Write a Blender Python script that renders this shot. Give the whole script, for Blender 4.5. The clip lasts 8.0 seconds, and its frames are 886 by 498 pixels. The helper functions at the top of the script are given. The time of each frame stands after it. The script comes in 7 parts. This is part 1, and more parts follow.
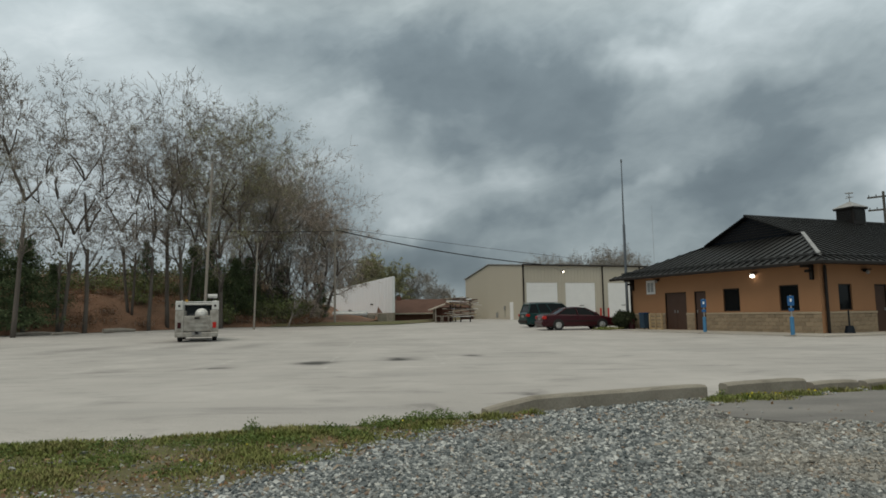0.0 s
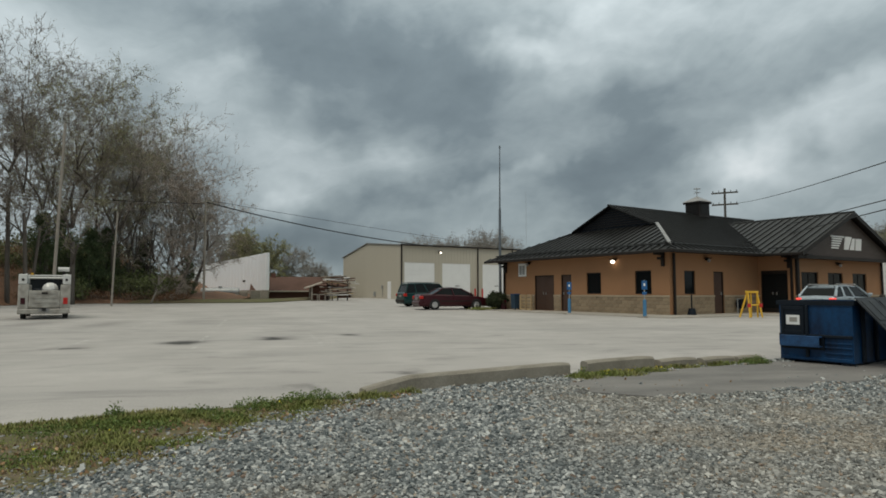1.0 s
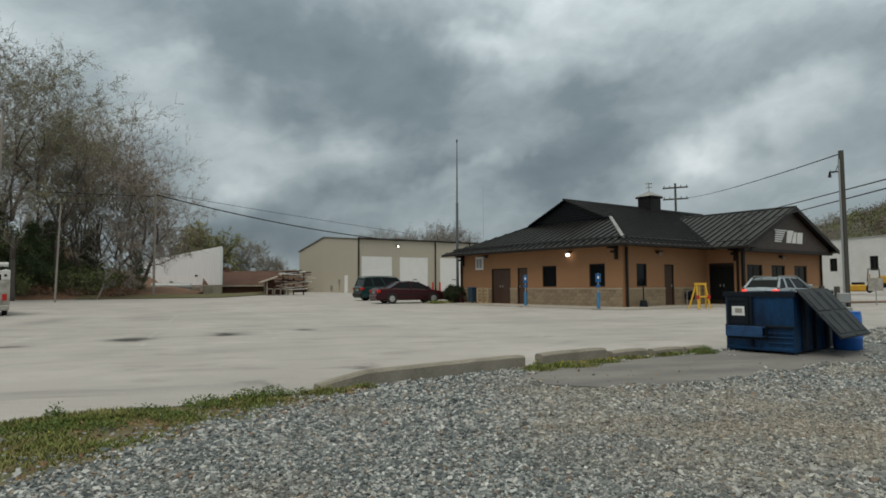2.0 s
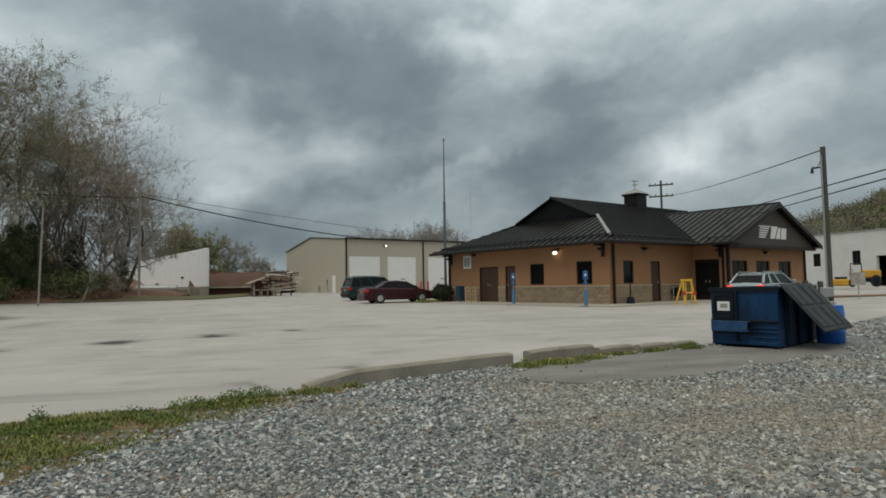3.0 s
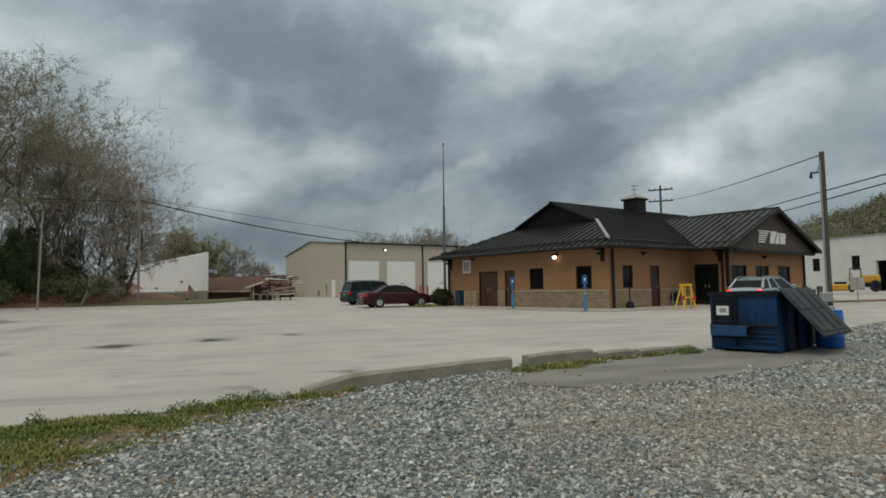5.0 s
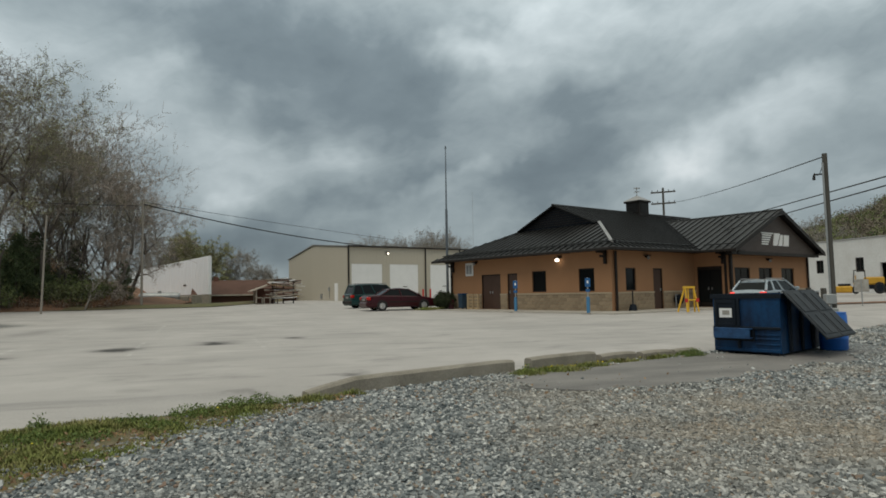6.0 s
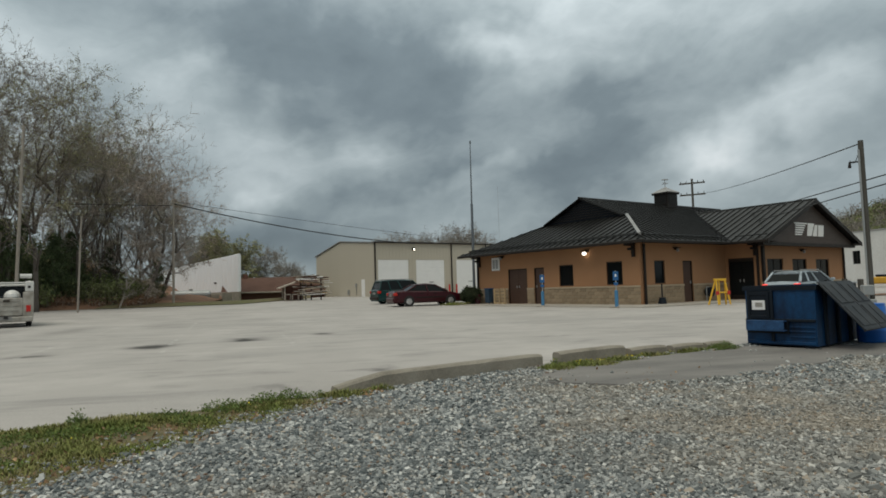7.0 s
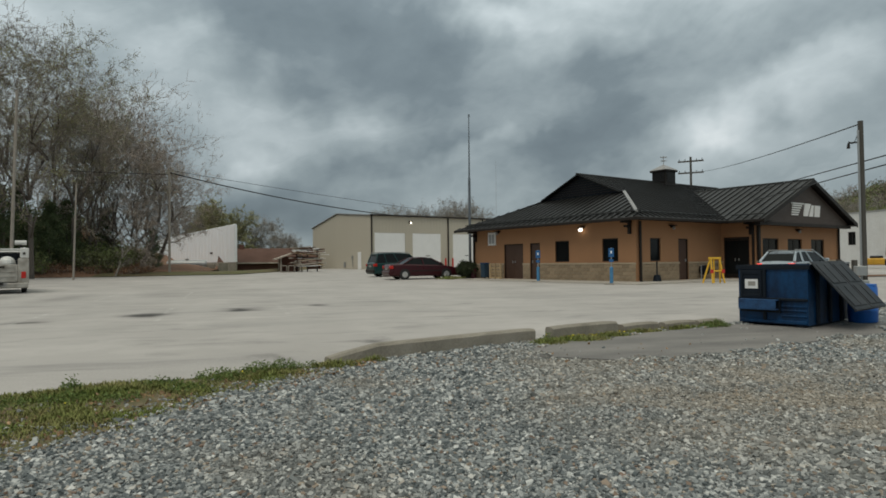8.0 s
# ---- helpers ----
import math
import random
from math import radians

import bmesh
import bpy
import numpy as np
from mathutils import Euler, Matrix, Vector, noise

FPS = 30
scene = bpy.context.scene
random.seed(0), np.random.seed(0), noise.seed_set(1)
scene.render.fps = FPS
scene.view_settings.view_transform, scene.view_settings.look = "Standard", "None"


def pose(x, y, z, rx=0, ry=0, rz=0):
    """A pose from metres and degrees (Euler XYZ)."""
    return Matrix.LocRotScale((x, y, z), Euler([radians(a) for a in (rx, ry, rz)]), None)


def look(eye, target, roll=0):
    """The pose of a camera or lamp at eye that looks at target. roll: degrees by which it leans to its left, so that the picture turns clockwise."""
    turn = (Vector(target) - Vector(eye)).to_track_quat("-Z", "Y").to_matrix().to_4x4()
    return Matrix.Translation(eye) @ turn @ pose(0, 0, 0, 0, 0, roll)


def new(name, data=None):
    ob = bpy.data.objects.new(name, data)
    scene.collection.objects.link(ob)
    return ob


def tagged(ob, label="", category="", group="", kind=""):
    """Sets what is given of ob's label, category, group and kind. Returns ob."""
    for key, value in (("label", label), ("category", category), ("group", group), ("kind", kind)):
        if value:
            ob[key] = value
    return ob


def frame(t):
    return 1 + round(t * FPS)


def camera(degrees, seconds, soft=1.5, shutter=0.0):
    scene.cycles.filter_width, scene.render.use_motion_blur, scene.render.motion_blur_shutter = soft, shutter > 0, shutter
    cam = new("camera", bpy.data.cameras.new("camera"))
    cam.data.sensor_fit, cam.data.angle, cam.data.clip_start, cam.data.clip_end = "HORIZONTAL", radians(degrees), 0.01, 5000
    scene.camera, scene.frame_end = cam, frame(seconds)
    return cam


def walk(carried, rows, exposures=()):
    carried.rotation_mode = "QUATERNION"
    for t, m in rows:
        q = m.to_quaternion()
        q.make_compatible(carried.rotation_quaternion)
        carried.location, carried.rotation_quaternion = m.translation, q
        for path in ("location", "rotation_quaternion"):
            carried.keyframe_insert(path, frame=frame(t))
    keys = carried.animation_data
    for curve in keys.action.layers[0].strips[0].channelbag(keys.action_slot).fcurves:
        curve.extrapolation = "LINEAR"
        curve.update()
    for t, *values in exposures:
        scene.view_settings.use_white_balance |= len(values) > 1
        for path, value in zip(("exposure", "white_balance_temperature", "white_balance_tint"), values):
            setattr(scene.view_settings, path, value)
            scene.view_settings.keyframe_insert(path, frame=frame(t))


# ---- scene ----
cam = camera(70.95, 8.0, soft=1.7)
PATH = [
    (0.0, pose(-0.005, 0.052, 1.173, 95.951, 0.838, 0.442)),
    (0.2, pose(-0.085, 0.035, 1.190, 94.870, 0.444, -3.780)),
    (0.5, pose(-0.090, 0.003, 1.198, 94.443, -0.381, -8.093)),
    (0.8, pose(-0.065, -0.010, 1.200, 94.128, -0.303, -9.834)),
    (1.0, pose(-0.059, -0.020, 1.202, 93.934, 0.005, -10.813)),
    (1.5, pose(-0.026, -0.008, 1.207, 93.386, -0.023, -14.262)),
    (1.7, pose(-0.026, 0.000, 1.207, 93.340, 0.080, -14.512)),
    (2.8, pose(-0.015, 0.000, 1.200, 93.313, 1.208, -15.291)),
    (3.0, pose(-0.012, -0.002, 1.197, 93.244, 0.963, -15.768)),
    (3.5, pose(0.000, 0.000, 1.200, 93.920, 1.300, -15.200)),
    (4.0, pose(-0.001, -0.022, 1.194, 94.125, 1.359, -17.036)),
    (4.5, pose(-0.005, -0.007, 1.189, 93.923, 0.444, -16.411)),
    (4.7, pose(-0.005, -0.005, 1.190, 93.793, 0.598, -16.140)),
    (5.8, pose(0.004, -0.008, 1.188, 93.568, 1.064, -15.605)),
    (6.0, pose(0.007, -0.010, 1.187, 93.947, 1.038, -15.545)),
    (6.5, pose(0.008, -0.010, 1.189, 94.008, 1.030, -15.978)),
    (7.0, pose(0.005, 0.002, 1.182, 93.562, 1.622, -13.120)),
    (7.5, pose(0.009, 0.024, 1.183, 92.112, 1.546, -10.445)),
    (8.0, pose(0.031, -0.000, 1.172, 91.163, 0.637, -13.455)),
]
walk(cam, PATH, [(0.0, -0.14), (0.8, -0.07), (8.0, -0.07)])

# ---- sky and light: heavy broken overcast, soft light from above ----
SUN_EL, SUN_AZ = 57.0, 218.0   # degrees; azimuth clockwise from +y
world = bpy.data.worlds.new("sky")
scene.world = world
world.use_nodes = True


class Nodes:
    """Short hand for wiring shader nodes."""

    def __init__(self, tree):
        self.t = tree

    def add(self, kind, **props):
        n = self.t.nodes.new(kind)
        for k, v in props.items():
            if k == "op":
                n.operation = v
            elif k == "data":
                n.data_type = v
            elif k == "blend":
                n.blend_type = v
            elif k == "dims":
                n.noise_dimensions = v
            elif k == "feature":
                n.feature = v
        return n

    def link(self, value, socket):
        if isinstance(value, (int, float)):
            socket.default_value = value
        elif isinstance(value, (tuple, list)):
            socket.default_value = (*value, 1.0) if len(value) == 3 and socket.type == "RGBA" else value
        else:
            self.t.links.new(value, socket)

    def math(self, op, a, b=0.0, c=None):
        n = self.add("ShaderNodeMath", op=op)
        self.link(a, n.inputs[0])
        self.link(b, n.inputs[1])
        if c is not None:
            self.link(c, n.inputs[2])
        return n.outputs[0]

    def vec(self, op, a, b):
        n = self.add("ShaderNodeVectorMath", op=op)
        self.link(a, n.inputs[0])
        self.link(b, n.inputs[1])
        return n.outputs[0]

    def noise(self, co, scale, detail=4.0, rough=0.55, distort=0.0):
        n = self.add("ShaderNodeTexNoise")
        self.link(co, n.inputs["Vector"])
        n.inputs["Scale"].default_value, n.inputs["Detail"].default_value = scale, detail
        n.inputs["Roughness"].default_value, n.inputs["Distortion"].default_value = rough, distort
        return n.outputs["Fac"]

    def ramp(self, fac, stops):
        n = self.add("ShaderNodeValToRGB")
        self.link(fac, n.inputs[0])
        el = n.color_ramp.elements
        while len(el) < len(stops):
            el.new(0.5)
        for e, (p, c) in zip(el, stops):
            e.position = p
            e.color = (c, c, c, 1) if isinstance(c, (int, float)) else (*c, 1)
        return n.outputs[0]

    def mix(self, fac, a, b, blend="MIX"):
        n = self.add("ShaderNodeMix", data="RGBA", blend=blend)
        self.link(fac, n.inputs[0])
        self.link(a, n.inputs[6])
        self.link(b, n.inputs[7])
        return n.outputs[2]


def build_sky():
    k = Nodes(world.node_tree)
    k.t.nodes.clear()
    co = k.add("ShaderNodeTexCoord").outputs["Generated"]
    sep = k.add("ShaderNodeSeparateXYZ")
    k.link(co, sep.inputs[0])
    x, y, z = sep.outputs
    az = k.math("MULTIPLY", k.math("ARCTAN2", x, y), 57.2958)
    el = k.math("MULTIPLY", k.math("ARCSINE", z), 57.2958)
    tall = k.add("ShaderNodeMapping")
    k.link(co, tall.inputs[0])
    tall.inputs["Rotation"].default_value = (radians(10), radians(14), 0)
    tall.inputs["Scale"].default_value = (1.0, 1.0, 1.7)
    big = k.noise(tall.outputs[0], 4.8, 7.0, 0.53, 0.2)
    fine = k.noise(tall.outputs[0], 10.0, 5.0, 0.5, 0.1)
    wob = k.noise(co, 5.0, 4.0, 0.6)
    wob2 = k.noise(k.vec("ADD", co, (3.1, 1.7, 0.4)), 5.0, 4.0, 0.6)
    wa = k.math("ADD", az, k.math("MULTIPLY", k.math("SUBTRACT", wob, 0.5), 16.0))
    we = k.math("ADD", el, k.math("MULTIPLY", k.math("SUBTRACT", wob2, 0.5), 10.0))
    # lit gaps (+) and heavy banks (-): azimuth, elevation, half widths, slant, weight
    banks = (
        (1.0, 22.5, 12.0, 3.4, -4, -0.26), (6.0, 16.5, 8.5, 3.0, -6, -0.2), (15.0, 19.5, 6.0, 4.0, 0, -0.12),
        (-9.5, 18.6, 3.2, 1.4, 8, 0.15), (-6.5, 15.6, 4.5, 3.0, -10, 0.08), (5.5, 12.4, 7.0, 1.5, 4, 0.1), (26.0, 12.0, 5.0, 2.6, 12, -0.22), (24.0, 22.0, 9.0, 4.0, 0, 0.12), (-3.0, 8.8, 2.6, 0.9, 0, 0.2),
        (8.5, 9.4, 6.0, 1.2, 16, -0.18), (-1.0, 4.2, 6.5, 2.2, 0, -0.3), (-9.0, 10.5, 4.0, 4.0, 0, -0.04),
        (18.4, 21.0, 1.8, 1.2, 0, 0.18), (26.5, 23.5, 9.0, 2.6, 8, 0.16), (30.0, 16.2, 11.0, 2.6, 10, -0.13), (22.0, 14.0, 4.0, 1.0, 20, 0.08),
        (44.5, 13.8, 6.0, 1.5, 24, 0.22), (36.5, 10.4, 4.0, 1.3, 18, 0.2), (45.0, 22.0, 8.0, 2.6, 10, 0.14), (37.0, 20.0, 7.0, 1.4, 14, -0.08), (48.0, 17.6, 6.0, 1.3, 12, -0.1),
        (18.0, 10.8, 4.5, 0.9, 22, 0.16), (25.0, 9.0, 6.0, 2.2, 6, -0.1), (-34.0, 22.0, 12.0, 7.0, 0, 0.22), (-20.0, 21.0, 6.0, 4.0, 0, 0.0), (-28.0, 9.0, 14.0, 6.0, 0, 0.14),
    )
    # long wind-drawn streaks that climb to the right
    drawn = k.add("ShaderNodeCombineXYZ")
    k.link(k.math("MULTIPLY", wa, 0.045), drawn.inputs[0])
    k.link(k.math("MULTIPLY", k.math("SUBTRACT", we, k.math("MULTIPLY", wa, 0.28)), 0.16), drawn.inputs[1])
    streak = k.noise(drawn.outputs[0], 1.6, 6.0, 0.58, 0.3)
    total = k.math("MULTIPLY", k.math("SUBTRACT", big, 0.5), 0.45)
    total = k.math("ADD", total, k.math("MULTIPLY", k.math("SUBTRACT", fine, 0.5), 0.3))
    total = k.math("ADD", total, k.math("MULTIPLY", k.math("SUBTRACT", streak, 0.5), 0.3))
    for a0, e0, sa, se, slant, w in banks:
        c, s = math.cos(radians(slant)), math.sin(radians(slant))
        da, de = k.math("SUBTRACT", wa, a0), k.math("SUBTRACT", we, e0)
        u = k.math("DIVIDE", k.math("ADD", k.math("MULTIPLY", da, c), k.math("MULTIPLY", de, s)), sa)
        v = k.math("DIVIDE", k.math("SUBTRACT", k.math("MULTIPLY", de, c), k.math("MULTIPLY", da, s)), se)
        r2 = k.math("ADD", k.math("MULTIPLY", u, u), k.math("MULTIPLY", v, v))
        total = k.math("ADD", total, k.math("MULTIPLY", k.math("EXPONENT", k.math("MULTIPLY", r2, -0.7)), w * 1.05))
    tone = k.math("ADD", total, 0.5)
    cloud = k.ramp(tone, [(0.0, (0.11, 0.142, 0.162)), (0.3, (0.178, 0.222, 0.244)), (0.52, (0.307, 0.364, 0.382)),
                          (0.75, (0.495, 0.56, 0.578)), (1.0, (0.78, 0.83, 0.84))])
    # an overcast sky is brightest overhead
    zen = k.math("MULTIPLY_ADD", k.math("POWER", k.math("MAXIMUM", z, 0.0), 1.6), 1.75, 1.0)
    up = k.math("SMOOTH_MIN", k.math("MULTIPLY", k.math("MAXIMUM", k.math("SUBTRACT", z, 0.42), 0.0), 3.0), 1.0, 0.1)
    lit = k.mix(up, cloud, (1.14, 1.0, 0.84), "MULTIPLY")
    bright = k.vec("SCALE", lit, (0, 0, 0))
    bright.node.inputs["Scale"].default_value = 1.0
    k.link(zen, bright.node.inputs["Scale"])
    sky = k.add("ShaderNodeTexSky")
    sky.sky_type, sky.sun_disc = "NISHITA", False
    sky.sun_elevation, sky.sun_rotation = radians(SUN_EL), radians(SUN_AZ)
    clear = k.add("ShaderNodeBackground")
    k.link(sky.outputs[0], clear.inputs[0])
    clear.inputs[1].default_value = 0.06
    cover = k.add("ShaderNodeBackground")
    k.link(bright, cover.inputs[0])
    cover.inputs[1].default_value = 1.0
    both = k.add("ShaderNodeMixShader")
    both.inputs[0].default_value = 0.94
    k.link(clear.outputs[0], both.inputs[1])
    k.link(cover.outputs[0], both.inputs[2])
    out = k.add("ShaderNodeOutputWorld")
    k.link(both.outputs[0], out.inputs[0])


build_sky()
sun_data = bpy.data.lights.new("sun", "SUN")
sun_data.energy, sun_data.angle, sun_data.color = 1.1, radians(40), (1.0, 0.91, 0.79)
sun = new("sun", sun_data)
_d = Vector((math.sin(radians(SUN_AZ)) * math.cos(radians(SUN_EL)), math.cos(radians(SUN_AZ)) * math.cos(radians(SUN_EL)), math.sin(radians(SUN_EL))))
sun.matrix_world = look(_d * 60, (0, 0, 0))


# ---- materials ----
def material(name, base, rough=0.8, metal=0.0, vary=0.18, scale=1.5, grain=30.0, bump=0.2, tint=None, random_amount=0.0, island=0.0,
             dist=0.01, stretch=(1, 1, 1), spec=0.5, coat=0.0, emit=None):
    """A surface with broad stains, fine grain and relief. tint: the colour of the stains."""
    m = bpy.data.materials.new(name)
    m.use_nodes = True
    k = Nodes(m.node_tree)
    bsdf = m.node_tree.nodes["Principled BSDF"]
    co = k.add("ShaderNodeTexCoord").outputs["Object"]
    if stretch != (1, 1, 1):
        mp = k.add("ShaderNodeMapping")
        k.link(co, mp.inputs[0])
        mp.inputs["Scale"].default_value = stretch
        co = mp.outputs[0]
    broad, fine = k.noise(co, scale, 5.0, 0.6), k.noise(co, grain, 4.0, 0.6)
    t = tint or tuple(c * 0.55 for c in base)
    col = k.mix(k.ramp(broad, [(0.38, 0.0), (0.72, min(1.0, vary * 2.5))]), base, t)
    lum = k.math("MULTIPLY_ADD", k.math("SUBTRACT", fine, 0.5), vary * 2.0, 1.0)
    if random_amount:
        rnd = k.add("ShaderNodeObjectInfo").outputs["Random"]
        lum = k.math("MULTIPLY", lum, k.math("MULTIPLY_ADD", k.math("SUBTRACT", rnd, 0.5), random_amount * 2, 1.0))
    if island:
        rnd = k.add("ShaderNodeNewGeometry").outputs["Random Per Island"]
        lum = k.math("MULTIPLY", lum, k.math("MULTIPLY_ADD", k.math("SUBTRACT", rnd, 0.5), island * 2, 1.0))
    sc = k.add("ShaderNodeVectorMath", op="SCALE")
    k.link(col, sc.inputs[0])
    k.link(lum, sc.inputs["Scale"])
    k.link(sc.outputs[0], bsdf.inputs["Base Color"])
    k.link(k.math("MULTIPLY_ADD", k.math("SUBTRACT", broad, 0.5), 0.25, rough), bsdf.inputs["Roughness"])
    bsdf.inputs["Metallic"].default_value = metal
    bsdf.inputs["Specular IOR Level"].default_value = spec
    bsdf.inputs["Coat Weight"].default_value = coat
    bsdf.inputs["Coat Roughness"].default_value = 0.08
    if bump:
        b = k.add("ShaderNodeBump")
        b.inputs["Strength"].default_value, b.inputs["Distance"].default_value = bump, dist
        k.link(fine, b.inputs["Height"])
        k.link(b.outputs[0], bsdf.inputs["Normal"])
    if emit:
        bsdf.inputs["Emission Color"].default_value = (*emit[:3], 1)
        bsdf.inputs["Emission Strength"].default_value = emit[3]
    return m


def two_tone(name, a, b, c, rough, scale, grain, island=0.0, bump=0.4, dist=0.02):
    """Three colours mixed by noise at two scales, for soil, litter and leaves."""
    m = bpy.data.materials.new(name)
    m.use_nodes = True
    k = Nodes(m.node_tree)
    bsdf = m.node_tree.nodes["Principled BSDF"]
    co = k.add("ShaderNodeTexCoord").outputs["Object"]
    broad, fine = k.noise(co, scale, 6.0, 0.62, 0.3), k.noise(co, grain, 5.0, 0.65)
    col = k.mix(k.ramp(broad, [(0.4, 0.0), (0.6, 1.0)]), a, b)
    col = k.mix(k.ramp(fine, [(0.42, 0.0), (0.68, 1.0)]), col, c)
    if island:
        rnd = k.add("ShaderNodeNewGeometry").outputs["Random Per Island"]
        sc = k.add("ShaderNodeVectorMath", op="SCALE")
        k.link(col, sc.inputs[0])
        k.link(k.math("MULTIPLY_ADD", k.math("SUBTRACT", rnd, 0.5), island * 2, 1.0), sc.inputs["Scale"])
        col = sc.outputs[0]
    k.link(col, bsdf.inputs["Base Color"])
    bsdf.inputs["Roughness"].default_value = rough
    bsdf.inputs["Specular IOR Level"].default_value = 0.3
    if bump:
        bn = k.add("ShaderNodeBump")
        bn.inputs["Strength"].default_value, bn.inputs["Distance"].default_value = bump, dist
        k.link(fine, bn.inputs["Height"])
        k.link(bn.outputs[0], bsdf.inputs["Normal"])
    return m


def lot_material():
    """Old pale concrete: tyre-worn lanes, hairline cracks, oil spots where cars stand, traces of painted lines."""
    m = bpy.data.materials.new("old_concrete")
    m.use_nodes = True
    k = Nodes(m.node_tree)
    bsdf = m.node_tree.nodes["Principled BSDF"]
    co = k.add("ShaderNodeTexCoord").outputs["Object"]
    broad, mid, fine = k.noise(co, 0.16, 6.0, 0.6, 0.4), k.noise(co, 1.1, 5.0, 0.6), k.noise(co, 45.0, 3.0, 0.6)
    mp = k.add("ShaderNodeMapping")
    k.link(co, mp.inputs[0])
    mp.inputs["Rotation"].default_value, mp.inputs["Scale"].default_value = (0, 0, radians(-12)), (0.07, 0.7, 1)
    lane = k.noise(mp.outputs[0], 1.0, 5.0, 0.6)
    col = k.mix(k.ramp(broad, [(0.35, 0.0), (0.7, 1.0)]), (0.455, 0.432, 0.412), (0.365, 0.345, 0.328))
    col = k.mix(k.math("MULTIPLY", k.ramp(lane, [(0.5, 0.0), (0.72, 1.0)]), 0.45), col, (0.25, 0.245, 0.24))
    col = k.mix(k.math("MULTIPLY", k.ramp(mid, [(0.45, 0.0), (0.75, 1.0)]), 0.35), col, (0.31, 0.30, 0.285))
    # short dark scuffs drawn out along the way that cars drive
    sm = k.add("ShaderNodeMapping")
    k.link(co, sm.inputs[0])
    sm.inputs["Rotation"].default_value, sm.inputs["Scale"].default_value = (0, 0, radians(-20)), (0.55, 1.6, 1)
    scuff = k.noise(sm.outputs[0], 1.0, 7.0, 0.66, 0.6)
    col = k.mix(k.math("MULTIPLY", k.ramp(scuff, [(0.53, 0.0), (0.7, 1.0)]), 0.55), col, (0.2, 0.19, 0.185))
    pale = k.noise(k.vec("ADD", co, (31.0, 5.0, 0)), 0.5, 6.0, 0.65, 0.3)
    col = k.mix(k.math("MULTIPLY", k.ramp(pale, [(0.5, 0.0), (0.68, 1.0)]), 0.5), col, (0.52, 0.495, 0.47))
    sep = k.add("ShaderNodeSeparateXYZ")
    k.link(co, sep.inputs[0])
    x, y = sep.outputs[0], sep.outputs[1]
    wx = k.math("ADD", x, k.math("MULTIPLY", k.math("SUBTRACT", mid, 0.5), 0.9))
    wy = k.math("ADD", y, k.math("MULTIPLY", k.math("SUBTRACT", k.noise(k.vec("ADD", co, (7.0, 3.0, 0)), 1.1, 5.0, 0.6), 0.5), 1.6))
    # the last entry is a broad darker patch beneath the truck
    spots = None
    for sx, sy, rx, ry, w in ((-3.37, 15.6, 0.48, 0.62, 1.0), (-1.31, 16.6, 0.42, 0.5, 1.15), (0.65, 17.7, 0.34, 0.42, 0.9), (-5.4, 14.6, 0.4, 0.4, 0.8),
                              (-7.6, 13.9, 0.7, 0.5, 0.45), (-10.0, 13.0, 0.6, 0.5, 0.5), (-3.2, 16.2, 0.9, 0.8, 0.22), (-1.2, 17.2, 0.9, 0.8, 0.22), (-5.2, 15.4, 0.9, 0.8, 0.2),
                              (1.2, 9.4, 0.25, 0.3, 0.7), (-0.2, 8.4, 0.3, 0.18, 0.5), (-8.0, 25.0, 0.9, 3.2, 0.5), (-10.8, 26.0, 0.9, 3.2, 0.45), (-14.0, 24.0, 1.0, 3.2, 0.5), (-19.0, 25.0, 1.0, 3.0, 0.45),
                              (-5.0, 27.5, 1.4, 3.0, 0.35), (-2.0, 29.0, 1.2, 2.6, 0.3), (-12.6, 31.0, 1.6, 2.4, 0.6)):
        u, v = k.math("DIVIDE", k.math("SUBTRACT", wx, sx), rx), k.math("DIVIDE", k.math("SUBTRACT", wy, sy), ry)
        g = k.math("MULTIPLY", k.math("EXPONENT", k.math("MULTIPLY", k.math("ADD", k.math("MULTIPLY", u, u), k.math("MULTIPLY", v, v)), -1.0)), w)
        spots = g if spots is None else k.math("ADD", spots, g)
    col = k.mix(k.ramp(spots, [(0.1, 0.0), (0.4, 0.25), (1.0, 0.95)]), col, (0.035, 0.033, 0.032))
    # worn parking lines
    line = k.math("ABSOLUTE", k.math("SUBTRACT", k.math("FRACT", k.math("DIVIDE", k.math("ADD", x, k.math("MULTIPLY", y, 0.10)), 2.75)), 0.5))
    wide = k.math("LESS_THAN", line, 0.02)
    reach = k.math("MULTIPLY", k.math("LESS_THAN", k.math("ABSOLUTE", k.math("SUBTRACT", y, 25.5)), 2.8), k.math("LESS_THAN", x, -2.0))
    near = k.math("MULTIPLY", k.math("LESS_THAN", k.math("ABSOLUTE", k.math("SUBTRACT", y, 16.4)), 2.4), k.math("LESS_THAN", x, 0.5))
    paint = k.math("MULTIPLY", k.math("MULTIPLY", wide, k.math("MAXIMUM", reach, near)), k.ramp(k.noise(co, 2.3, 5.0, 0.7), [(0.48, 0.0), (0.66, 0.55)]))
    col = k.mix(paint, col, (0.6, 0.6, 0.57))
    sc = k.add("ShaderNodeVectorMath", op="SCALE")
    k.link(col, sc.inputs[0])
    k.link(k.math("MULTIPLY_ADD", k.math("SUBTRACT", fine, 0.5), 0.3, 1.0), sc.inputs["Scale"])
    k.link(sc.outputs[0], bsdf.inputs["Base Color"])
    bsdf.inputs["Roughness"].default_value = 0.82
    bsdf.inputs["Specular IOR Level"].default_value = 0.3
    b = k.add("ShaderNodeBump")
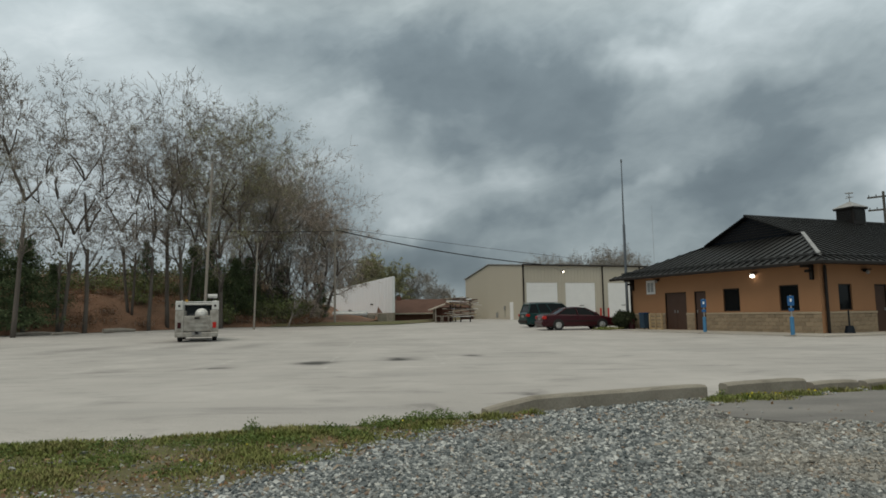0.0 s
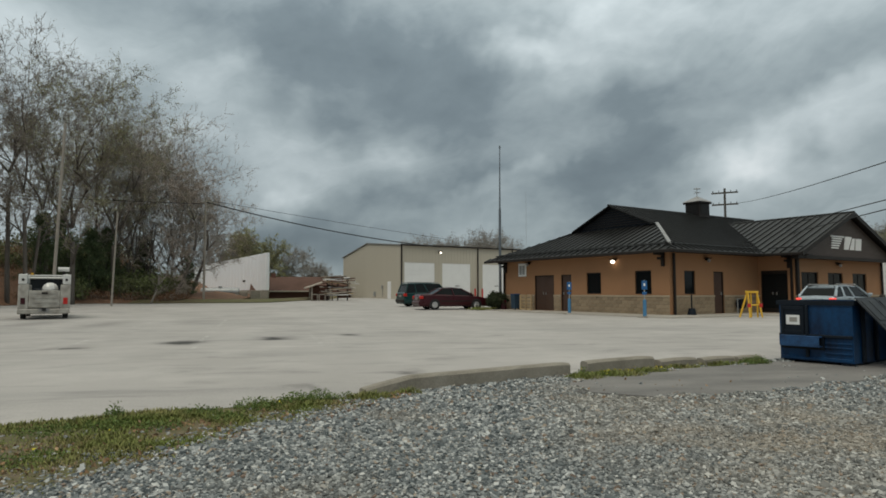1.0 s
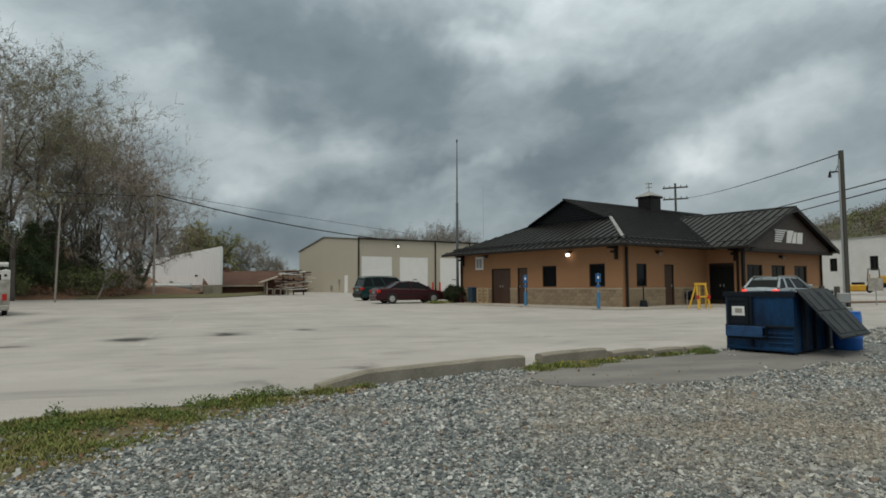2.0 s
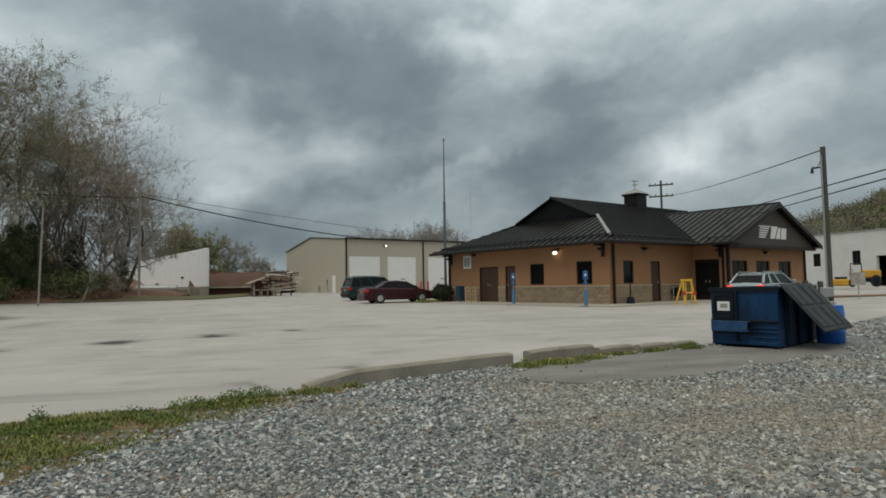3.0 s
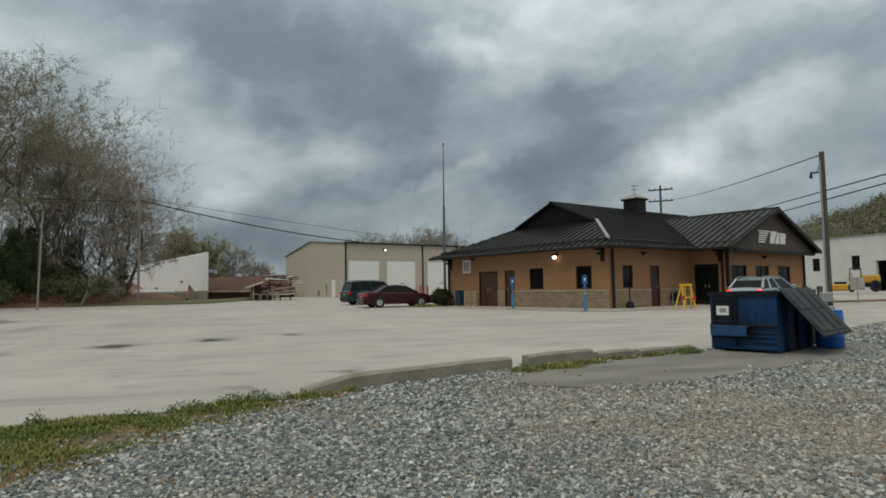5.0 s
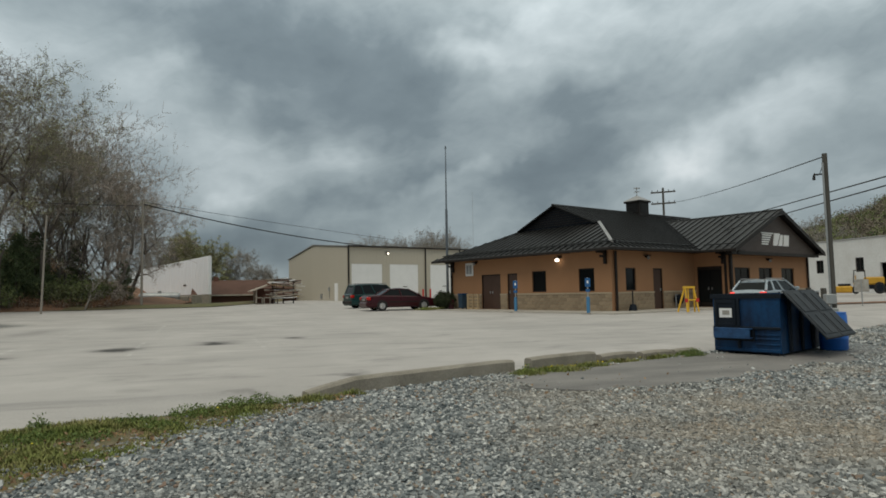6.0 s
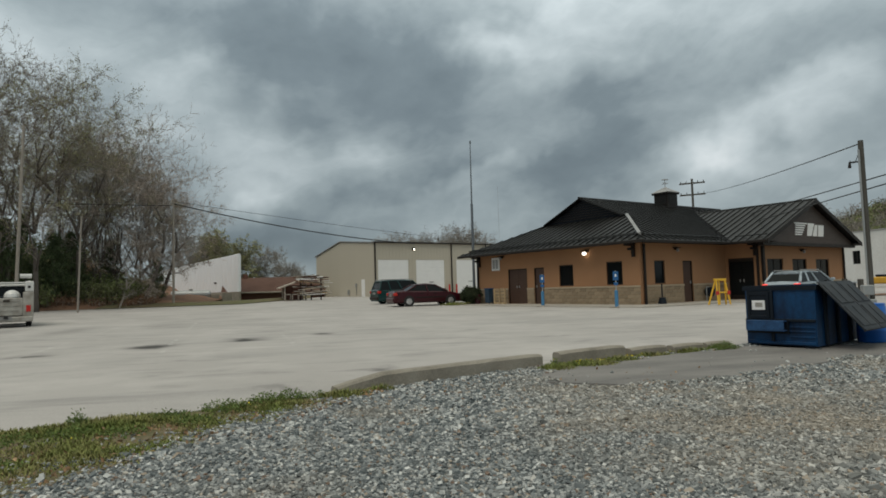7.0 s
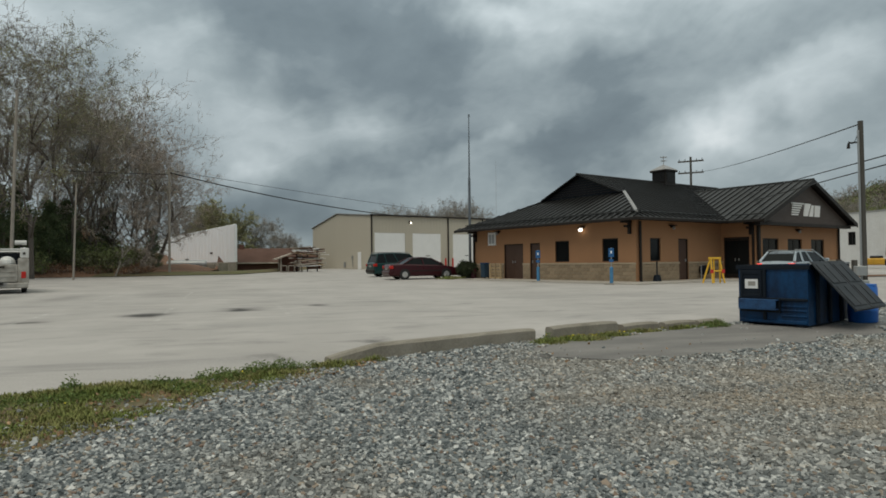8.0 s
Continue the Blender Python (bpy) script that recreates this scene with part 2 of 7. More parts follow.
    b.inputs["Strength"].default_value, b.inputs["Distance"].default_value = 0.25, 0.006
    k.link(fine, b.inputs["Height"])
    k.link(b.outputs[0], bsdf.inputs["Normal"])
    return m


def stone_material():
    """Crushed grey stone: each piece its own grey, a few buff and rust."""
    m = bpy.data.materials.new("ballast_stone")
    m.use_nodes = True
    k = Nodes(m.node_tree)
    bsdf = m.node_tree.nodes["Principled BSDF"]
    co = k.add("ShaderNodeTexCoord").outputs["Object"]
    rnd = k.add("ShaderNodeNewGeometry").outputs["Random Per Island"]
    grey = k.ramp(rnd, [(0.0, (0.065, 0.08, 0.085)), (0.3, (0.15, 0.168, 0.172)), (0.55, (0.24, 0.258, 0.258)), (0.8, (0.4, 0.412, 0.402)), (0.9, (0.6, 0.61, 0.59)), (0.95, (0.32, 0.27, 0.21)), (1.0, (0.2, 0.135, 0.1))])
    broad = k.noise(co, 0.45, 5.0, 0.6)
    col = k.mix(k.math("MULTIPLY", k.ramp(broad, [(0.5, 0.0), (0.7, 1.0)]), 0.5), grey, (0.31, 0.265, 0.205))
    # buff dust where wheels have worn the shoulder
    dust = k.vec("SUBTRACT", co, (4.4, 4.7, 0.0))
    dl = k.add("ShaderNodeVectorMath", op="LENGTH")
    k.link(dust, dl.inputs[0])
    worn = k.math("MULTIPLY", k.ramp(k.math("DIVIDE", dl.outputs["Value"], 3.0), [(0.2, 1.0), (1.0, 0.0)]), k.ramp(k.noise(co, 1.2, 4.0, 0.6), [(0.38, 0.15), (0.62, 0.6)]))
    col = k.mix(worn, col, (0.33, 0.275, 0.205))
    fine = k.noise(co, 60.0, 4.0, 0.6)
    sc = k.add("ShaderNodeVectorMath", op="SCALE")
    k.link(col, sc.inputs[0])
    k.link(k.math("MULTIPLY_ADD", k.math("SUBTRACT", fine, 0.5), 0.5, 1.0), sc.inputs["Scale"])
    k.link(sc.outputs[0], bsdf.inputs["Base Color"])
    bsdf.inputs["Roughness"].default_value = 0.8
    return m


def bed_material():
    """The gravel's lower layer: small stones packed close, each its own grey, the shade of the gaps painted in."""
    m = bpy.data.materials.new("gravel_bed")
    m.use_nodes = True
    k = Nodes(m.node_tree)
    bsdf = m.node_tree.nodes["Principled BSDF"]
    co = k.add("ShaderNodeTexCoord").outputs["Object"]
    cell = k.add("ShaderNodeTexVoronoi")
    k.link(co, cell.inputs["Vector"])
    cell.inputs["Scale"].default_value = 34.0
    sep = k.add("ShaderNodeSeparateXYZ")
    k.link(cell.outputs["Color"], sep.inputs[0])
    col = k.ramp(sep.outputs[0], [(0.0, (0.065, 0.08, 0.085)), (0.35, (0.15, 0.168, 0.172)), (0.65, (0.24, 0.258, 0.258)), (0.9, (0.45, 0.46, 0.45)), (1.0, (0.28, 0.21, 0.155))])
    # darkens the cell rims: shade between stones, put into the colour
    gap_shade = k.ramp(cell.outputs["Distance"], [(0.45, 1.0), (0.8, 0.35)])
    col = k.mix(1.0, col, gap_shade, "MULTIPLY")
    col = k.mix(k.math("MULTIPLY", k.ramp(k.noise(co, 0.45, 5.0, 0.6), [(0.5, 0.0), (0.7, 1.0)]), 0.4), col, (0.24, 0.2, 0.155))
    k.link(col, bsdf.inputs["Base Color"])
    bsdf.inputs["Roughness"].default_value = 0.9
    b = k.add("ShaderNodeBump")
    b.inputs["Strength"].default_value, b.inputs["Distance"].default_value = 0.9, 0.02
    b.invert = True
    k.link(cell.outputs["Distance"], b.inputs["Height"])
    k.link(b.outputs[0], bsdf.inputs["Normal"])
    return m


def glass_material(name, tint=(0.009, 0.011, 0.012)):
    m = material(name, tint, rough=0.08, vary=0.05, bump=0.0, spec=0.14)
    return m


M_LOT = lot_material()
M_STONE = stone_material()
M_GRAVEL = bed_material()
M_PAD = material("worn_asphalt", (0.225, 0.213, 0.2), 0.88, vary=0.4, scale=0.8, grain=45.0, bump=0.5, tint=(0.12, 0.116, 0.112), stretch=(0.6, 1.5, 1))
M_SOIL = two_tone("leaf_litter", (0.22, 0.12, 0.075), (0.15, 0.09, 0.06), (0.29, 0.175, 0.115), 0.95, 0.35, 9.0, bump=0.8, dist=0.08)
M_FIELD = two_tone("rough_grass_ground", (0.10, 0.115, 0.045), (0.15, 0.11, 0.07), (0.13, 0.13, 0.06), 0.95, 0.1, 3.0)
M_GRASS = two_tone("grass_blades", (0.155, 0.195, 0.048), (0.25, 0.22, 0.095), (0.19, 0.22, 0.065), 0.85, 1.3, 14.0, island=0.35, bump=0.0)
M_WEED = two_tone("weed_leaves", (0.095, 0.15, 0.035), (0.115, 0.165, 0.045), (0.15, 0.19, 0.06), 0.75, 3.0, 20.0, island=0.3, bump=0.0)
M_DRY = two_tone("dead_leaves", (0.28, 0.17, 0.09), (0.19, 0.12, 0.07), (0.36, 0.25, 0.15), 0.9, 2.0, 20.0, island=0.35, bump=0.0)
M_KERB = material("kerb_concrete", (0.29, 0.265, 0.22), 0.9, vary=0.35, scale=2.2, grain=40.0, bump=0.5, tint=(0.2, 0.18, 0.145))
M_WALL = material("ochre_block_wall", (0.35, 0.182, 0.09), 0.88, vary=0.14, scale=0.6, grain=24.0, bump=0.3, tint=(0.255, 0.14, 0.077))
M_BLOCK = material("split_face_block", (0.33, 0.255, 0.17), 0.92, vary=0.25, scale=3.0, grain=22.0, bump=0.8, dist=0.02, random_amount=0.16)
M_LEDGE = material("cast_ledge", (0.40, 0.325, 0.23), 0.85, vary=0.15, grain=30.0)
M_ROOF = material("dark_metal_roof", (0.012, 0.012, 0.012), 0.42, vary=0.2, scale=0.7, grain=18.0, bump=0.05, spec=0.34, tint=(0.02, 0.02, 0.019))
M_FLASH = material("light_hip_flashing", (0.33, 0.325, 0.32), 0.45, metal=0.3, vary=0.2)
M_TRIM = material("dark_brown_trim", (0.015, 0.011, 0.009), 0.5, vary=0.2, scale=2.0, spec=0.3)
M_FASCIA = material("brown_gable_panel", (0.065, 0.048, 0.042), 0.6, vary=0.12, stretch=(1, 1, 6))
M_DOOR = material("brown_steel_door", (0.07, 0.038, 0.026), 0.5, vary=0.12)
M_GLASS = glass_material("dark_window_glass")
M_WHITE = material("white_paint", (0.8, 0.8, 0.79), 0.5, vary=0.08, scale=1.0)
M_TAN = material("tan_metal_siding", (0.47, 0.43, 0.35), 0.55, vary=0.1, scale=0.25, stretch=(1, 1, 0.15), tint=(0.42, 0.385, 0.315))
M_ROLL = material("white_roll_door", (0.8, 0.8, 0.785), 0.5, vary=0.06, scale=0.8)
M_WSHED = material("white_shed_siding", (0.82, 0.85, 0.88), 0.55, vary=0.03, scale=0.3)
M_WBLOCK = material("whitewashed_block", (0.68, 0.68, 0.665), 0.8, vary=0.16, scale=0.5, tint=(0.45, 0.42, 0.38), grain=6.0)
M_BARK = material("grey_bark", (0.115, 0.098, 0.085), 0.95, vary=0.3, scale=2.0, grain=12.0, bump=0.8, dist=0.03, stretch=(1, 1, 0.25), tint=(0.12, 0.108, 0.095))
M_PALE = material("pale_bark", (0.3, 0.27, 0.235), 0.9, vary=0.25, scale=2.0, grain=14.0, bump=0.5, stretch=(1, 1, 0.3))
M_TWIG = material("twigs", (0.25, 0.22, 0.19), 0.95, vary=0.2, island=0.3, bump=0.0)
M_RTWIG = material("budding_red_twigs", (0.37, 0.32, 0.275), 0.95, vary=0.2, island=0.35, bump=0.0)
M_BUD = two_tone("spring_buds", (0.25, 0.26, 0.12), (0.27, 0.26, 0.14), (0.32, 0.32, 0.17), 0.85, 0.6, 4.0, island=0.35, bump=0.0)
M_RBUD = two_tone("red_buds", (0.28, 0.225, 0.185), (0.25, 0.205, 0.165), (0.32, 0.265, 0.22), 0.9, 0.6, 4.0, island=0.35, bump=0.0)
M_CEDAR = two_tone("cedar_green", (0.062, 0.094, 0.044), (0.084, 0.118, 0.053), (0.108, 0.136, 0.066), 0.85, 0.7, 5.0, island=0.45, bump=0.0)
M_BRUSH = two_tone("spring_brush", (0.15, 0.185, 0.07), (0.16, 0.165, 0.085), (0.19, 0.22, 0.09), 0.9, 0.5, 4.0, island=0.4, bump=0.0)
M_FARWOOD = two_tone("far_woods", (0.17, 0.14, 0.11), (0.17, 0.16, 0.1), (0.2, 0.17, 0.135), 0.95, 0.03, 0.6, island=0.2, bump=0.0)
M_POLE = material("weathered_pole", (0.085, 0.08, 0.07), 0.9, vary=0.25, scale=2.0, stretch=(1, 1, 0.1), bump=0.5)
M_STEEL = material("galvanised_steel", (0.42, 0.43, 0.43), 0.45, metal=0.7, vary=0.15)
M_MAST = material("grey_mast_paint", (0.13, 0.15, 0.17), 0.5, metal=0.2, vary=0.15)
M_CABLE = material("black_cable", (0.02, 0.02, 0.02), 0.7, vary=0.1, bump=0.0)
M_DBLUE = material("faded_blue_bin_paint", (0.003, 0.046, 0.13), 0.45, vary=0.45, scale=2.2, grain=14.0, tint=(0.003, 0.01, 0.03), bump=0.25, spec=0.3, stretch=(1, 1, 0.6))
M_DDARK = material("dark_bin_plastic", (0.005, 0.01, 0.018), 0.55, vary=0.3, scale=3.0, spec=0.25)
M_SCUFF = material("scraped_blue_paint", (0.012, 0.065, 0.17), 0.6, vary=0.5, scale=7.0, grain=40.0, tint=(0.005, 0.03, 0.09))
M_LID = material("black_bin_lid", (0.018, 0.022, 0.027), 0.55, spec=0.25, vary=0.3, scale=3.0, tint=(0.06, 0.065, 0.07))
M_BARREL = material("blue_plastic_barrel", (0.01, 0.12, 0.46), 0.4, vary=0.12, scale=3.0)
M_SIGNBLUE = material("sign_blue", (0.012, 0.10, 0.27), 0.45, vary=0.1)
M_YELLOW = material("safety_yellow_paint", (0.72, 0.42, 0.03), 0.5, vary=0.15, scale=4.0)
M_DOZER = material("dozer_yellow_paint", (0.55, 0.30, 0.02), 0.5, vary=0.2, scale=2.0)
M_RED = material("red_paint", (0.5, 0.02, 0.015), 0.45, vary=0.1)
M_TYRE = material("tyre_rubber", (0.018, 0.018, 0.018), 0.85, vary=0.2, grain=40.0)
M_RIM = material("alloy_rim", (0.5, 0.5, 0.5), 0.35, metal=0.8, vary=0.1)
M_CARGREEN = material("dark_green_car_paint", (0.009, 0.042, 0.042), 0.3, vary=0.06, bump=0.0, coat=0.15, spec=0.25)
M_CARRED = material("maroon_car_paint", (0.04, 0.005, 0.009), 0.3, vary=0.06, bump=0.0, coat=0.15, spec=0.25)
M_CARSILVER = material("silver_blue_car_paint", (0.36, 0.42, 0.47), 0.3, metal=0.3, vary=0.05, bump=0.0, coat=0.2)
M_CARWHITE = material("white_truck_paint", (0.62, 0.62, 0.6), 0.4, vary=0.12, scale=2.0, coat=0.3)
M_TRUCKGREY = material("dusty_utility_body", (0.4, 0.385, 0.35), 0.6, vary=0.35, scale=3.5, grain=14.0, tint=(0.17, 0.15, 0.125))
M_TAIL = material("red_tail_lamp", (0.45, 0.015, 0.01), 0.25, vary=0.05, bump=0.0)
M_TAILON = material("lit_tail_lamp", (0.6, 0.03, 0.02), 0.25, vary=0.05, bump=0.0, emit=(1.0, 0.10, 0.08, 0.9))
M_LAMPON = material("lit_lamp_lens", (0.9, 0.88, 0.8), 0.3, vary=0.0, bump=0.0, emit=(1.0, 0.90, 0.72, 4.0))
M_WOOD = material("raw_pallet_wood", (0.42, 0.31, 0.18), 0.85, vary=0.25, scale=3.0, stretch=(1, 1, 4), random_amount=0.2)
M_LUMBER = material("weathered_lumber", (0.42, 0.37, 0.31), 0.9, vary=0.3, scale=2.0, random_amount=0.35)
M_BROWNROOF = material("brown_shingle_roof", (0.10, 0.05, 0.035), 0.9, vary=0.2, scale=0.6, grain=6.0)
M_BRICKRED = material("red_brown_siding", (0.13, 0.06, 0.042), 0.9, vary=0.2, scale=0.8)
M_BUSH = two_tone("clipped_bush", (0.018, 0.03, 0.012), (0.03, 0.035, 0.018), (0.04, 0.05, 0.02), 0.85, 2.0, 14.0, island=0.45, bump=0.0)
M_FOOTWAY = material("footway_concrete", (0.42, 0.39, 0.345), 0.9, vary=0.18, scale=0.8, tint=(0.33, 0.3, 0.26))
M_BROWNBRUSH = two_tone("brown_brush", (0.25, 0.14, 0.085), (0.2, 0.125, 0.08), (0.29, 0.18, 0.115), 0.95, 0.5, 4.0, island=0.4, bump=0.0)
M_VERGE = two_tone("verge_soil", (0.12, 0.115, 0.05), (0.2, 0.155, 0.105), (0.1, 0.09, 0.05), 0.95, 2.6, 28.0, bump=0.6, dist=0.02)
M_HAZE = two_tone("grey_spring_haze", (0.25, 0.235, 0.215), (0.28, 0.26, 0.235), (0.31, 0.29, 0.265), 0.95, 0.5, 4.0, island=0.3, bump=0.0)
M_POSTBLUE = material("light_blue_post_paint", (0.055, 0.2, 0.37), 0.5, vary=0.15, scale=3.0)
M_DARKBIN = material("dark_blue_bin_plastic", (0.02, 0.045, 0.075), 0.5, vary=0.15)
M_BACKWOOD = two_tone("deep_woods", (0.14, 0.135, 0.085), (0.12, 0.14, 0.075), (0.17, 0.145, 0.10), 0.95, 0.08, 0.8, island=0.35, bump=0.0)


# ---- building blocks ----
def mesh_of(name, bm, mats):
    me = bpy.data.meshes.new(name)
    bmesh.ops.recalc_face_normals(bm, faces=bm.faces)
    bm.to_mesh(me)
    bm.free()
    for m in mats if isinstance(mats, (list, tuple)) else [mats]:
        me.materials.append(m)
    return me


def part(name, bm, mat, parent, label="", at=None):
    """Links a bmesh as one mesh under a thing or a part."""
    ob = new(name, mesh_of(name, bm, mat))
    ob.parent = parent
    if at is not None:
        ob.matrix_basis = at
    return tagged(ob, label=label)


def thing(name, m, label, category, group="", kind=""):
    """An Empty at a thing's base, that carries its parts."""
    ob = new(name)
    ob.matrix_basis = m
    return tagged(ob, label, category, group, kind)


def solid(name, bm, mat, m, label, category, group="", kind="", smooth=False):
    """A thing that is one mesh."""
    ob = new(name, mesh_of(name, bm, mat))
    ob.matrix_basis = m
    if smooth:
        for p in ob.data.polygons:
            p.use_smooth = True
    return tagged(ob, label, category, group, kind)


def box(bm, x0, y0, z0, x1, y1, z1, bevel=0.0):
    r = bmesh.ops.create_cube(bm, size=1.0, matrix=Matrix.LocRotScale(((x0 + x1) / 2, (y0 + y1) / 2, (z0 + z1) / 2), None, (abs(x1 - x0), abs(y1 - y0), abs(z1 - z0))))
    if bevel:
        es = {e for v in r["verts"] for e in v.link_edges}
        bmesh.ops.bevel(bm, geom=list(es), offset=bevel, segments=1, affect="EDGES", profile=0.5)
    return bm


def boxes(*specs, bevel=0.0):
    bm = bmesh.new()
    for s in specs:
        box(bm, *s, bevel=bevel)
    return bm


def rod(bm, p0, p1, r0, r1=None, n=8, caps=True):
    """A tapered round bar from p0 to p1."""
    p0, p1 = Vector(p0), Vector(p1)
    d = p1 - p0
    m = Matrix.Translation((p0 + p1) / 2) @ d.to_track_quat("Z", "Y").to_matrix().to_4x4()
    bmesh.ops.create_cone(bm, cap_ends=caps, segments=n, radius1=r0, radius2=r0 if r1 is None else r1, depth=d.length, matrix=m)
    return bm


def rods(*specs, n=8):
    bm = bmesh.new()
    for s in specs:
        rod(bm, *s, n=n)
    return bm


def prism(bm, pts, axis, lo, hi):
    """A polygon pushed along an axis. pts: (u, v) in the other two axes, in order."""
    def place(u, v, w):
        return ((w, u, v), (u, w, v), (u, v, w))["xyz".index(axis)]
    a = [bm.verts.new(place(u, v, lo)) for u, v in pts]
    b = [bm.verts.new(place(u, v, hi)) for u, v in pts]
    bm.faces.new(a)
    bm.faces.new(b[::-1])
    for i in range(len(pts)):
        j = (i + 1) % len(pts)
        bm.faces.new((a[i], a[j], b[j], b[i]))
    return bm


def slab(bm, pts, thick):
    """A flat polygon in space with thickness downwards."""
    top = [bm.verts.new(p) for p in pts]
    low = [bm.verts.new((p[0], p[1], p[2] - thick)) for p in pts]
    bm.faces.new(top)
    bm.faces.new(low[::-1])
    for i in range(len(pts)):
        j = (i + 1) % len(pts)
        bm.faces.new((top[i], top[j], low[j], low[i]))
    return bm


def wall_x(bm, x0, x1, y, thick, z0, z1, holes):
    """A wall along x, its face at y, thickness towards +y; holes: (x0, x1, z0, z1). One connected skin."""
    xs = sorted({x0, x1, *[v for h in holes for v in h[:2]]})
    zs = sorted({z0, z1, *[v for h in holes for v in h[2:]]})
    made = {}

    def vert(i, j, back):
        key = (i, j, back)
        if key not in made:
            made[key] = bm.verts.new((xs[i], y + (thick if back else 0), zs[j]))
        return made[key]

    def full(i, j):
        if not (0 <= i < len(xs) - 1 and 0 <= j < len(zs) - 1):
            return False
        u, w = (xs[i] + xs[i + 1]) / 2, (zs[j] + zs[j + 1]) / 2
        return not any(h[0] < u < h[1] and h[2] < w < h[3] for h in holes)

    for i in range(len(xs) - 1):
        for j in range(len(zs) - 1):
            if not full(i, j):
                continue
            for back in (0, 1):
                bm.faces.new((vert(i, j, back), vert(i + 1, j, back), vert(i + 1, j + 1, back), vert(i, j + 1, back)))
            for (a, b), (di, dj) in ((((0, 0), (1, 0)), (0, -1)), (((0, 1), (1, 1)), (0, 1)), (((0, 0), (0, 1)), (-1, 0)), (((1, 0), (1, 1)), (1, 0))):
                if not full(i + di, j + dj):
                    bm.faces.new((vert(i + a[0], j + a[1], 0), vert(i + b[0], j + b[1], 0), vert(i + b[0], j + b[1], 1), vert(i + a[0], j + a[1], 1)))
    return bm


def turn_z(bm, deg, at=(0, 0, 0)):
    bmesh.ops.transform(bm, matrix=Matrix.Translation(at) @ pose(0, 0, 0, 0, 0, deg), verts=bm.verts)
    return bm


def gz(x, y):
    """The height of the ground: level near by, rising gently past 35 m."""
    d = math.hypot(x, y)
    t = max(0.0, d - 35.0)
    near = 0.0095 * t * min(1.0, t / 6.0)
    return near if d < 130 else 0.9 + (d - 130) * 0.004


# ---- ground ----
def near_edge(x):
    """The near edge of the concrete lot, along which the kerb runs."""
    pts = ((-80, -16.0), (-30, -1.2), (-2.43, 6.72), (0.39, 7.62), (3.7, 9.12), (5.29, 9.5), (7.65, 10.1), (10.2, 11.2), (12.3, 11.6), (17.6, 14.6), (42, 27), (90, 54))
    for (x0, y0), (x1, y1) in zip(pts, pts[1:]):
        if x <= x1:
            return y0 + (y1 - y0) * (x - x0) / (x1 - x0)
    return pts[-1][1]


def far_edge(x):
    pts = ((-80, 14.0), (-40, 33.0), (-29, 40.5), (-20, 55.5), (-5, 58.5), (-2.0, 66.0), (2.5, 80), (60, 80), (90, 70))
    for (x0, y0), (x1, y1) in zip(pts, pts[1:]):
        if x <= x1:
            return y0 + (y1 - y0) * (x - x0) / (x1 - x0)
    return pts[-1][1]


def grid_mesh(name, xs, ys_of, rows, z_of, mat, depth=0.0):
    verts, faces = [], []
    for x in xs:
        lo, hi = ys_of(x)
        for j in range(rows + 1):
            y = lo + (hi - lo) * (j / rows)
            verts.append((x, y, z_of(x, y)))
    n = rows + 1
    for i in range(len(xs) - 1):
        for j in range(rows):
            faces.append((i * n + j, (i + 1) * n + j, (i + 1) * n + j + 1, i * n + j + 1))
    me = bpy.data.meshes.new(name)
    me.from_pydata(verts, [], faces)
    me.materials.append(mat)
    for p in me.polygons:
        p.use_smooth = True
    ob = new(name, me)
    return ob


def spread(lo, hi, n):
    return [lo + (hi - lo) * i / n for i in range(n + 1)]


axis_steps = [-3000, -1500, -700, -400, -250, -160] + spread(-120, 120, 80) + [160, 250, 400, 700, 1500, 3000]
g = grid_mesh("ground", axis_steps, lambda x: (-3000, 3000), 1, lambda x, y: 0, M_FIELD)
me = bpy.data.meshes.new("ground")
gv = [(x, y, gz(x, y) - 0.12) for x in axis_steps for y in axis_steps]
gn = len(axis_steps)
me.from_pydata(gv, [], [(i * gn + j, (i + 1) * gn + j, (i + 1) * gn + j + 1, i * gn + j + 1) for i in range(gn - 1) for j in range(gn - 1)])
me.materials.append(M_FIELD)
old = g.data
g.data = me
bpy.data.meshes.remove(old)
tagged(g, "rough grass and bare soil reaching to the horizon", "ground", kind="structure")

lot_xs = spread(-80, -10, 28) + spread(-9.5, 12, 60) + spread(13, 90, 40)
lot = grid_mesh("pavement", lot_xs, lambda x: (near_edge(x) - 0.02, far_edge(x)), 60, lambda x, y: gz(x, y) - (0.16 if y < near_edge(x) else 0), M_LOT)
tagged(lot, "worn pale concrete parking lot with oil spots and faded lines", "parking lot", kind="structure")


# gravel shoulder that the camera stands on, with a soft mound at its far end
def bed_z(x, y):
    h = -0.06 + 0.012 * noise.noise(Vector((x * 1.3, y * 1.3, 0)))
    m = math.exp(-(((x - 14.2) / 3.2) ** 2 + ((y - 10.6) / 1.7) ** 2))
    p = math.exp(-(((x - 4.3) / 1.1) ** 2 + ((y - 2.6) / 0.9) ** 2))
    return h + 0.16 * m + 0.14 * p


bed_xs = spread(-40, -6, 17) + spread(-5.5, 20, 100) + spread(21, 60, 20)
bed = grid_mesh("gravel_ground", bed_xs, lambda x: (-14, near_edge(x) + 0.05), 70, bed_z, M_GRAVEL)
tagged(bed, "grey crushed stone shoulder beside the lot", "gravel", kind="structure")

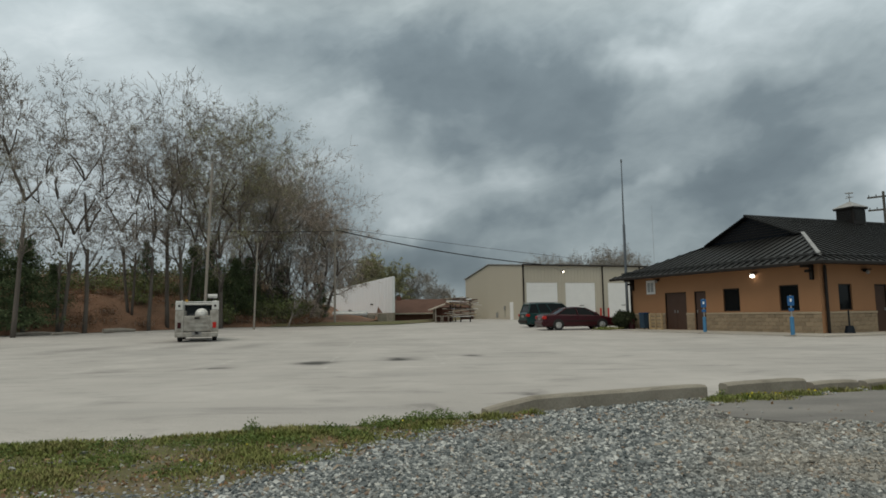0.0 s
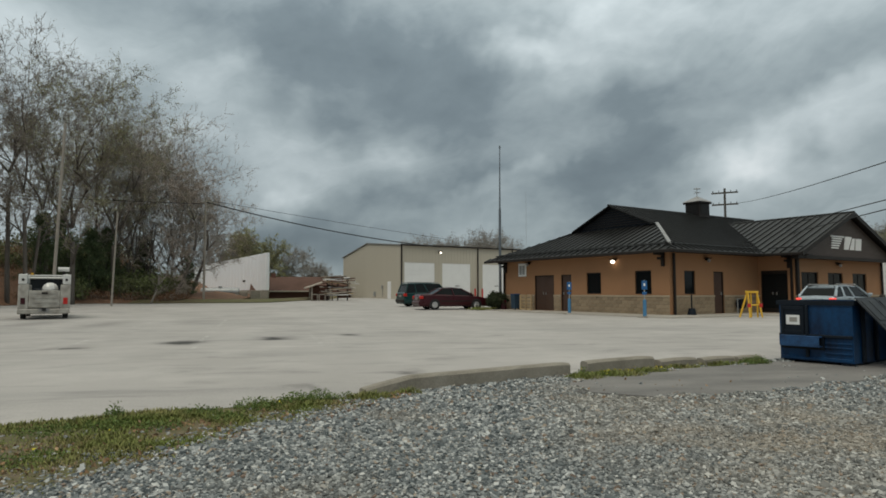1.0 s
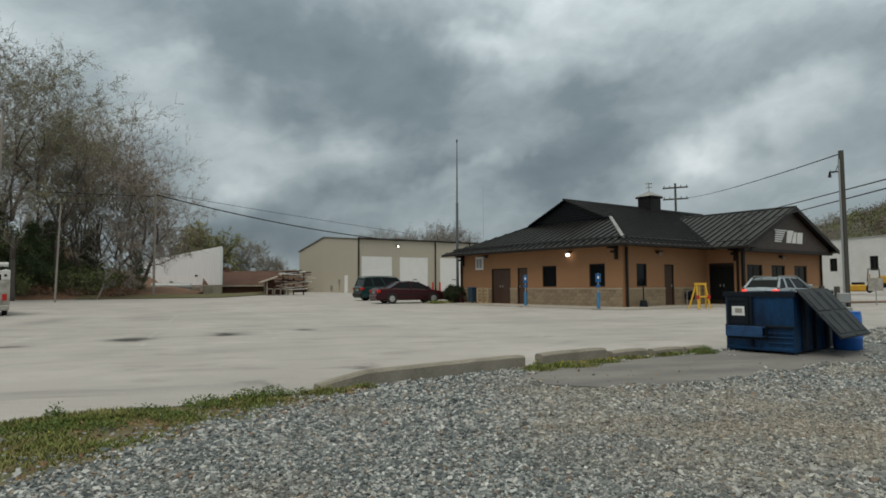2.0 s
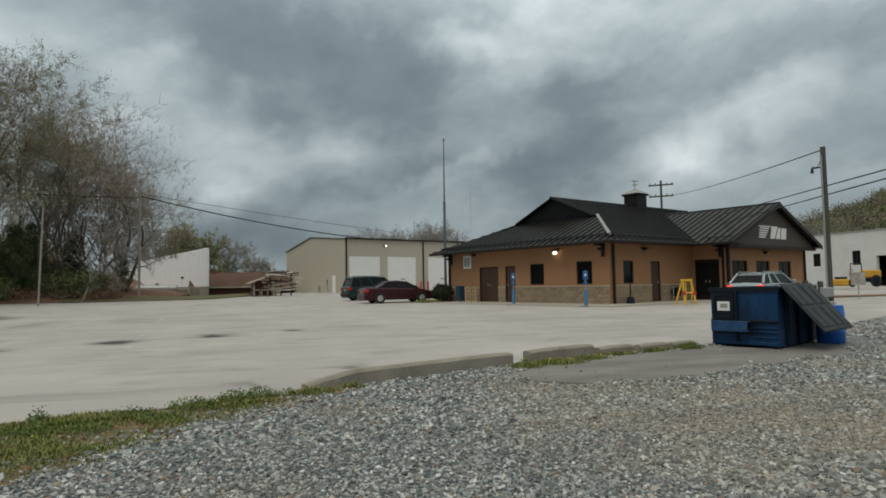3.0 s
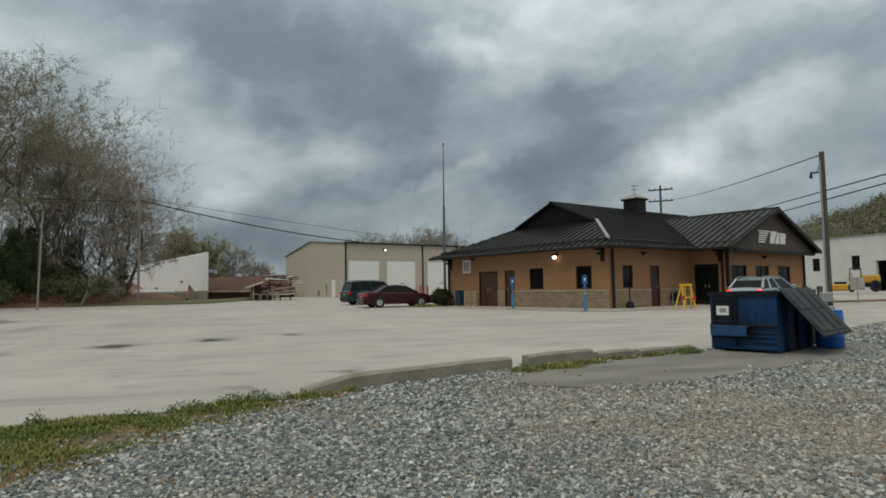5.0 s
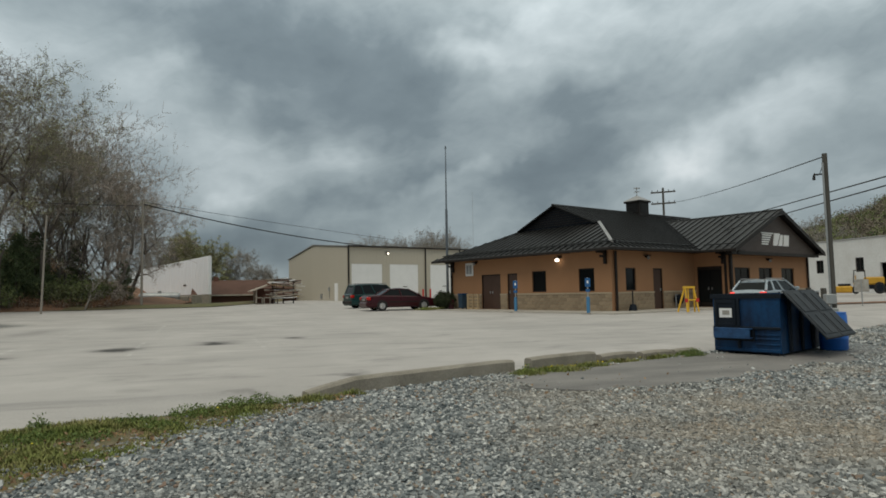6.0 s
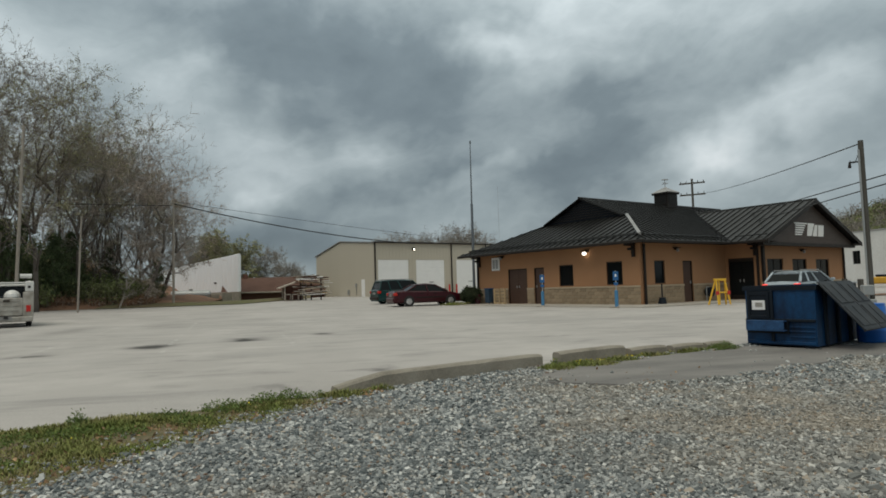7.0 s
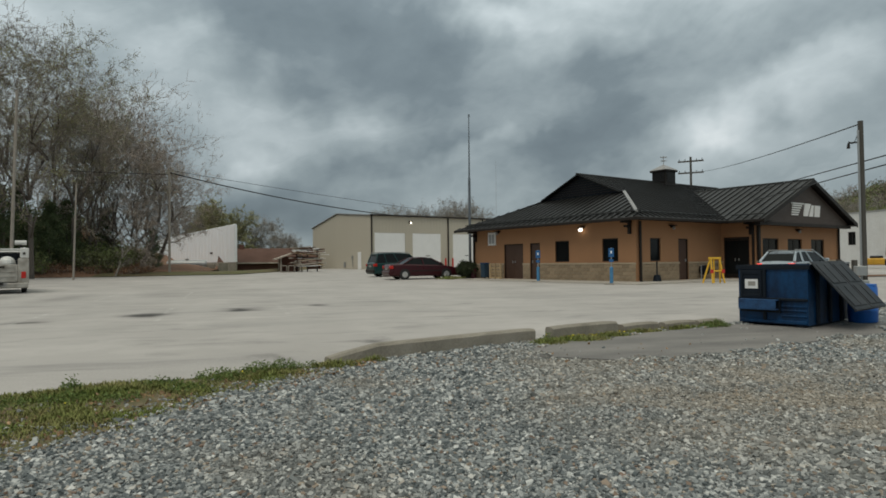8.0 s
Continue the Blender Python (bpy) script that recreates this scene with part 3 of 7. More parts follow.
PAD = ((3.0, 7.5), (3.9, 6.85), (4.9, 6.75), (6.3, 7.2), (7.6, 7.65), (9.2, 8.0), (11.2, 9.2), (11.6, 11.2), (9.6, 10.85), (7.8, 9.85), (5.2, 9.15), (3.8, 8.8), (3.3, 8.2))
bm = bmesh.new()
slab(bm, [(x, y, -0.043 if i % 2 else -0.045) for i, (x, y) in enumerate(PAD)], 0.1)
bmesh.ops.triangulate(bm, faces=bm.faces)
solid("asphalt_pad", bm, M_PAD, Matrix(), "worn grey asphalt pad under the waste container", "pavement", kind="structure")


def in_poly(x, y, poly):
    inside = False
    for (x0, y0), (x1, y1) in zip(poly, poly[1:] + poly[:1]):
        if (y0 > y) != (y1 > y) and x < x0 + (y - y0) * (x1 - x0) / (y1 - y0):
            inside = not inside
    return inside


def grass_front(x):
    """Where the verge gives way to bare stone, on the camera's side."""
    pts = ((-40, -10.0), (-6, 2.4), (-1.7, 4.75), (-0.85, 5.8), (-0.24, 6.45), (0.55, 7.35), (0.9, 7.75), (60, 60))
    for (x0, y0), (x1, y1) in zip(pts, pts[1:]):
        if x <= x1:
            return y0 + (y1 - y0) * (x - x0) / (x1 - x0)
    return 99.0


def ballast(count_near, count_far):
    """Loose crushed stones, thousands of small angular pieces in one mesh."""
    rng = np.random.default_rng(4)
    cub = np.array([(x, y, z) for x in (-1, 1) for y in (-1, 1) for z in (-1, 1)]) * 0.62
    cubf = np.array([(0, 1, 3), (0, 3, 2), (4, 6, 7), (4, 7, 5), (0, 4, 5), (0, 5, 1), (2, 3, 7), (2, 7, 6), (0, 2, 6), (0, 6, 4), (1, 5, 7), (1, 7, 3)])
    V, F, base = [], [], 0
    for count, shape, tris, ylo, yhi, s0, s1 in ((count_near, cub, cubf, 2.0, 5.4, 0.008, 0.021), (count_far, cub, cubf, 5.2, 14.5, 0.013, 0.028)):
        made = 0
        while made < count:
            y = ylo + (yhi - ylo) * rng.random() ** 1.15 + (rng.normal(0, 0.3) if ylo < 3 else 0)
            x = rng.uniform(-0.72 * y - 0.4, 1.55 * y + 0.4) + rng.normal(0, 0.35)
            if x > 19 or y > near_edge(x) - 0.03 or in_poly(x + 0.5 * noise.noise(Vector((x * 1.9, y * 1.9, 9))), y - 0.12 + 0.55 * noise.noise(Vector((x * 1.9, y * 1.9, 3))), list(PAD)) and rng.random() > 0.0015:
                continue
            grassy = y - grass_front(x)
            if grassy > 0.0 and rng.random() < min(0.96, 0.45 + grassy * 0.6):
                continue
            s = rng.uniform(s0, s1) * (1.35 if x > 2.9 and y < 3.5 or x > 11 else 1.0) * (1.5 if rng.random() < 0.04 else 1.0)
            v = shape * (1 + rng.uniform(-0.38, 0.38, shape.shape))
            v = v * s * np.array((rng.uniform(0.8, 1.5), rng.uniform(0.7, 1.1), rng.uniform(0.45, 0.85)))
            e = Euler((rng.uniform(-0.6, 0.6), rng.uniform(-0.6, 0.6), rng.uniform(0, 6.28))).to_matrix()
            v = v @ np.array(e).T
            low = -0.044 if y > 6.2 and in_poly(x, y, list(PAD)) else bed_z(x, y)
            V.append(v + np.array((x, y, low + s * rng.uniform(-0.05, 0.45))))
            F.append(tris + base)
            base += len(shape)
            made += 1
    me = bpy.data.meshes.new("ballast_stones")
    V, F = np.concatenate(V), np.concatenate(F)
    me.from_pydata(V.tolist(), [], F.tolist())
    me.materials.append(M_STONE)
    return tagged(new("ballast_stones", me), "loose grey crushed stones with some rusty ones", "gravel", kind="stuff")


ballast(70000, 56000)

# broken concrete kerb between the stone and the lot
KERBS = (((0.42, 7.78), (3.62, 9.12), 0.125), ((3.86, 9.0), (5.25, 9.52), 0.15), ((5.36, 9.5), (6.18, 9.76), 0.09), ((6.3, 9.74), (7.05, 9.95), 0.075), ((7.15, 9.98), (7.75, 10.14), 0.06))
rk = random.Random(3)
for (x0, y0), (x1, y1), top in KERBS:
    L = math.hypot(x1 - x0, y1 - y0)
    bm = bmesh.new()
    n = max(3, int(L / 0.22))
    rings = []
    for i in range(n + 1):
        u = L * i / n
        drop = 0.012 if i in (0, n) else 0.0
        if x0 < 1.0:
            drop += max(0.0, 0.1 * (1 - u / 0.7))
        w = [rk.uniform(-0.008, 0.008) for _ in range(6)]
        rings.append([bm.verts.new((u, -0.085 + w[0], -0.14)), bm.verts.new((u, -0.08 + w[1], top - 0.03 - drop)), bm.verts.new((u, -0.045 + w[2], top - drop)),
                      bm.verts.new((u, 0.06 + w[3], top + 0.002 - drop)), bm.verts.new((u, 0.085 + w[4], top - 0.03 - drop)), bm.verts.new((u, 0.09, -0.14))])
    for r0, r1 in zip(rings, rings[1:]):
        for i in range(5):
            bm.faces.new((r0[i], r0[i + 1], r1[i + 1], r1[i]))
    bm.faces.new(rings[0])
    bm.faces.new(rings[-1][::-1])
    solid("kerb", bm, M_KERB, pose(x0, y0, 0, 0, 0, math.degrees(math.atan2(y1 - y0, x1 - x0))), "weathered broken concrete kerb beside the gravel", "kerb", "kerb pieces")


# ---- the station building ----
TH = 21.6
BX, BY = 16.51, 27.765
CB, SB = math.cos(radians(TH)), math.sin(radians(TH))


def site(u, v, z=0.0):
    """A place given along the building's front (u) and into its depth (v)."""
    return (BX + u * CB - v * SB, BY + u * SB + v * CB, z)


station = thing("station_building", pose(BX, BY, 0, 0, 0, TH), "single-storey ochre station building with dark metal hip roof", "building")
FLOOR, TOP, LED = 0.08, 3.2, 1.02
DEEP, WL, WR, WY = 13.05, 7.58, 17.3, -2.0   # depth; the wing's two sides and its front


def flip_y(bm):
    """Swaps x and y, for walls that run into the depth."""
    bmesh.ops.transform(bm, matrix=Matrix(((0, 1, 0, 0), (1, 0, 0, 0), (0, 0, 1, 0), (0, 0, 0, 1))), verts=bm.verts)
    return bm


# openings: (start, end, bottom, top)
side_doors = [(8.22, 9.96, FLOOR, 2.2), (6.76, 7.6, FLOOR, 2.2)]
side_windows = [(4.46, 5.54, 1.08, 2.26), (1.08, 2.12, 1.08, 2.28)]
front_doors = [(3.53, 4.38, FLOOR, 2.25)]
front_windows = [(1.15, 2.01, 1.08, 2.26)]
wing_windows = [(8.24, 9.96, 1.08, 2.26), (10.99, 12.65, 1.08, 2.26), (13.78, 15.45, 1.08, 2.26)]
entry = [(-1.62, -0.15, FLOOR, 2.35)]
wall_side = part("wall", flip_y(wall_x(bmesh.new(), 0, DEEP, 0, 0.25, 0, TOP, side_doors + side_windows)), M_WALL, station)
wall_front = part("wall", wall_x(bmesh.new(), 0.25, WL, 0, 0.25, 0, TOP, front_doors + front_windows), M_WALL, station)
wall_entry = part("wall", flip_y(wall_x(bmesh.new(), WY + 0.25, 0, WL, 0.25, 0, TOP, entry)), M_WALL, station)
wall_wing = part("wall", wall_x(bmesh.new(), WL, WR, WY, 0.25, 0, TOP, wing_windows), M_WALL, station)
wall_right = part("wall", flip_y(wall_x(bmesh.new(), WY + 0.25, DEEP, WR - 0.25, 0.25, 0, TOP, [])), M_WALL, station)
wall_back = part("wall", wall_x(bmesh.new(), 0.25, WR - 0.25, DEEP - 0.25, 0.25, 0, TOP, []), M_WALL, station)
part("floor_slab", boxes((0.1, 0.1, 0, WR - 0.1, DEEP - 0.1, FLOOR - 0.01), (WL + 0.1, WY + 0.1, 0, WR - 0.1, 0.1, FLOOR - 0.012)), M_FOOTWAY, station)

block_mesh = mesh_of("block", boxes((0.004, -0.04, 0.004, 0.396, 0.0, 0.196), bevel=0.012), M_BLOCK)


def block_course(parent, x0, x1, y, holes, swap):
    """Split-faced blocks in running bond below the ledge, proud of the wall."""
    spans, x = [], x0
    for h0, h1 in sorted(holes):
        spans.append((x, h0))
        x = h1
    spans.append((x, x1))
    for s0, s1 in spans:
        if s1 - s0 < 0.15:
            continue
        for row in range(5):
            z = row * 0.186
            n = max(1, round((s1 - s0) / 0.4))
            w = (s1 - s0) / n
            cells = [(s0 + i * w, w) for i in range(n)] if row % 2 == 0 else [(s0, w / 2)] + [(s0 + (i + 0.5) * w, w) for i in range(n - 1)] + [(s1 - w / 2, w / 2)]
            for cx, cw in cells:
                ob = new("block", block_mesh)
                ob.parent = parent
                m = Matrix.LocRotScale((cx, y, z), None, (cw / 0.4, 1, 0.93))
                if swap:
                    m = Matrix.LocRotScale((y, cx + cw, z), Euler((0, 0, radians(-90))), (cw / 0.4, 1, 0.93))
                ob.matrix_basis = m
        bm = box(bmesh.new(), s0, y - 0.075, 0.925, s1, y + 0.02, LED + 0.0, bevel=0.012)
        part("ledge", flip_y(bm) if swap else bm, M_LEDGE, parent, "pale cast ledge")


def window(x0, x1, z0, z1, y, swap, mullions=0, blind=False):
    """A framed dark pane, set back in the wall."""
    f = 0.06
    bm = boxes((x0, y + 0.06, z0, x1, y + 0.14, z0 + f), (x0, y + 0.06, z1 - f, x1, y + 0.14, z1), (x0, y + 0.06, z0 + f, x0 + f, y + 0.14, z1 - f), (x1 - f, y + 0.06, z0 + f, x1, y + 0.14, z1 - f))
    w = part("window", flip_y(bm) if swap else bm, M_TRIM, station, "dark brown window frame")
    bm = box(bmesh.new(), x0 + f, y + 0.1, z0 + f, x1 - f, y + 0.112, z1 - f)
    part("pane", flip_y(bm) if swap else bm, M_GLASS, w)
    for i in range(mullions):
        xm = x0 + (x1 - x0) * (i + 1) / (mullions + 1)
        bm = box(bmesh.new(), xm - 0.02, y + 0.075, z0 + f, xm + 0.02, y + 0.099, z1 - f)
        part("mullion", flip_y(bm) if swap else bm, M_TRIM, w)
    bm = box(bmesh.new(), x0 + f, y + 0.16, z0, x1 - f, y + 0.2, z1)
    part("blind", flip_y(bm) if swap else bm, M_DDARK, w)


def door(x0, x1, z0, z1, y, swap, leaves=1, glazed=False):
    f = 0.06
    bm = boxes((x0, y + 0.03, z1 - f, x1, y + 0.16, z1), (x0, y + 0.03, z0, x0 + f, y + 0.16, z1 - f), (x1 - f, y + 0.03, z0, x1, y + 0.16, z1 - f))
    d = part("door", flip_y(bm) if swap else bm, M_TRIM, station, "dark brown steel door")
    w = (x1 - x0 - 2 * f) / leaves
    for i in range(leaves):
        a, b = x0 + f + i * w + 0.006, x0 + f + (i + 1) * w - 0.006
        bm = box(bmesh.new(), a, y + 0.07, z0 + 0.01, b, y + 0.12, z1 - f - 0.006, bevel=0.004)
        part("leaf", flip_y(bm) if swap else bm, M_GLASS if glazed else M_DOOR, d)
        if glazed:
            for r0, r1 in ((z0 + 0.01, z0 + 0.24), (z1 - 0.2, z1 - f - 0.006)):
                bm = boxes((a, y + 0.055, r0, b, y + 0.069, r1))
                part("rail", flip_y(bm) if swap else bm, M_TRIM, d)
        hx = b - 0.1 if i == 0 else a + 0.1
        bm = boxes((hx - 0.02, y + 0.015, z0 + 0.95, hx + 0.02, y + 0.069, z0 + 1.1), bevel=0.004)
        part("handle", flip_y(bm) if swap else bm, M_STEEL, d, "steel handle")


for x0, x1, z0, z1 in side_windows:
    window(x0, x1, z0, z1, 0, True)
for x0, x1, z0, z1 in front_windows:
    window(x0, x1, z0, z1, 0, False)
for x0, x1, z0, z1 in wing_windows:
    window(x0, x1, z0, z1, WY, False, 1)
door(*side_doors[0], 0, True, 2)
door(*side_doors[1], 0, True)
door(*front_doors[0], 0, False)
door(*entry[0], WL, True, 2, True)

# roof: hips with a small gable over the side wall, and a gabled wing
OV, EZ = 0.9, 3.24          # overhang; height of the roof's edge
SL = 0.43                   # rise per metre
RY = DEEP / 2               # the ridge's line
RZ = EZ + SL * (RY + OV)
GX = 3.3                    # where the small gable stands
GZ = EZ + SL * (GX + OV)
WC = (WL + WR) / 2 - 0.15   # the wing's ridge
WHALF = WC - WL + OV
WZ = EZ + SL * WHALF
VY = (WZ - EZ) / SL - OV    # where the wing's ridge runs into the main roof
FRONT = WY - OV
RT = 0.07
END = WR + OV

bm = bmesh.new()
slab(bm, [(-OV, -OV, EZ), (-OV, DEEP + OV, EZ), (GX, DEEP - GX, GZ), (GX, GX, GZ)], RT)
roof_side = part("roof", bm, M_ROOF, station, "dark standing-seam metal roof slope")
bm = bmesh.new()
slab(bm, [(-OV, -OV, EZ), (GX, GX, GZ), (GX - 0.35, RY - (RZ - GZ - 0.02) / SL, GZ + 0.02), (GX - 0.35, RY, RZ), (END, RY, RZ), (END, VY, WZ), (WC, VY, WZ), (WL - OV, -OV, EZ)], RT)
bmesh.ops.triangulate(bm, faces=[f for f in bm.faces if len(f.verts) > 4])
roof_front = part("roof", bm, M_ROOF, station)
bm = bmesh.new()
slab(bm, [(-OV, DEEP + OV, EZ), (END, DEEP + OV, EZ), (END, RY, RZ), (GX - 0.35, RY, RZ), (GX - 0.35, RY + (RZ - GZ - 0.02) / SL, GZ + 0.02), (GX, DEEP - GX, GZ)], RT)
bmesh.ops.triangulate(bm, faces=[f for f in bm.faces if len(f.verts) > 4])
roof_back = part("roof", bm, M_ROOF, station)
bm = bmesh.new()
slab(bm, [(WL - OV, FRONT, EZ), (WC, FRONT, WZ), (WC, VY, WZ), (WL - OV, -OV, EZ)], RT)
roof_wing = part("roof", bm, M_ROOF, station)
bm = bmesh.new()
slab(bm, [(WC, FRONT, WZ), (2 * WC - WL + OV, FRONT, EZ), (2 * WC - WL + OV, -OV, EZ), (2 * WC - WL + OV, 0, EZ), (WC, VY, WZ)], RT)
bmesh.ops.triangulate(bm, faces=[f for f in bm.faces if len(f.verts) > 4])
roof_wing_right = part("roof", bm, M_ROOF, station)
bm = prism(bmesh.new(), [(GX - 0.02, GZ - 0.1), (DEEP - GX + 0.02, GZ - 0.1), (RY, RZ - 0.12)], "x", GX - 0.02, GX + 0.1)
gablet = part("gablet_louvre", bm, M_DDARK, station, "dark louvred gable vent")
for i in range(7):
    z = GZ + 0.12 + i * 0.15
    half = (RZ - 0.15 - z) / SL
    if half > 0.1:
        part("louvre", boxes((GX - 0.07, RY - half, z, GX - 0.025, RY + half, z + 0.05)), M_TRIM, gablet)
# soffits close the eaves from below
part("soffit", boxes((-OV + 0.04, -OV + 0.04, EZ - 0.1, 0.24, DEEP + OV - 0.04, EZ - 0.075), (0.24, -OV + 0.04, EZ - 0.102, WL - OV, 0.24, EZ - 0.077),
                     (WL - OV + 0.04, FRONT + 0.04, EZ - 0.104, WL + 0.24, 0.24, EZ - 0.079), (WR - 0.2, FRONT + 0.04, EZ - 0.104, 2 * WC - WL + OV - 0.04, DEEP, EZ - 0.079)), M_TRIM, station)
# fascia and gutters
for nm, sp in (("gutter", (-OV - 0.1, -OV - 0.1, EZ - 0.16, -OV, DEEP + OV, EZ - 0.02)), ("gutter", (-OV, -OV - 0.1, EZ - 0.16, WL - OV, -OV, EZ - 0.02)),
               ("gutter", (WL - OV - 0.1, FRONT, EZ - 0.16, WL - OV, -OV - 0.1, EZ - 0.02)), ("gutter", (2 * WC - WL + OV, FRONT, EZ - 0.16, 2 * WC - WL + OV + 0.1, DEEP, EZ - 0.02))):
    part(nm, boxes(sp, bevel=0.02), M_TRIM, station)
# gable front of the wing
bm = prism(bmesh.new(), [(WL - OV + 0.25, EZ - 0.12), (2 * WC - WL + OV - 0.25, EZ - 0.12), (WC, WZ - 0.2)], "y", FRONT + 0.35, FRONT + 0.55)
gable = part("gable_panel", bm, M_FASCIA, station, "dark brown gable panel")
for s in (-1, 1):
    bm = bmesh.new()
    e = WC + s * WHALF
    slab(bm, [(e, FRONT - 0.03, EZ + 0.02), (WC, FRONT - 0.03, WZ + 0.02), (WC, FRONT + 0.02, WZ + 0.02), (e, FRONT + 0.02, EZ + 0.02)], 0.24)
    part("bargeboard", bm, M_TRIM, station)
part("beam", boxes((WL - OV + 0.2, FRONT + 0.3, EZ - 0.3, 2 * WC - WL + OV - 0.2, FRONT + 0.6, EZ - 0.12), (WL - 0.2, FRONT + 0.3, EZ - 0.3, WL + 0.05, WY, EZ - 0.12)), M_TRIM, station)


def seam(parent, p, q, label=""):
    """A raised standing seam along a roof slope."""
    p, q = Vector(p), Vector(q)
    if (q - p).length < 0.25:
        return
    bm = boxes((-0.022, 0, 0, 0.022, 1, 0.055))
    ob = part("seam", bm, M_ROOF, parent)
    d = (q - p)
    zq = d.to_track_quat("Y", "Z").to_matrix().to_4x4()
    ob.matrix_basis = Matrix.Translation(p) @ zq @ Matrix.Diagonal((1, d.length, 1, 1))


step = 0.46
y = -OV + 0.3
while y < DEEP + OV - 0.2:
    reach = min(y + OV, DEEP + OV - y, GX + OV)
    seam(roof_side, (-OV, y, EZ), (-OV + reach, y, EZ + SL * reach))
    y += step
x = -OV + 0.3
while x < END:
    hi = min(x + OV, RY + OV) if x < GX - 0.35 else RY + OV
    lo = 0.0 if x < WL - OV else (min(x - (WL - OV), VY + OV) if x < WC else VY + OV)
    if hi > lo:
        seam(roof_front, (x, -OV + lo, EZ + SL * lo), (x, -OV + hi, EZ + SL * hi))
    x += step
y = FRONT + 0.2
while y < VY:
    top = WHALF
    lo = max(0.0, y + OV)
    if lo < top:
        seam(roof_wing, (WL - OV + lo, y, EZ + SL * lo), (WC, y, WZ))
    y += step
# snow guard rails along the eaves, ridge caps and the pale hip flashing
part("snow_rail", rods(((-OV + 0.45, 0.2 - OV, EZ + 0.3), (-OV + 0.45, DEEP + OV - 0.6, EZ + 0.3), 0.03), ((-OV + 0.62, 0.3 - OV, EZ + 0.37), (-OV + 0.62, DEEP + OV - 0.8, EZ + 0.37), 0.025), n=6), M_ROOF, station)
part("snow_rail", rods(((0.1 - OV, -OV + 0.45, EZ + 0.3), (WL - OV - 0.2, -OV + 0.45, EZ + 0.3), 0.03), n=6), M_ROOF, station)
part("snow_rail", rods(((WL - OV + 0.45, FRONT + 0.2, EZ + 0.3), (WL - OV + 0.45, -OV, EZ + 0.3), 0.03), n=6), M_ROOF, station)
bm = bmesh.new()
for off in (-0.12, 0.0):
    slab(bm, [(-OV + 0.45 + off, -OV + 0.57 + off, EZ + SL * 0.5 + 0.07), (GX + off, GX + 0.12 + off, GZ + 0.07), (GX + 0.12 + off, GX + off, GZ + 0.07), (-OV + 0.57 + off, -OV + 0.45 + off, EZ + SL * 0.5 + 0.07)], 0.03)
part("hip_flashing", bm, M_FLASH, station, "pale grey hip flashing")
part("ridge_cap", rods(((GX - 0.4, RY, RZ), (END, RY, RZ), 0.07), n=6), M_ROOF, station)
part("ridge_cap", rods(((WC, FRONT - 0.03, WZ), (WC, VY, WZ), 0.07), n=6), M_ROOF, station)

# brackets, downspouts, lamps
for (bx, by) in ((-0.45, 0.3), (-0.45, DEEP - 0.3), (WL - 0.45, WY + 0.25)):
    part("bracket", boxes((bx - 0.25, by - 0.07, TOP - 0.2, bx + 0.45, by + 0.07, TOP - 0.06), (bx + 0.3, by - 0.07, TOP - 0.75, bx + 0.43, by + 0.07, TOP - 0.06), (bx + 0.0, by - 0.06, TOP - 0.42, bx + 0.32, by + 0.06, TOP - 0.3)), M_TRIM, station)
for (bx, by) in ((0.25, -0.1), (WL - 0.1, WY + 0.12), (WR - 0.1, WY - 0.1), (-0.1, DEEP - 0.15)):
    part("downspout", boxes((bx - 0.06, by - 0.05, 0.03, bx + 0.06, by + 0.05, TOP - 0.1), bevel=0.012), M_TRIM, station)
part("column", boxes((WL + 0.02, WY - 0.16, 0.1, WL + 0.2, WY - 0.02, TOP - 0.1), bevel=0.01), M_TRIM, station)


def wall_lamp(x, y, z, deg, lit):
    lamp = part("wall_lamp", rods(((0, 0, 0.03), (0, -0.16, 0.0), 0.05), n=8), M_TRIM, station, "lit wall lamp" if lit else "dark wall lamp", pose(x, y, z, 0, 0, deg))
    bm = bmesh.new()
    bmesh.ops.create_uvsphere(bm, u_segments=12, v_segments=8, radius=0.5, matrix=Matrix.LocRotScale((0, -0.2, -0.05), None, (0.28 if lit else 0.2, 0.16, 0.18)))
    part("lens", bm, M_LAMPON if lit else M_FLASH, lamp)
    part("hood", boxes((-0.17, -0.3, 0.06, 0.17, 0.0, 0.11), bevel=0.02), M_TRIM, lamp)


wall_lamp(0, 3.42, 2.85, -90, True)
wall_lamp(0, 10.42, 2.95, -90, False)
wall_lamp(2.88, 0, 2.84, 0, False)
wall_lamp(12.0, WY, 2.72, 0, False)

# white notice board with a window-like grid, by the far end of the side wall
nb = part("notice_board", boxes((-0.05, 10.74, 2.17, 0.0, 11.5, 3.0), bevel=0.01), M_WHITE, station, "white framed notice board")
part("panel", boxes((-0.062, 10.86, 2.29, -0.052, 11.08, 2.86), (-0.062, 11.16, 2.29, -0.052, 11.38, 2.86)), M_STEEL, nb)

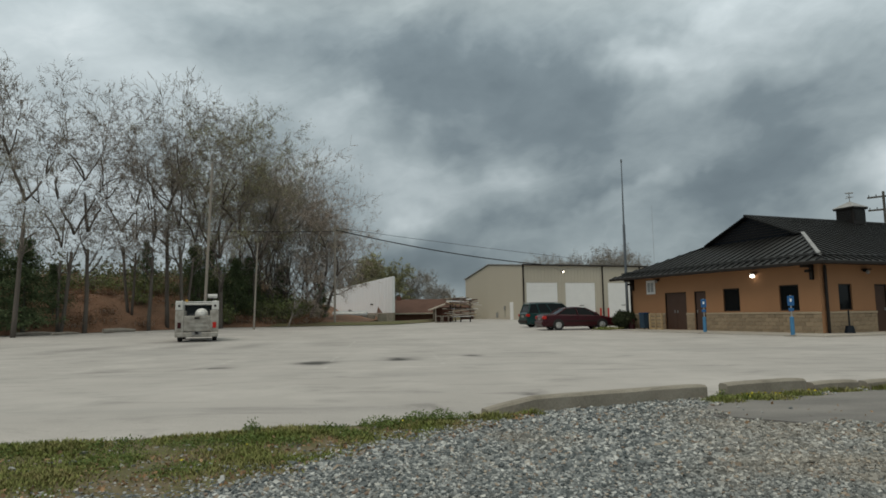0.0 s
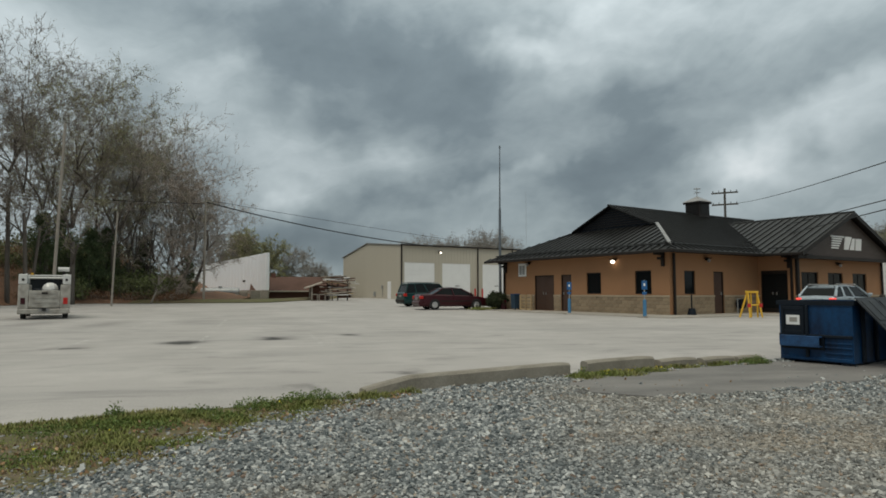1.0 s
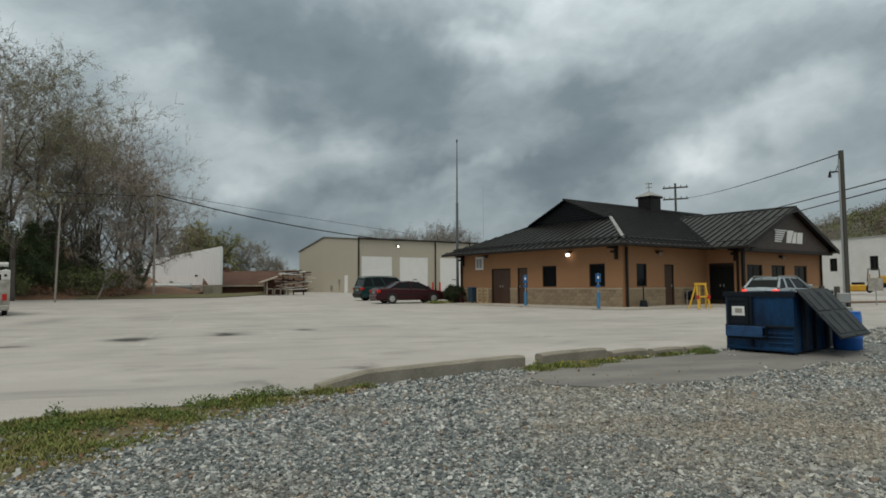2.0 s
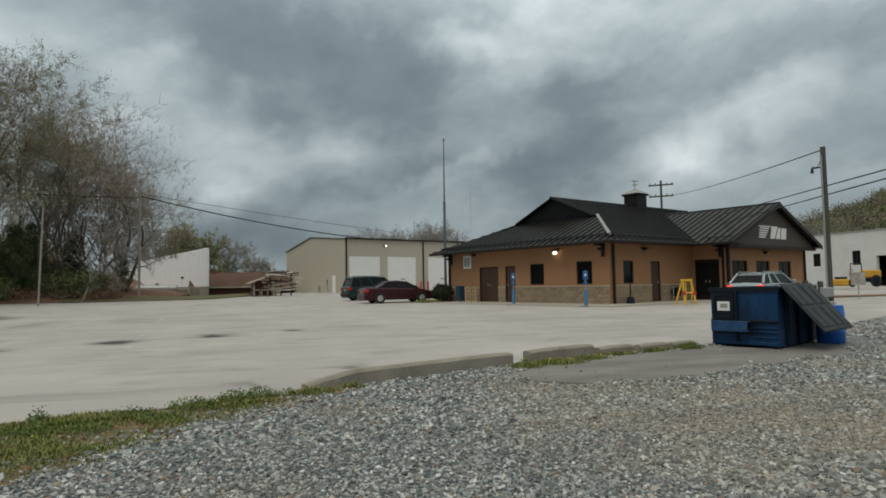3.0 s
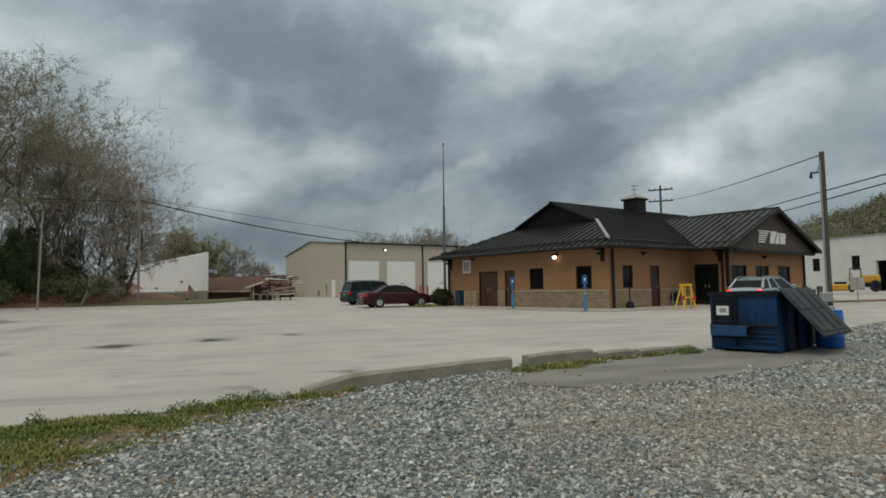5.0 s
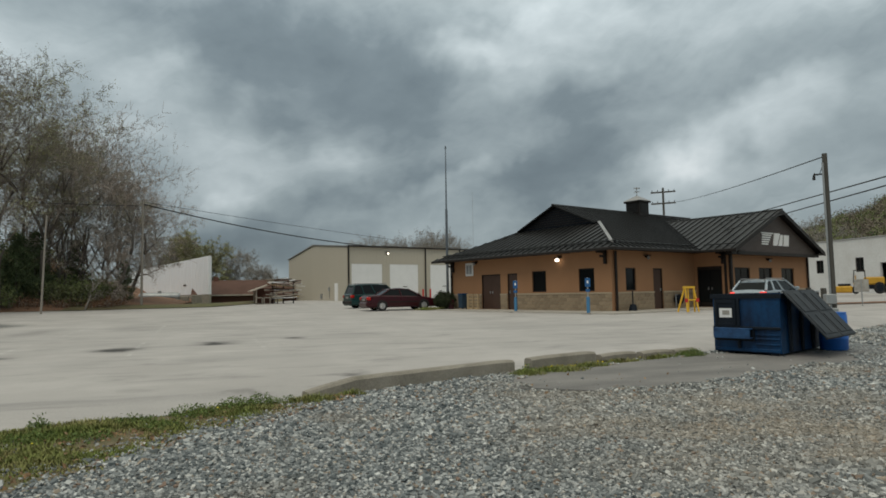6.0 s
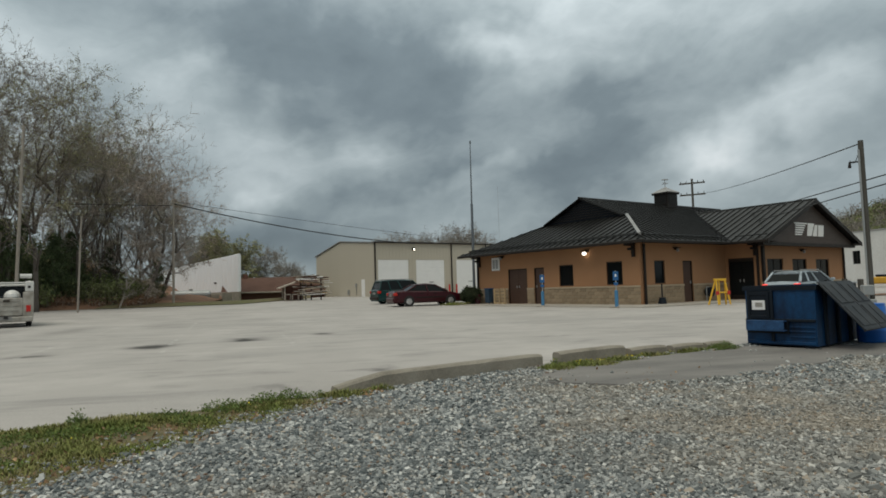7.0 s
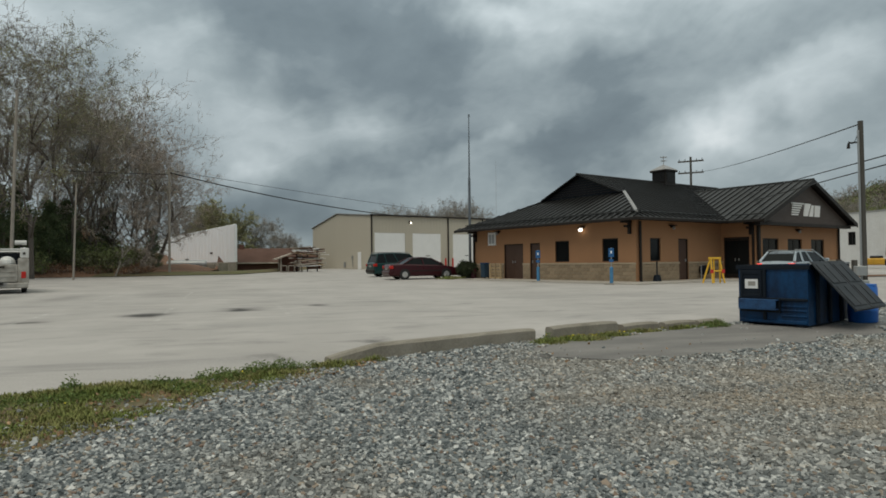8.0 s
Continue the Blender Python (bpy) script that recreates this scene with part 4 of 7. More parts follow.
# cupola with louvres and a small vane on the ridge
cx = 11.6
cup = part("cupola", boxes((cx - 0.55, RY - 0.55, RZ - 0.4, cx + 0.55, RY + 0.55, RZ + 0.75), bevel=0.02), M_TRIM, station, "dark louvred roof cupola")
part("cornice", boxes((cx - 0.66, RY - 0.66, RZ + 0.72, cx + 0.66, RY + 0.66, RZ + 0.84), bevel=0.02), M_TRIM, cup)
for i in range(5):
    z = RZ + 0.08 + i * 0.12
    part("louvre", boxes((cx - 0.42, RY - 0.585, z, cx + 0.42, RY - 0.55, z + 0.06), (cx - 0.585, RY - 0.42, z, cx - 0.55, RY + 0.42, z + 0.06)), M_ROOF, cup)
bm = bmesh.new()
bmesh.ops.create_cone(bm, cap_ends=True, segments=4, radius1=0.98, radius2=0.05, depth=0.42, matrix=pose(cx, RY, RZ + 1.05, 0, 0, 45))
part("cap", bm, M_FLASH, cup, "pale pyramid cap")
part("vane", rods(((cx, RY, RZ + 1.2), (cx, RY, RZ + 1.85), 0.025), ((cx - 0.25, RY, RZ + 1.55), (cx + 0.25, RY, RZ + 1.55), 0.02), ((cx, RY - 0.25, RZ + 1.5), (cx, RY + 0.25, RZ + 1.5), 0.02), ((cx - 0.3, RY, RZ + 1.75), (cx + 0.35, RY, RZ + 1.82), 0.04), n=5), M_FLASH, cup)

# railway emblem on the gable: plain pale bars and a leaning block
sign = part("gable_sign", boxes((10.3, FRONT + 0.318, 4.1, 11.5, FRONT + 0.346, 4.16)), M_WHITE, station, "white painted emblem of plain bars")
for i in range(5):
    z = 3.56 + i * 0.11
    part("bar", boxes((10.3 + 0.02 * i, FRONT + 0.31, z, 11.3 - 0.09 * (4 - i), FRONT + 0.347, z + 0.065)), M_WHITE, sign)
for pts in ([(11.45, 3.54), (11.85, 3.54), (12.2, 4.16), (11.6, 4.16)], [(12.0, 3.54), (12.38, 3.54), (12.5, 4.1), (12.3, 4.1)], [(12.52, 3.54), (13.05, 3.54), (13.15, 4.1), (12.62, 4.1)]):
    part("block_shape", prism(bmesh.new(), pts, "y", FRONT + 0.31, FRONT + 0.347), M_WHITE, sign)

sign.matrix_basis = Matrix.Translation((10.3, 0, 3.54)) @ Matrix.Diagonal((1.2, 1, 1.18, 1)) @ Matrix.Translation((-10.3, 0, -3.54))

# raised footway round the building
bm = bmesh.new()
prism(bm, [(-2.0, -1.6), (WL - 3.0, -2.1), (WL - 2.2, -2.9), (WR + 6, -2.9), (WR + 6, 0.1), (WR, 0.1), (0.1, 0.1), (0.1, DEEP + 0.5), (-1.4, DEEP + 1.5), (-2.2, DEEP)], "z", -0.05, 0.07)
bmesh.ops.triangulate(bm, faces=[f for f in bm.faces if len(f.verts) > 4])
solid("footway", bm, M_FOOTWAY, pose(BX, BY, 0, 0, 0, TH), "pale raised concrete footway round the building", "pavement", kind="structure")


# ---- the tan garage behind ----
GXY = (8.56, 71.49)
GB = 0.33
garage = thing("garage_building", pose(*GXY, GB, 0, 0, TH), "long tan metal garage with white roll-up doors", "building")
gd = [(0.55, 4.7, 0, 4.3), (5.75, 9.9, 0, 4.3), (11.75, 15.9, 0, 4.3), (17.0, 21.15, 0, 4.3)]
GH, GD = 6.25, 16.4
part("wall", wall_x(bmesh.new(), 0, 24, 0, 0.25, 0, GH, gd), M_TAN, garage)
bm = prism(bmesh.new(), [(0.25, -0.0), (GD, 0.0), (GD, 5.5), (8.7, 6.95), (0.25, GH)], "x", 0, 0.25)
wl = part("wall", bm, M_TAN, garage)
part("wall", boxes((0.25, GD - 0.25, 0, 23.75, GD, 5.5)), M_TAN, garage)
part("wall", boxes((23.75, 0.25, 0, 24, GD, 6.2)), M_TAN, garage)
bm = bmesh.new()
slab(bm, [(-0.15, -0.2, GH + 0.1), (24.15, -0.2, GH + 0.1), (24.15, 8.7, 7.1), (-0.15, 8.7, 7.1)], 0.1)
slab(bm, [(-0.15, 8.7, 7.1), (24.15, 8.7, 7.1), (24.15, GD + 0.2, 5.6), (-0.15, GD + 0.2, 5.6)], 0.1)
part("roof", bm, M_FLASH, garage, "pale metal roof")
part("gutter", boxes((-0.1, -0.32, GH + 0.0, 24.1, -0.2, GH + 0.16), bevel=0.02), M_TRIM, garage)
for gx in (0.06, 10.9, 16.4):
    part("downspout", boxes((gx, -0.16, 0, gx + 0.14, -0.03, GH), bevel=0.02), M_TRIM, garage)
rib_mesh = mesh_of("siding_rib", boxes((0, -0.025, 0, 0.06, 0, 1), bevel=0.008), M_TAN)
gx = 0.3
while gx < 24:
    hole = [h for h in gd if h[0] - 0.08 < gx < h[1] + 0.02]
    ob = new("siding_rib", rib_mesh)
    ob.parent = garage
    ob.matrix_basis = Matrix.LocRotScale((gx, 0, 4.32 if hole else 0), None, (1, 1, GH - (4.32 if hole else 0)))
    gx += 0.45
for x0, x1, z0, z1 in gd:
    d = part("roll_door", boxes((x0, 0.06, z0, x1, 0.1, z1)), M_ROLL, garage, "white roll-up door")
    n = 9
    for i in range(n):
        h = (z1 - z0) / n
        part("panel", boxes((x0 + 0.02, 0.03, z0 + i * h + 0.012, x1 - 0.02, 0.059, z0 + (i + 1) * h - 0.012), bevel=0.006), M_ROLL, d)
    part("handle", boxes((x0 + 1.9, 0.0, 1.55, x0 + 2.5, 0.028, 1.62)), M_TRIM, d)
for gx in (10.25, 11.35, 5.05):
    part("guard_post", rods(((gx, -0.5, 0), (gx, -0.5, 1.25), 0.1)), M_RED, garage, "red guard post")
part("side_door", boxes((-0.04, 2.25, 0.02, 0.0, 3.1, 2.1), bevel=0.008), M_WHITE, garage, "white side door")
part("meter_box", boxes((-0.14, 4.3, 1.2, 0.0, 4.55, 1.65)), M_STEEL, garage)
part("conduit", boxes((-0.06, 4.4, 0.3, -0.01, 4.44, 1.19)), M_STEEL, garage)
part("utility_box", boxes((-0.12, 6.3, 0.3, 0, 6.7, 0.9)), M_STEEL, garage)
lampg = part("wall_lamp", boxes((5.2, -0.2, 5.45, 5.6, 0, 5.75), bevel=0.03), M_TRIM, garage, "lit flood lamp")
bm = bmesh.new()
bmesh.ops.create_uvsphere(bm, u_segments=10, v_segments=6, radius=0.11, matrix=Matrix.Translation((5.4, -0.22, 5.55)))
part("lens", bm, M_LAMPON, lampg)


# ---- trees ----
def tubes_mesh(name, runs, mat, sides=4):
    """Round branches from runs of (point, radius), in one mesh."""
    V, F, base = [], [], 0
    ang = np.linspace(0, 2 * np.pi, sides, endpoint=False)
    for run in runs:
        pts = np.array([p for p, _ in run])
        rad = np.array([r for _, r in run])
        d = np.gradient(pts, axis=0)
        d /= np.linalg.norm(d, axis=1)[:, None] + 1e-9
        ref = np.where(np.abs(d[:, 2:3]) > 0.9, np.array([[1.0, 0, 0]]), np.array([[0, 0, 1.0]]))
        u = np.cross(d, ref)
        u /= np.linalg.norm(u, axis=1)[:, None] + 1e-9
        w = np.cross(d, u)
        ring = pts[:, None, :] + rad[:, None, None] * (np.cos(ang)[None, :, None] * u[:, None, :] + np.sin(ang)[None, :, None] * w[:, None, :])
        V.append(ring.reshape(-1, 3))
        n = len(run)
        for i in range(n - 1):
            for j in range(sides):
                k = (j + 1) % sides
                F.append((base + i * sides + j, base + i * sides + k, base + (i + 1) * sides + k, base + (i + 1) * sides + j))
        F.append(tuple(base + j for j in range(sides))[::-1])
        F.append(tuple(base + (n - 1) * sides + j for j in range(sides)))
        base += n * sides
    me = bpy.data.meshes.new(name)
    me.from_pydata(np.concatenate(V).tolist(), [], F)
    me.materials.append(mat)
    for p in me.polygons:
        p.use_smooth = True
    return me


def leaves_data(rng, centres, per, spreadr, size, flat=0.6):
    """Small folded leaves scattered round centres: vertices and faces."""
    n = len(centres) * per
    c = np.repeat(np.array(centres), per, axis=0) + rng.normal(0, spreadr, (n, 3))
    a = rng.normal(0, 1, (n, 3))
    a /= np.linalg.norm(a, axis=1)[:, None]
    b = np.cross(a, rng.normal(0, 1, (n, 3)))
    b /= np.linalg.norm(b, axis=1)[:, None] + 1e-9
    s = size * rng.uniform(0.6, 1.4, (n, 1))
    v = np.stack([c - a * s, c + b * s * flat, c + a * s, c - b * s * flat + np.cross(a, b) * s * 0.3], 1).reshape(-1, 3)
    f = np.arange(n * 4).reshape(n, 4)
    return v, f


def leaves_mesh(name, v, f, mat):
    me = bpy.data.meshes.new(name)
    me.from_pydata(v.tolist(), [], f.tolist())
    me.materials.append(mat)
    return me


def grow(seed, height, trunk_r, clear, angle, stems=1, lean=(0.0, 0.0), depth=7, fill=1.0, up=0.07, low=3):
    """Branch runs of a bare tree that forks again and again: the thick wood, the fine twigs and their tips."""
    rng = np.random.default_rng(seed)
    thick, thin, tips = [], [], []

    def aside(d, ang, turn):
        u = np.cross(d, (0.31, 0.87, 0.2))
        u /= np.linalg.norm(u) + 1e-9
        w = np.cross(d, u)
        return d * math.cos(ang) + (u * math.cos(turn) + w * math.sin(turn)) * math.sin(ang)

    def limb(p, d, length, r, level, onward):
        n = 5 if level == 0 else 3 if level < 4 else 2
        q, dd, run, ways = np.array(p, float), np.array(d, float), [], []
        for i in range(n + 1):
            run.append((q.copy(), r * (1 - 0.3 * i / n)))
            ways.append(dd.copy())
            dd = dd + rng.normal(0, 0.03 if level == 0 else 0.08 + 0.035 * level, 3) + np.array((0, 0, 0.015 if level == 0 else up if level < 4 else 0.0))
            dd /= np.linalg.norm(dd)
            q = q + dd * length / n
        (thick if level < 3 else thin).append(run)
        if level >= depth:
            tips.append(q)
            tips.append(run[n // 2][0])
            return
        k = 3 if rng.random() < (0.5 if level == 0 else 0.25) else 2
        turn = rng.uniform(0, 6.283)
        for i in range(k):
            ang = radians(angle) * (rng.uniform(0.2, 0.6) if i == 0 else rng.uniform(0.7, 1.2))
            ln = (onward if level == 0 else length * 0.74) * rng.uniform(0.75, 1.15)
            limb(q, aside(dd, ang, turn + i * 6.283 / k + rng.normal(0, 0.3)), ln, max(0.007, r * 0.7 * (0.92 if i == 0 else 0.72)), level + 1, 0)
        m = low if level == 0 else (2 if rng.random() < fill else 1) + (level >= depth - 2)
        for i in range(m):
            t = rng.uniform(0.55, 0.97) if level == 0 else rng.uniform(0.25, 0.95)
            j = min(int(t * n), n - 1)
            p0 = run[j][0] + (run[j + 1][0] - run[j][0]) * (t * n - j)
            ln = (onward if level == 0 else length) * rng.uniform(0.4, 0.7)
            limb(p0, aside(ways[j], radians(angle) * rng.uniform(1.1, 1.9), rng.uniform(0, 6.283)), ln, max(0.007, r * 0.36), min(depth, level + 2), 0)

    for s in range(stems):
        a = s * 2.6 + seed
        d = np.array((lean[0] + (0.09 * math.cos(a) if stems > 1 else 0) + rng.normal(0, 0.02), lean[1] + (0.09 * math.sin(a) if stems > 1 else 0) + rng.normal(0, 0.02), 1.0))
        h = height * (1.0 if s == 0 else rng.uniform(0.8, 0.95))
        limb((0.2 * math.cos(a) * (stems > 1), 0.2 * math.sin(a) * (stems > 1), -0.4), d / np.linalg.norm(d), h * clear, trunk_r * (1 if s == 0 else 0.8), 0, h * (1 - clear) / 3.15)
    # bring the crown's top to the height asked for
    k = height / np.array(tips)[:, 2].max()
    for runs in (thick, thin):
        for run in runs:
            run[:] = [(p * k, r) for p, r in run]
    return thick, thin, [p * k for p in tips]


STORE = {}


def tree_kind(key, name, seed, height, trunk_r, first, spread_angle, label, bark, twig, bud=None, per=2, bud_size=0.045, **kw):
    """Meshes of one kind of tree: trunk with limbs, and a crown of twigs (and buds)."""
    thick, thin, tips = grow(seed, height, trunk_r, first, spread_angle, **kw)
    wood = tubes_mesh("trunk", thick, bark, 5)
    crown = tubes_mesh("crown", [[(p, max(r, 0.0105)) for p, r in run] for run in thin], twig, 3)
    leaf = None
    if bud:
        v, f = leaves_data(np.random.default_rng(seed + 50), tips, per, 0.09, bud_size)
        leaf = leaves_mesh("foliage", v, f, bud)
    STORE[key] = (name, label, wood, crown, leaf)


def bank_z(x, y):
    """The leaf-covered bank on which the wood stands, higher towards the open end."""
    e = y - far_edge(x)
    rise = 0.05 + 0.75 * max(0.0, min(1.0, (-8.0 - x) / 4.0)) + 2.1 * max(0.0, min(1.0, (-17.0 - x) / 6.0))
    return gz(x, y) + 0.02 + rise * max(0.0, min(1.0, e / 9.0)) ** 0.8 + 0.14 * noise.noise(Vector((x * 0.5, y * 0.5, 2))) * min(1, max(0, e))


def soil_z(x, y):
    return bank_z(x, y) if x < -8.0 and y < far_edge(x) + 50 else gz(x, y)


def plant(key, x, y, scale, turn, group="bare trees at the edge of the lot", tall=1.0, dz=0.0):
    name, label, wood, crown, leaf = STORE[key]
    t = thing(name, Matrix.LocRotScale((x, y, soil_z(x, y) + dz), Euler((0, 0, radians(turn))), (scale, scale, scale * tall)), label, "tree", group)
    a = new("trunk", wood)
    a.parent = t
    b = new("crown", crown)
    b.parent = t
    if leaf:
        c = new("foliage", leaf)
        c.parent = b
    return t


BARE = "tall slender bare tree with grey bark"
tree_kind("tall_a", "tall_bare_tree", 11, 19.0, 0.17, 0.5, 27, BARE, M_BARK, M_TWIG, M_BUD, per=1, bud_size=0.022, low=5, fill=0.6)
tree_kind("tall_b", "tall_bare_tree", 23, 18.0, 0.15, 0.42, 25, BARE, M_BARK, M_TWIG, stems=2, fill=0.7, depth=6)
tree_kind("tall_c", "tall_bare_tree", 37, 19.0, 0.16, 0.45, 29, BARE, M_BARK, M_TWIG, M_RBUD, per=1, bud_size=0.022, low=4, fill=0.6)
tree_kind("bud_a", "budding_tree", 41, 17.0, 0.18, 0.28, 29, "budding tree with pale green shoots", M_BARK, M_TWIG, M_BUD, per=3, bud_size=0.034, up=0.1, fill=0.6)
tree_kind("bud_b", "budding_tree", 53, 15.0, 0.14, 0.22, 28, "budding tree with dense brown twigs", M_BARK, M_RTWIG, M_RBUD, per=1, bud_size=0.026, stems=2, fill=1.0, depth=6, up=0.1)
tree_kind("wide", "spreading_maple", 67, 11.0, 0.17, 0.4, 40, "spreading leaning maple with reddish buds", M_BARK, M_RTWIG, M_RBUD, per=2, bud_size=0.028, lean=(0.42, 0.0), up=0.03, fill=1.0)
tree_kind("thin", "young_tree", 71, 7.0, 0.12, 0.35, 34, "thin leaning young tree with pale bark", M_PALE, M_TWIG, depth=5, lean=(0.35, 0.0))


def ray_spot(px_az, d):
    """Plan point by azimuth (degrees right of straight ahead) and distance."""
    return d * math.sin(radians(px_az)), d * math.cos(radians(px_az))


WOODS = (  # kind, azimuth, distance, height, turn
    ("tall_a", -34.9, 46.5, 18.4, 20), ("tall_b", -32.0, 51.0, 18.0, 110), ("tall_c", -30.2, 51.5, 20.4, 200), ("tall_b", -27.0, 56.0, 18.6, 300),
    ("tall_c", -25.6, 54.0, 19.6, 75), ("tall_a", -24.2, 56.0, 21.0, 165), ("tall_b", -23.0, 55.0, 21.2, 40),
    ("tall_c", -21.8, 60.0, 21.6, 33), ("bud_a", -20.0, 57.0, 21.6, 60), ("tall_c", -18.4, 64.0, 22.0, 250), ("bud_a", -17.3, 62.0, 20.0, 200),
    ("bud_b", -15.9, 64.0, 20.0, 15), ("bud_b", -14.4, 65.0, 19.0, 120), ("bud_b", -12.9, 66.0, 17.8, 290),
    ("bud_b", -11.8, 67.0, 15.8, 45), ("wide", -12.7, 61.0, 13.2, 0), ("wide", -11.3, 66.0, 13.0, -25), ("bud_a", -16.8, 69.0, 18.4, 130),
    ("tall_b", -37.5, 52.0, 18.0, 77), ("tall_a", -39.5, 49.0, 18.0, 260), ("bud_a", -38.5, 60.0, 17.0, 100),
    ("bud_a", -20.8, 68.0, 19.5, 310), ("bud_b", -18.0, 70.0, 17.0, 70),
    ("thin", -14.4, 58.0, 5.2, 5),
)
FULL = {"tall_a": 19.0, "tall_b": 18.0, "tall_c": 19.0, "bud_a": 17.0, "bud_b": 15.0, "wide": 11.0, "thin": 7.0}
for key, azim, d, tall, tn in WOODS:
    x, y = ray_spot(azim, d)
    plant(key, x, y, (tall + gz(x, y) - soil_z(x, y)) / FULL[key], tn)


def cedar_mesh(seed, h, r, n):
    """A ragged evergreen: drooping boughs of small dark sprays, uneven in length, with gaps between."""
    rng = np.random.default_rng(seed)
    cs = []
    for i in range(n):
        t = (i + rng.random()) / n
        z, a = h * (0.03 + 0.95 * t), rng.uniform(0, 6.283)
        reach = r * (1 - t) ** 0.75 * rng.uniform(0.55, 1.15) * (1 + 0.25 * math.sin(2 * a + seed)) + 0.12
        for k in range(10):
            q = reach * (0.2 + 0.8 * (k + rng.random()) / 10)
            cs.append((q * math.cos(a) + rng.normal(0, 0.1), q * math.sin(a) + rng.normal(0, 0.1), z + 0.28 * q - 0.2 * q * q / r))
    v, f = leaves_data(rng, cs, 13, 0.12, 0.06, 0.35)
    return leaves_mesh("crown", v, f, M_CEDAR)


cedar_trunk = mesh_of("trunk", rods(((0, 0, -0.2), (0, 0, 4.4), 0.1, 0.02), n=6), M_BARK)
CEDARS = [cedar_mesh(5, 5.0, 1.9, 95), cedar_mesh(9, 5.0, 2.2, 105)]
for i, (azim, d, sc, wide) in enumerate(((-34.3, 49.5, 1.25, 1.1), (-36.6, 48.5, 1.3, 1.2), (-32.4, 52.0, 0.75, 1.0), (-25.9, 60.0, 1.0, 0.7), (-22.2, 57.0, 1.15, 0.9), (-21.0, 59.0, 1.2, 0.9), (-18.9, 58.5, 1.15, 1.05),
                                        (-17.7, 61.0, 1.1, 0.9), (-15.0, 63.0, 1.1, 1.0), (-11.5, 60.5, 0.72, 0.75))):
    x, y = ray_spot(azim, d + (3.0 if azim > -26 else 1.0))
    t = thing("cedar", Matrix.LocRotScale((x, y, soil_z(x, y)), Euler((0, 0, i * 1.3)), (sc * wide, sc * wide, sc)), "dark green cedar among bare trees", "tree", "cedars in the wood")
    for nm, msh in (("trunk", cedar_trunk), ("crown", CEDARS[i % 2])):
        o = new(nm, msh)
        o.parent = t


# brush, litter bank and logs along the wood's edge
def brush(name, seed, spots, height, mat, twigmat, label, size=0.07, n=26):
    rng = np.random.default_rng(seed)
    runs, cs = [], []
    for (x, y, h) in spots:
        z0 = soil_z(x, y)
        for _ in range(n):
            a, l = rng.uniform(0, 6.283), h * rng.uniform(0.5, 1.1)
            lean = rng.uniform(0.1, 0.7)
            p0 = np.array((x + rng.normal(0, 0.4), y + rng.normal(0, 0.4), z0 - 0.05))
            p1 = p0 + l * 0.55 * np.array((lean * math.cos(a) * 0.6, lean * math.sin(a) * 0.6, 0.9))
            p2 = p1 + l * 0.45 * np.array((lean * math.cos(a + 0.6), lean * math.sin(a + 0.6), 0.6))
            runs.append([(p0, 0.022), (p1, 0.014), (p2, 0.006)])
            cs += [p1, p2, (p1 + p2) / 2, p1 * 0.6 + p0 * 0.4]
    w = new(name, tubes_mesh(name, runs, twigmat, 3))
    tagged(w, label, "brush", kind="stuff")
    v, f = leaves_data(rng, cs, 5, 0.22, size)
    o = new("brush_leaves", leaves_mesh("brush_leaves", v, f, mat))
    tagged(o, "small leaves on the brush", "brush", kind="stuff")


def edge_spots(seed, n, az0, az1, d0, d1, h0, h1):
    rng = random.Random(seed)
    out = []
    for _ in range(n):
        azim, d = rng.uniform(az0, az1), rng.uniform(d0, d1)
        x, y = ray_spot(azim, d)
        if y > far_edge(x) + 0.8:
            out.append((x, y, rng.uniform(h0, h1)))
    return out


brush("brown_brush", 3, edge_spots(1, 200, -42, -11.8, 46, 64, 0.25, 0.7), 1.5, M_BROWNBRUSH, M_RTWIG, "tangle of brown brush and saplings under the trees", size=0.055)
brush("green_brush", 8, edge_spots(2, 60, -42, -12, 58, 74, 1.2, 2.6), 3.0, M_BRUSH, M_TWIG, "green spring undergrowth under the trees", size=0.09)
brush("tall_green_brush", 18, edge_spots(12, 45, -20.5, -13.0, 61, 67, 1.4, 3.2), 4.0, M_BRUSH, M_TWIG, "tall green shrubs under the budding trees", size=0.095)
brush("deep_brush", 15, edge_spots(6, 120, -44, -14, 66, 85, 1.4, 3.0), 4.0, M_BROWNBRUSH, M_TWIG, "dim brush deep in the wood", size=0.08)
brush("deep_green_brush", 16, edge_spots(7, 80, -44, -17, 70, 95, 1.6, 3.2), 4.0, M_BRUSH, M_TWIG, "dim green brush deep in the wood", size=0.08)


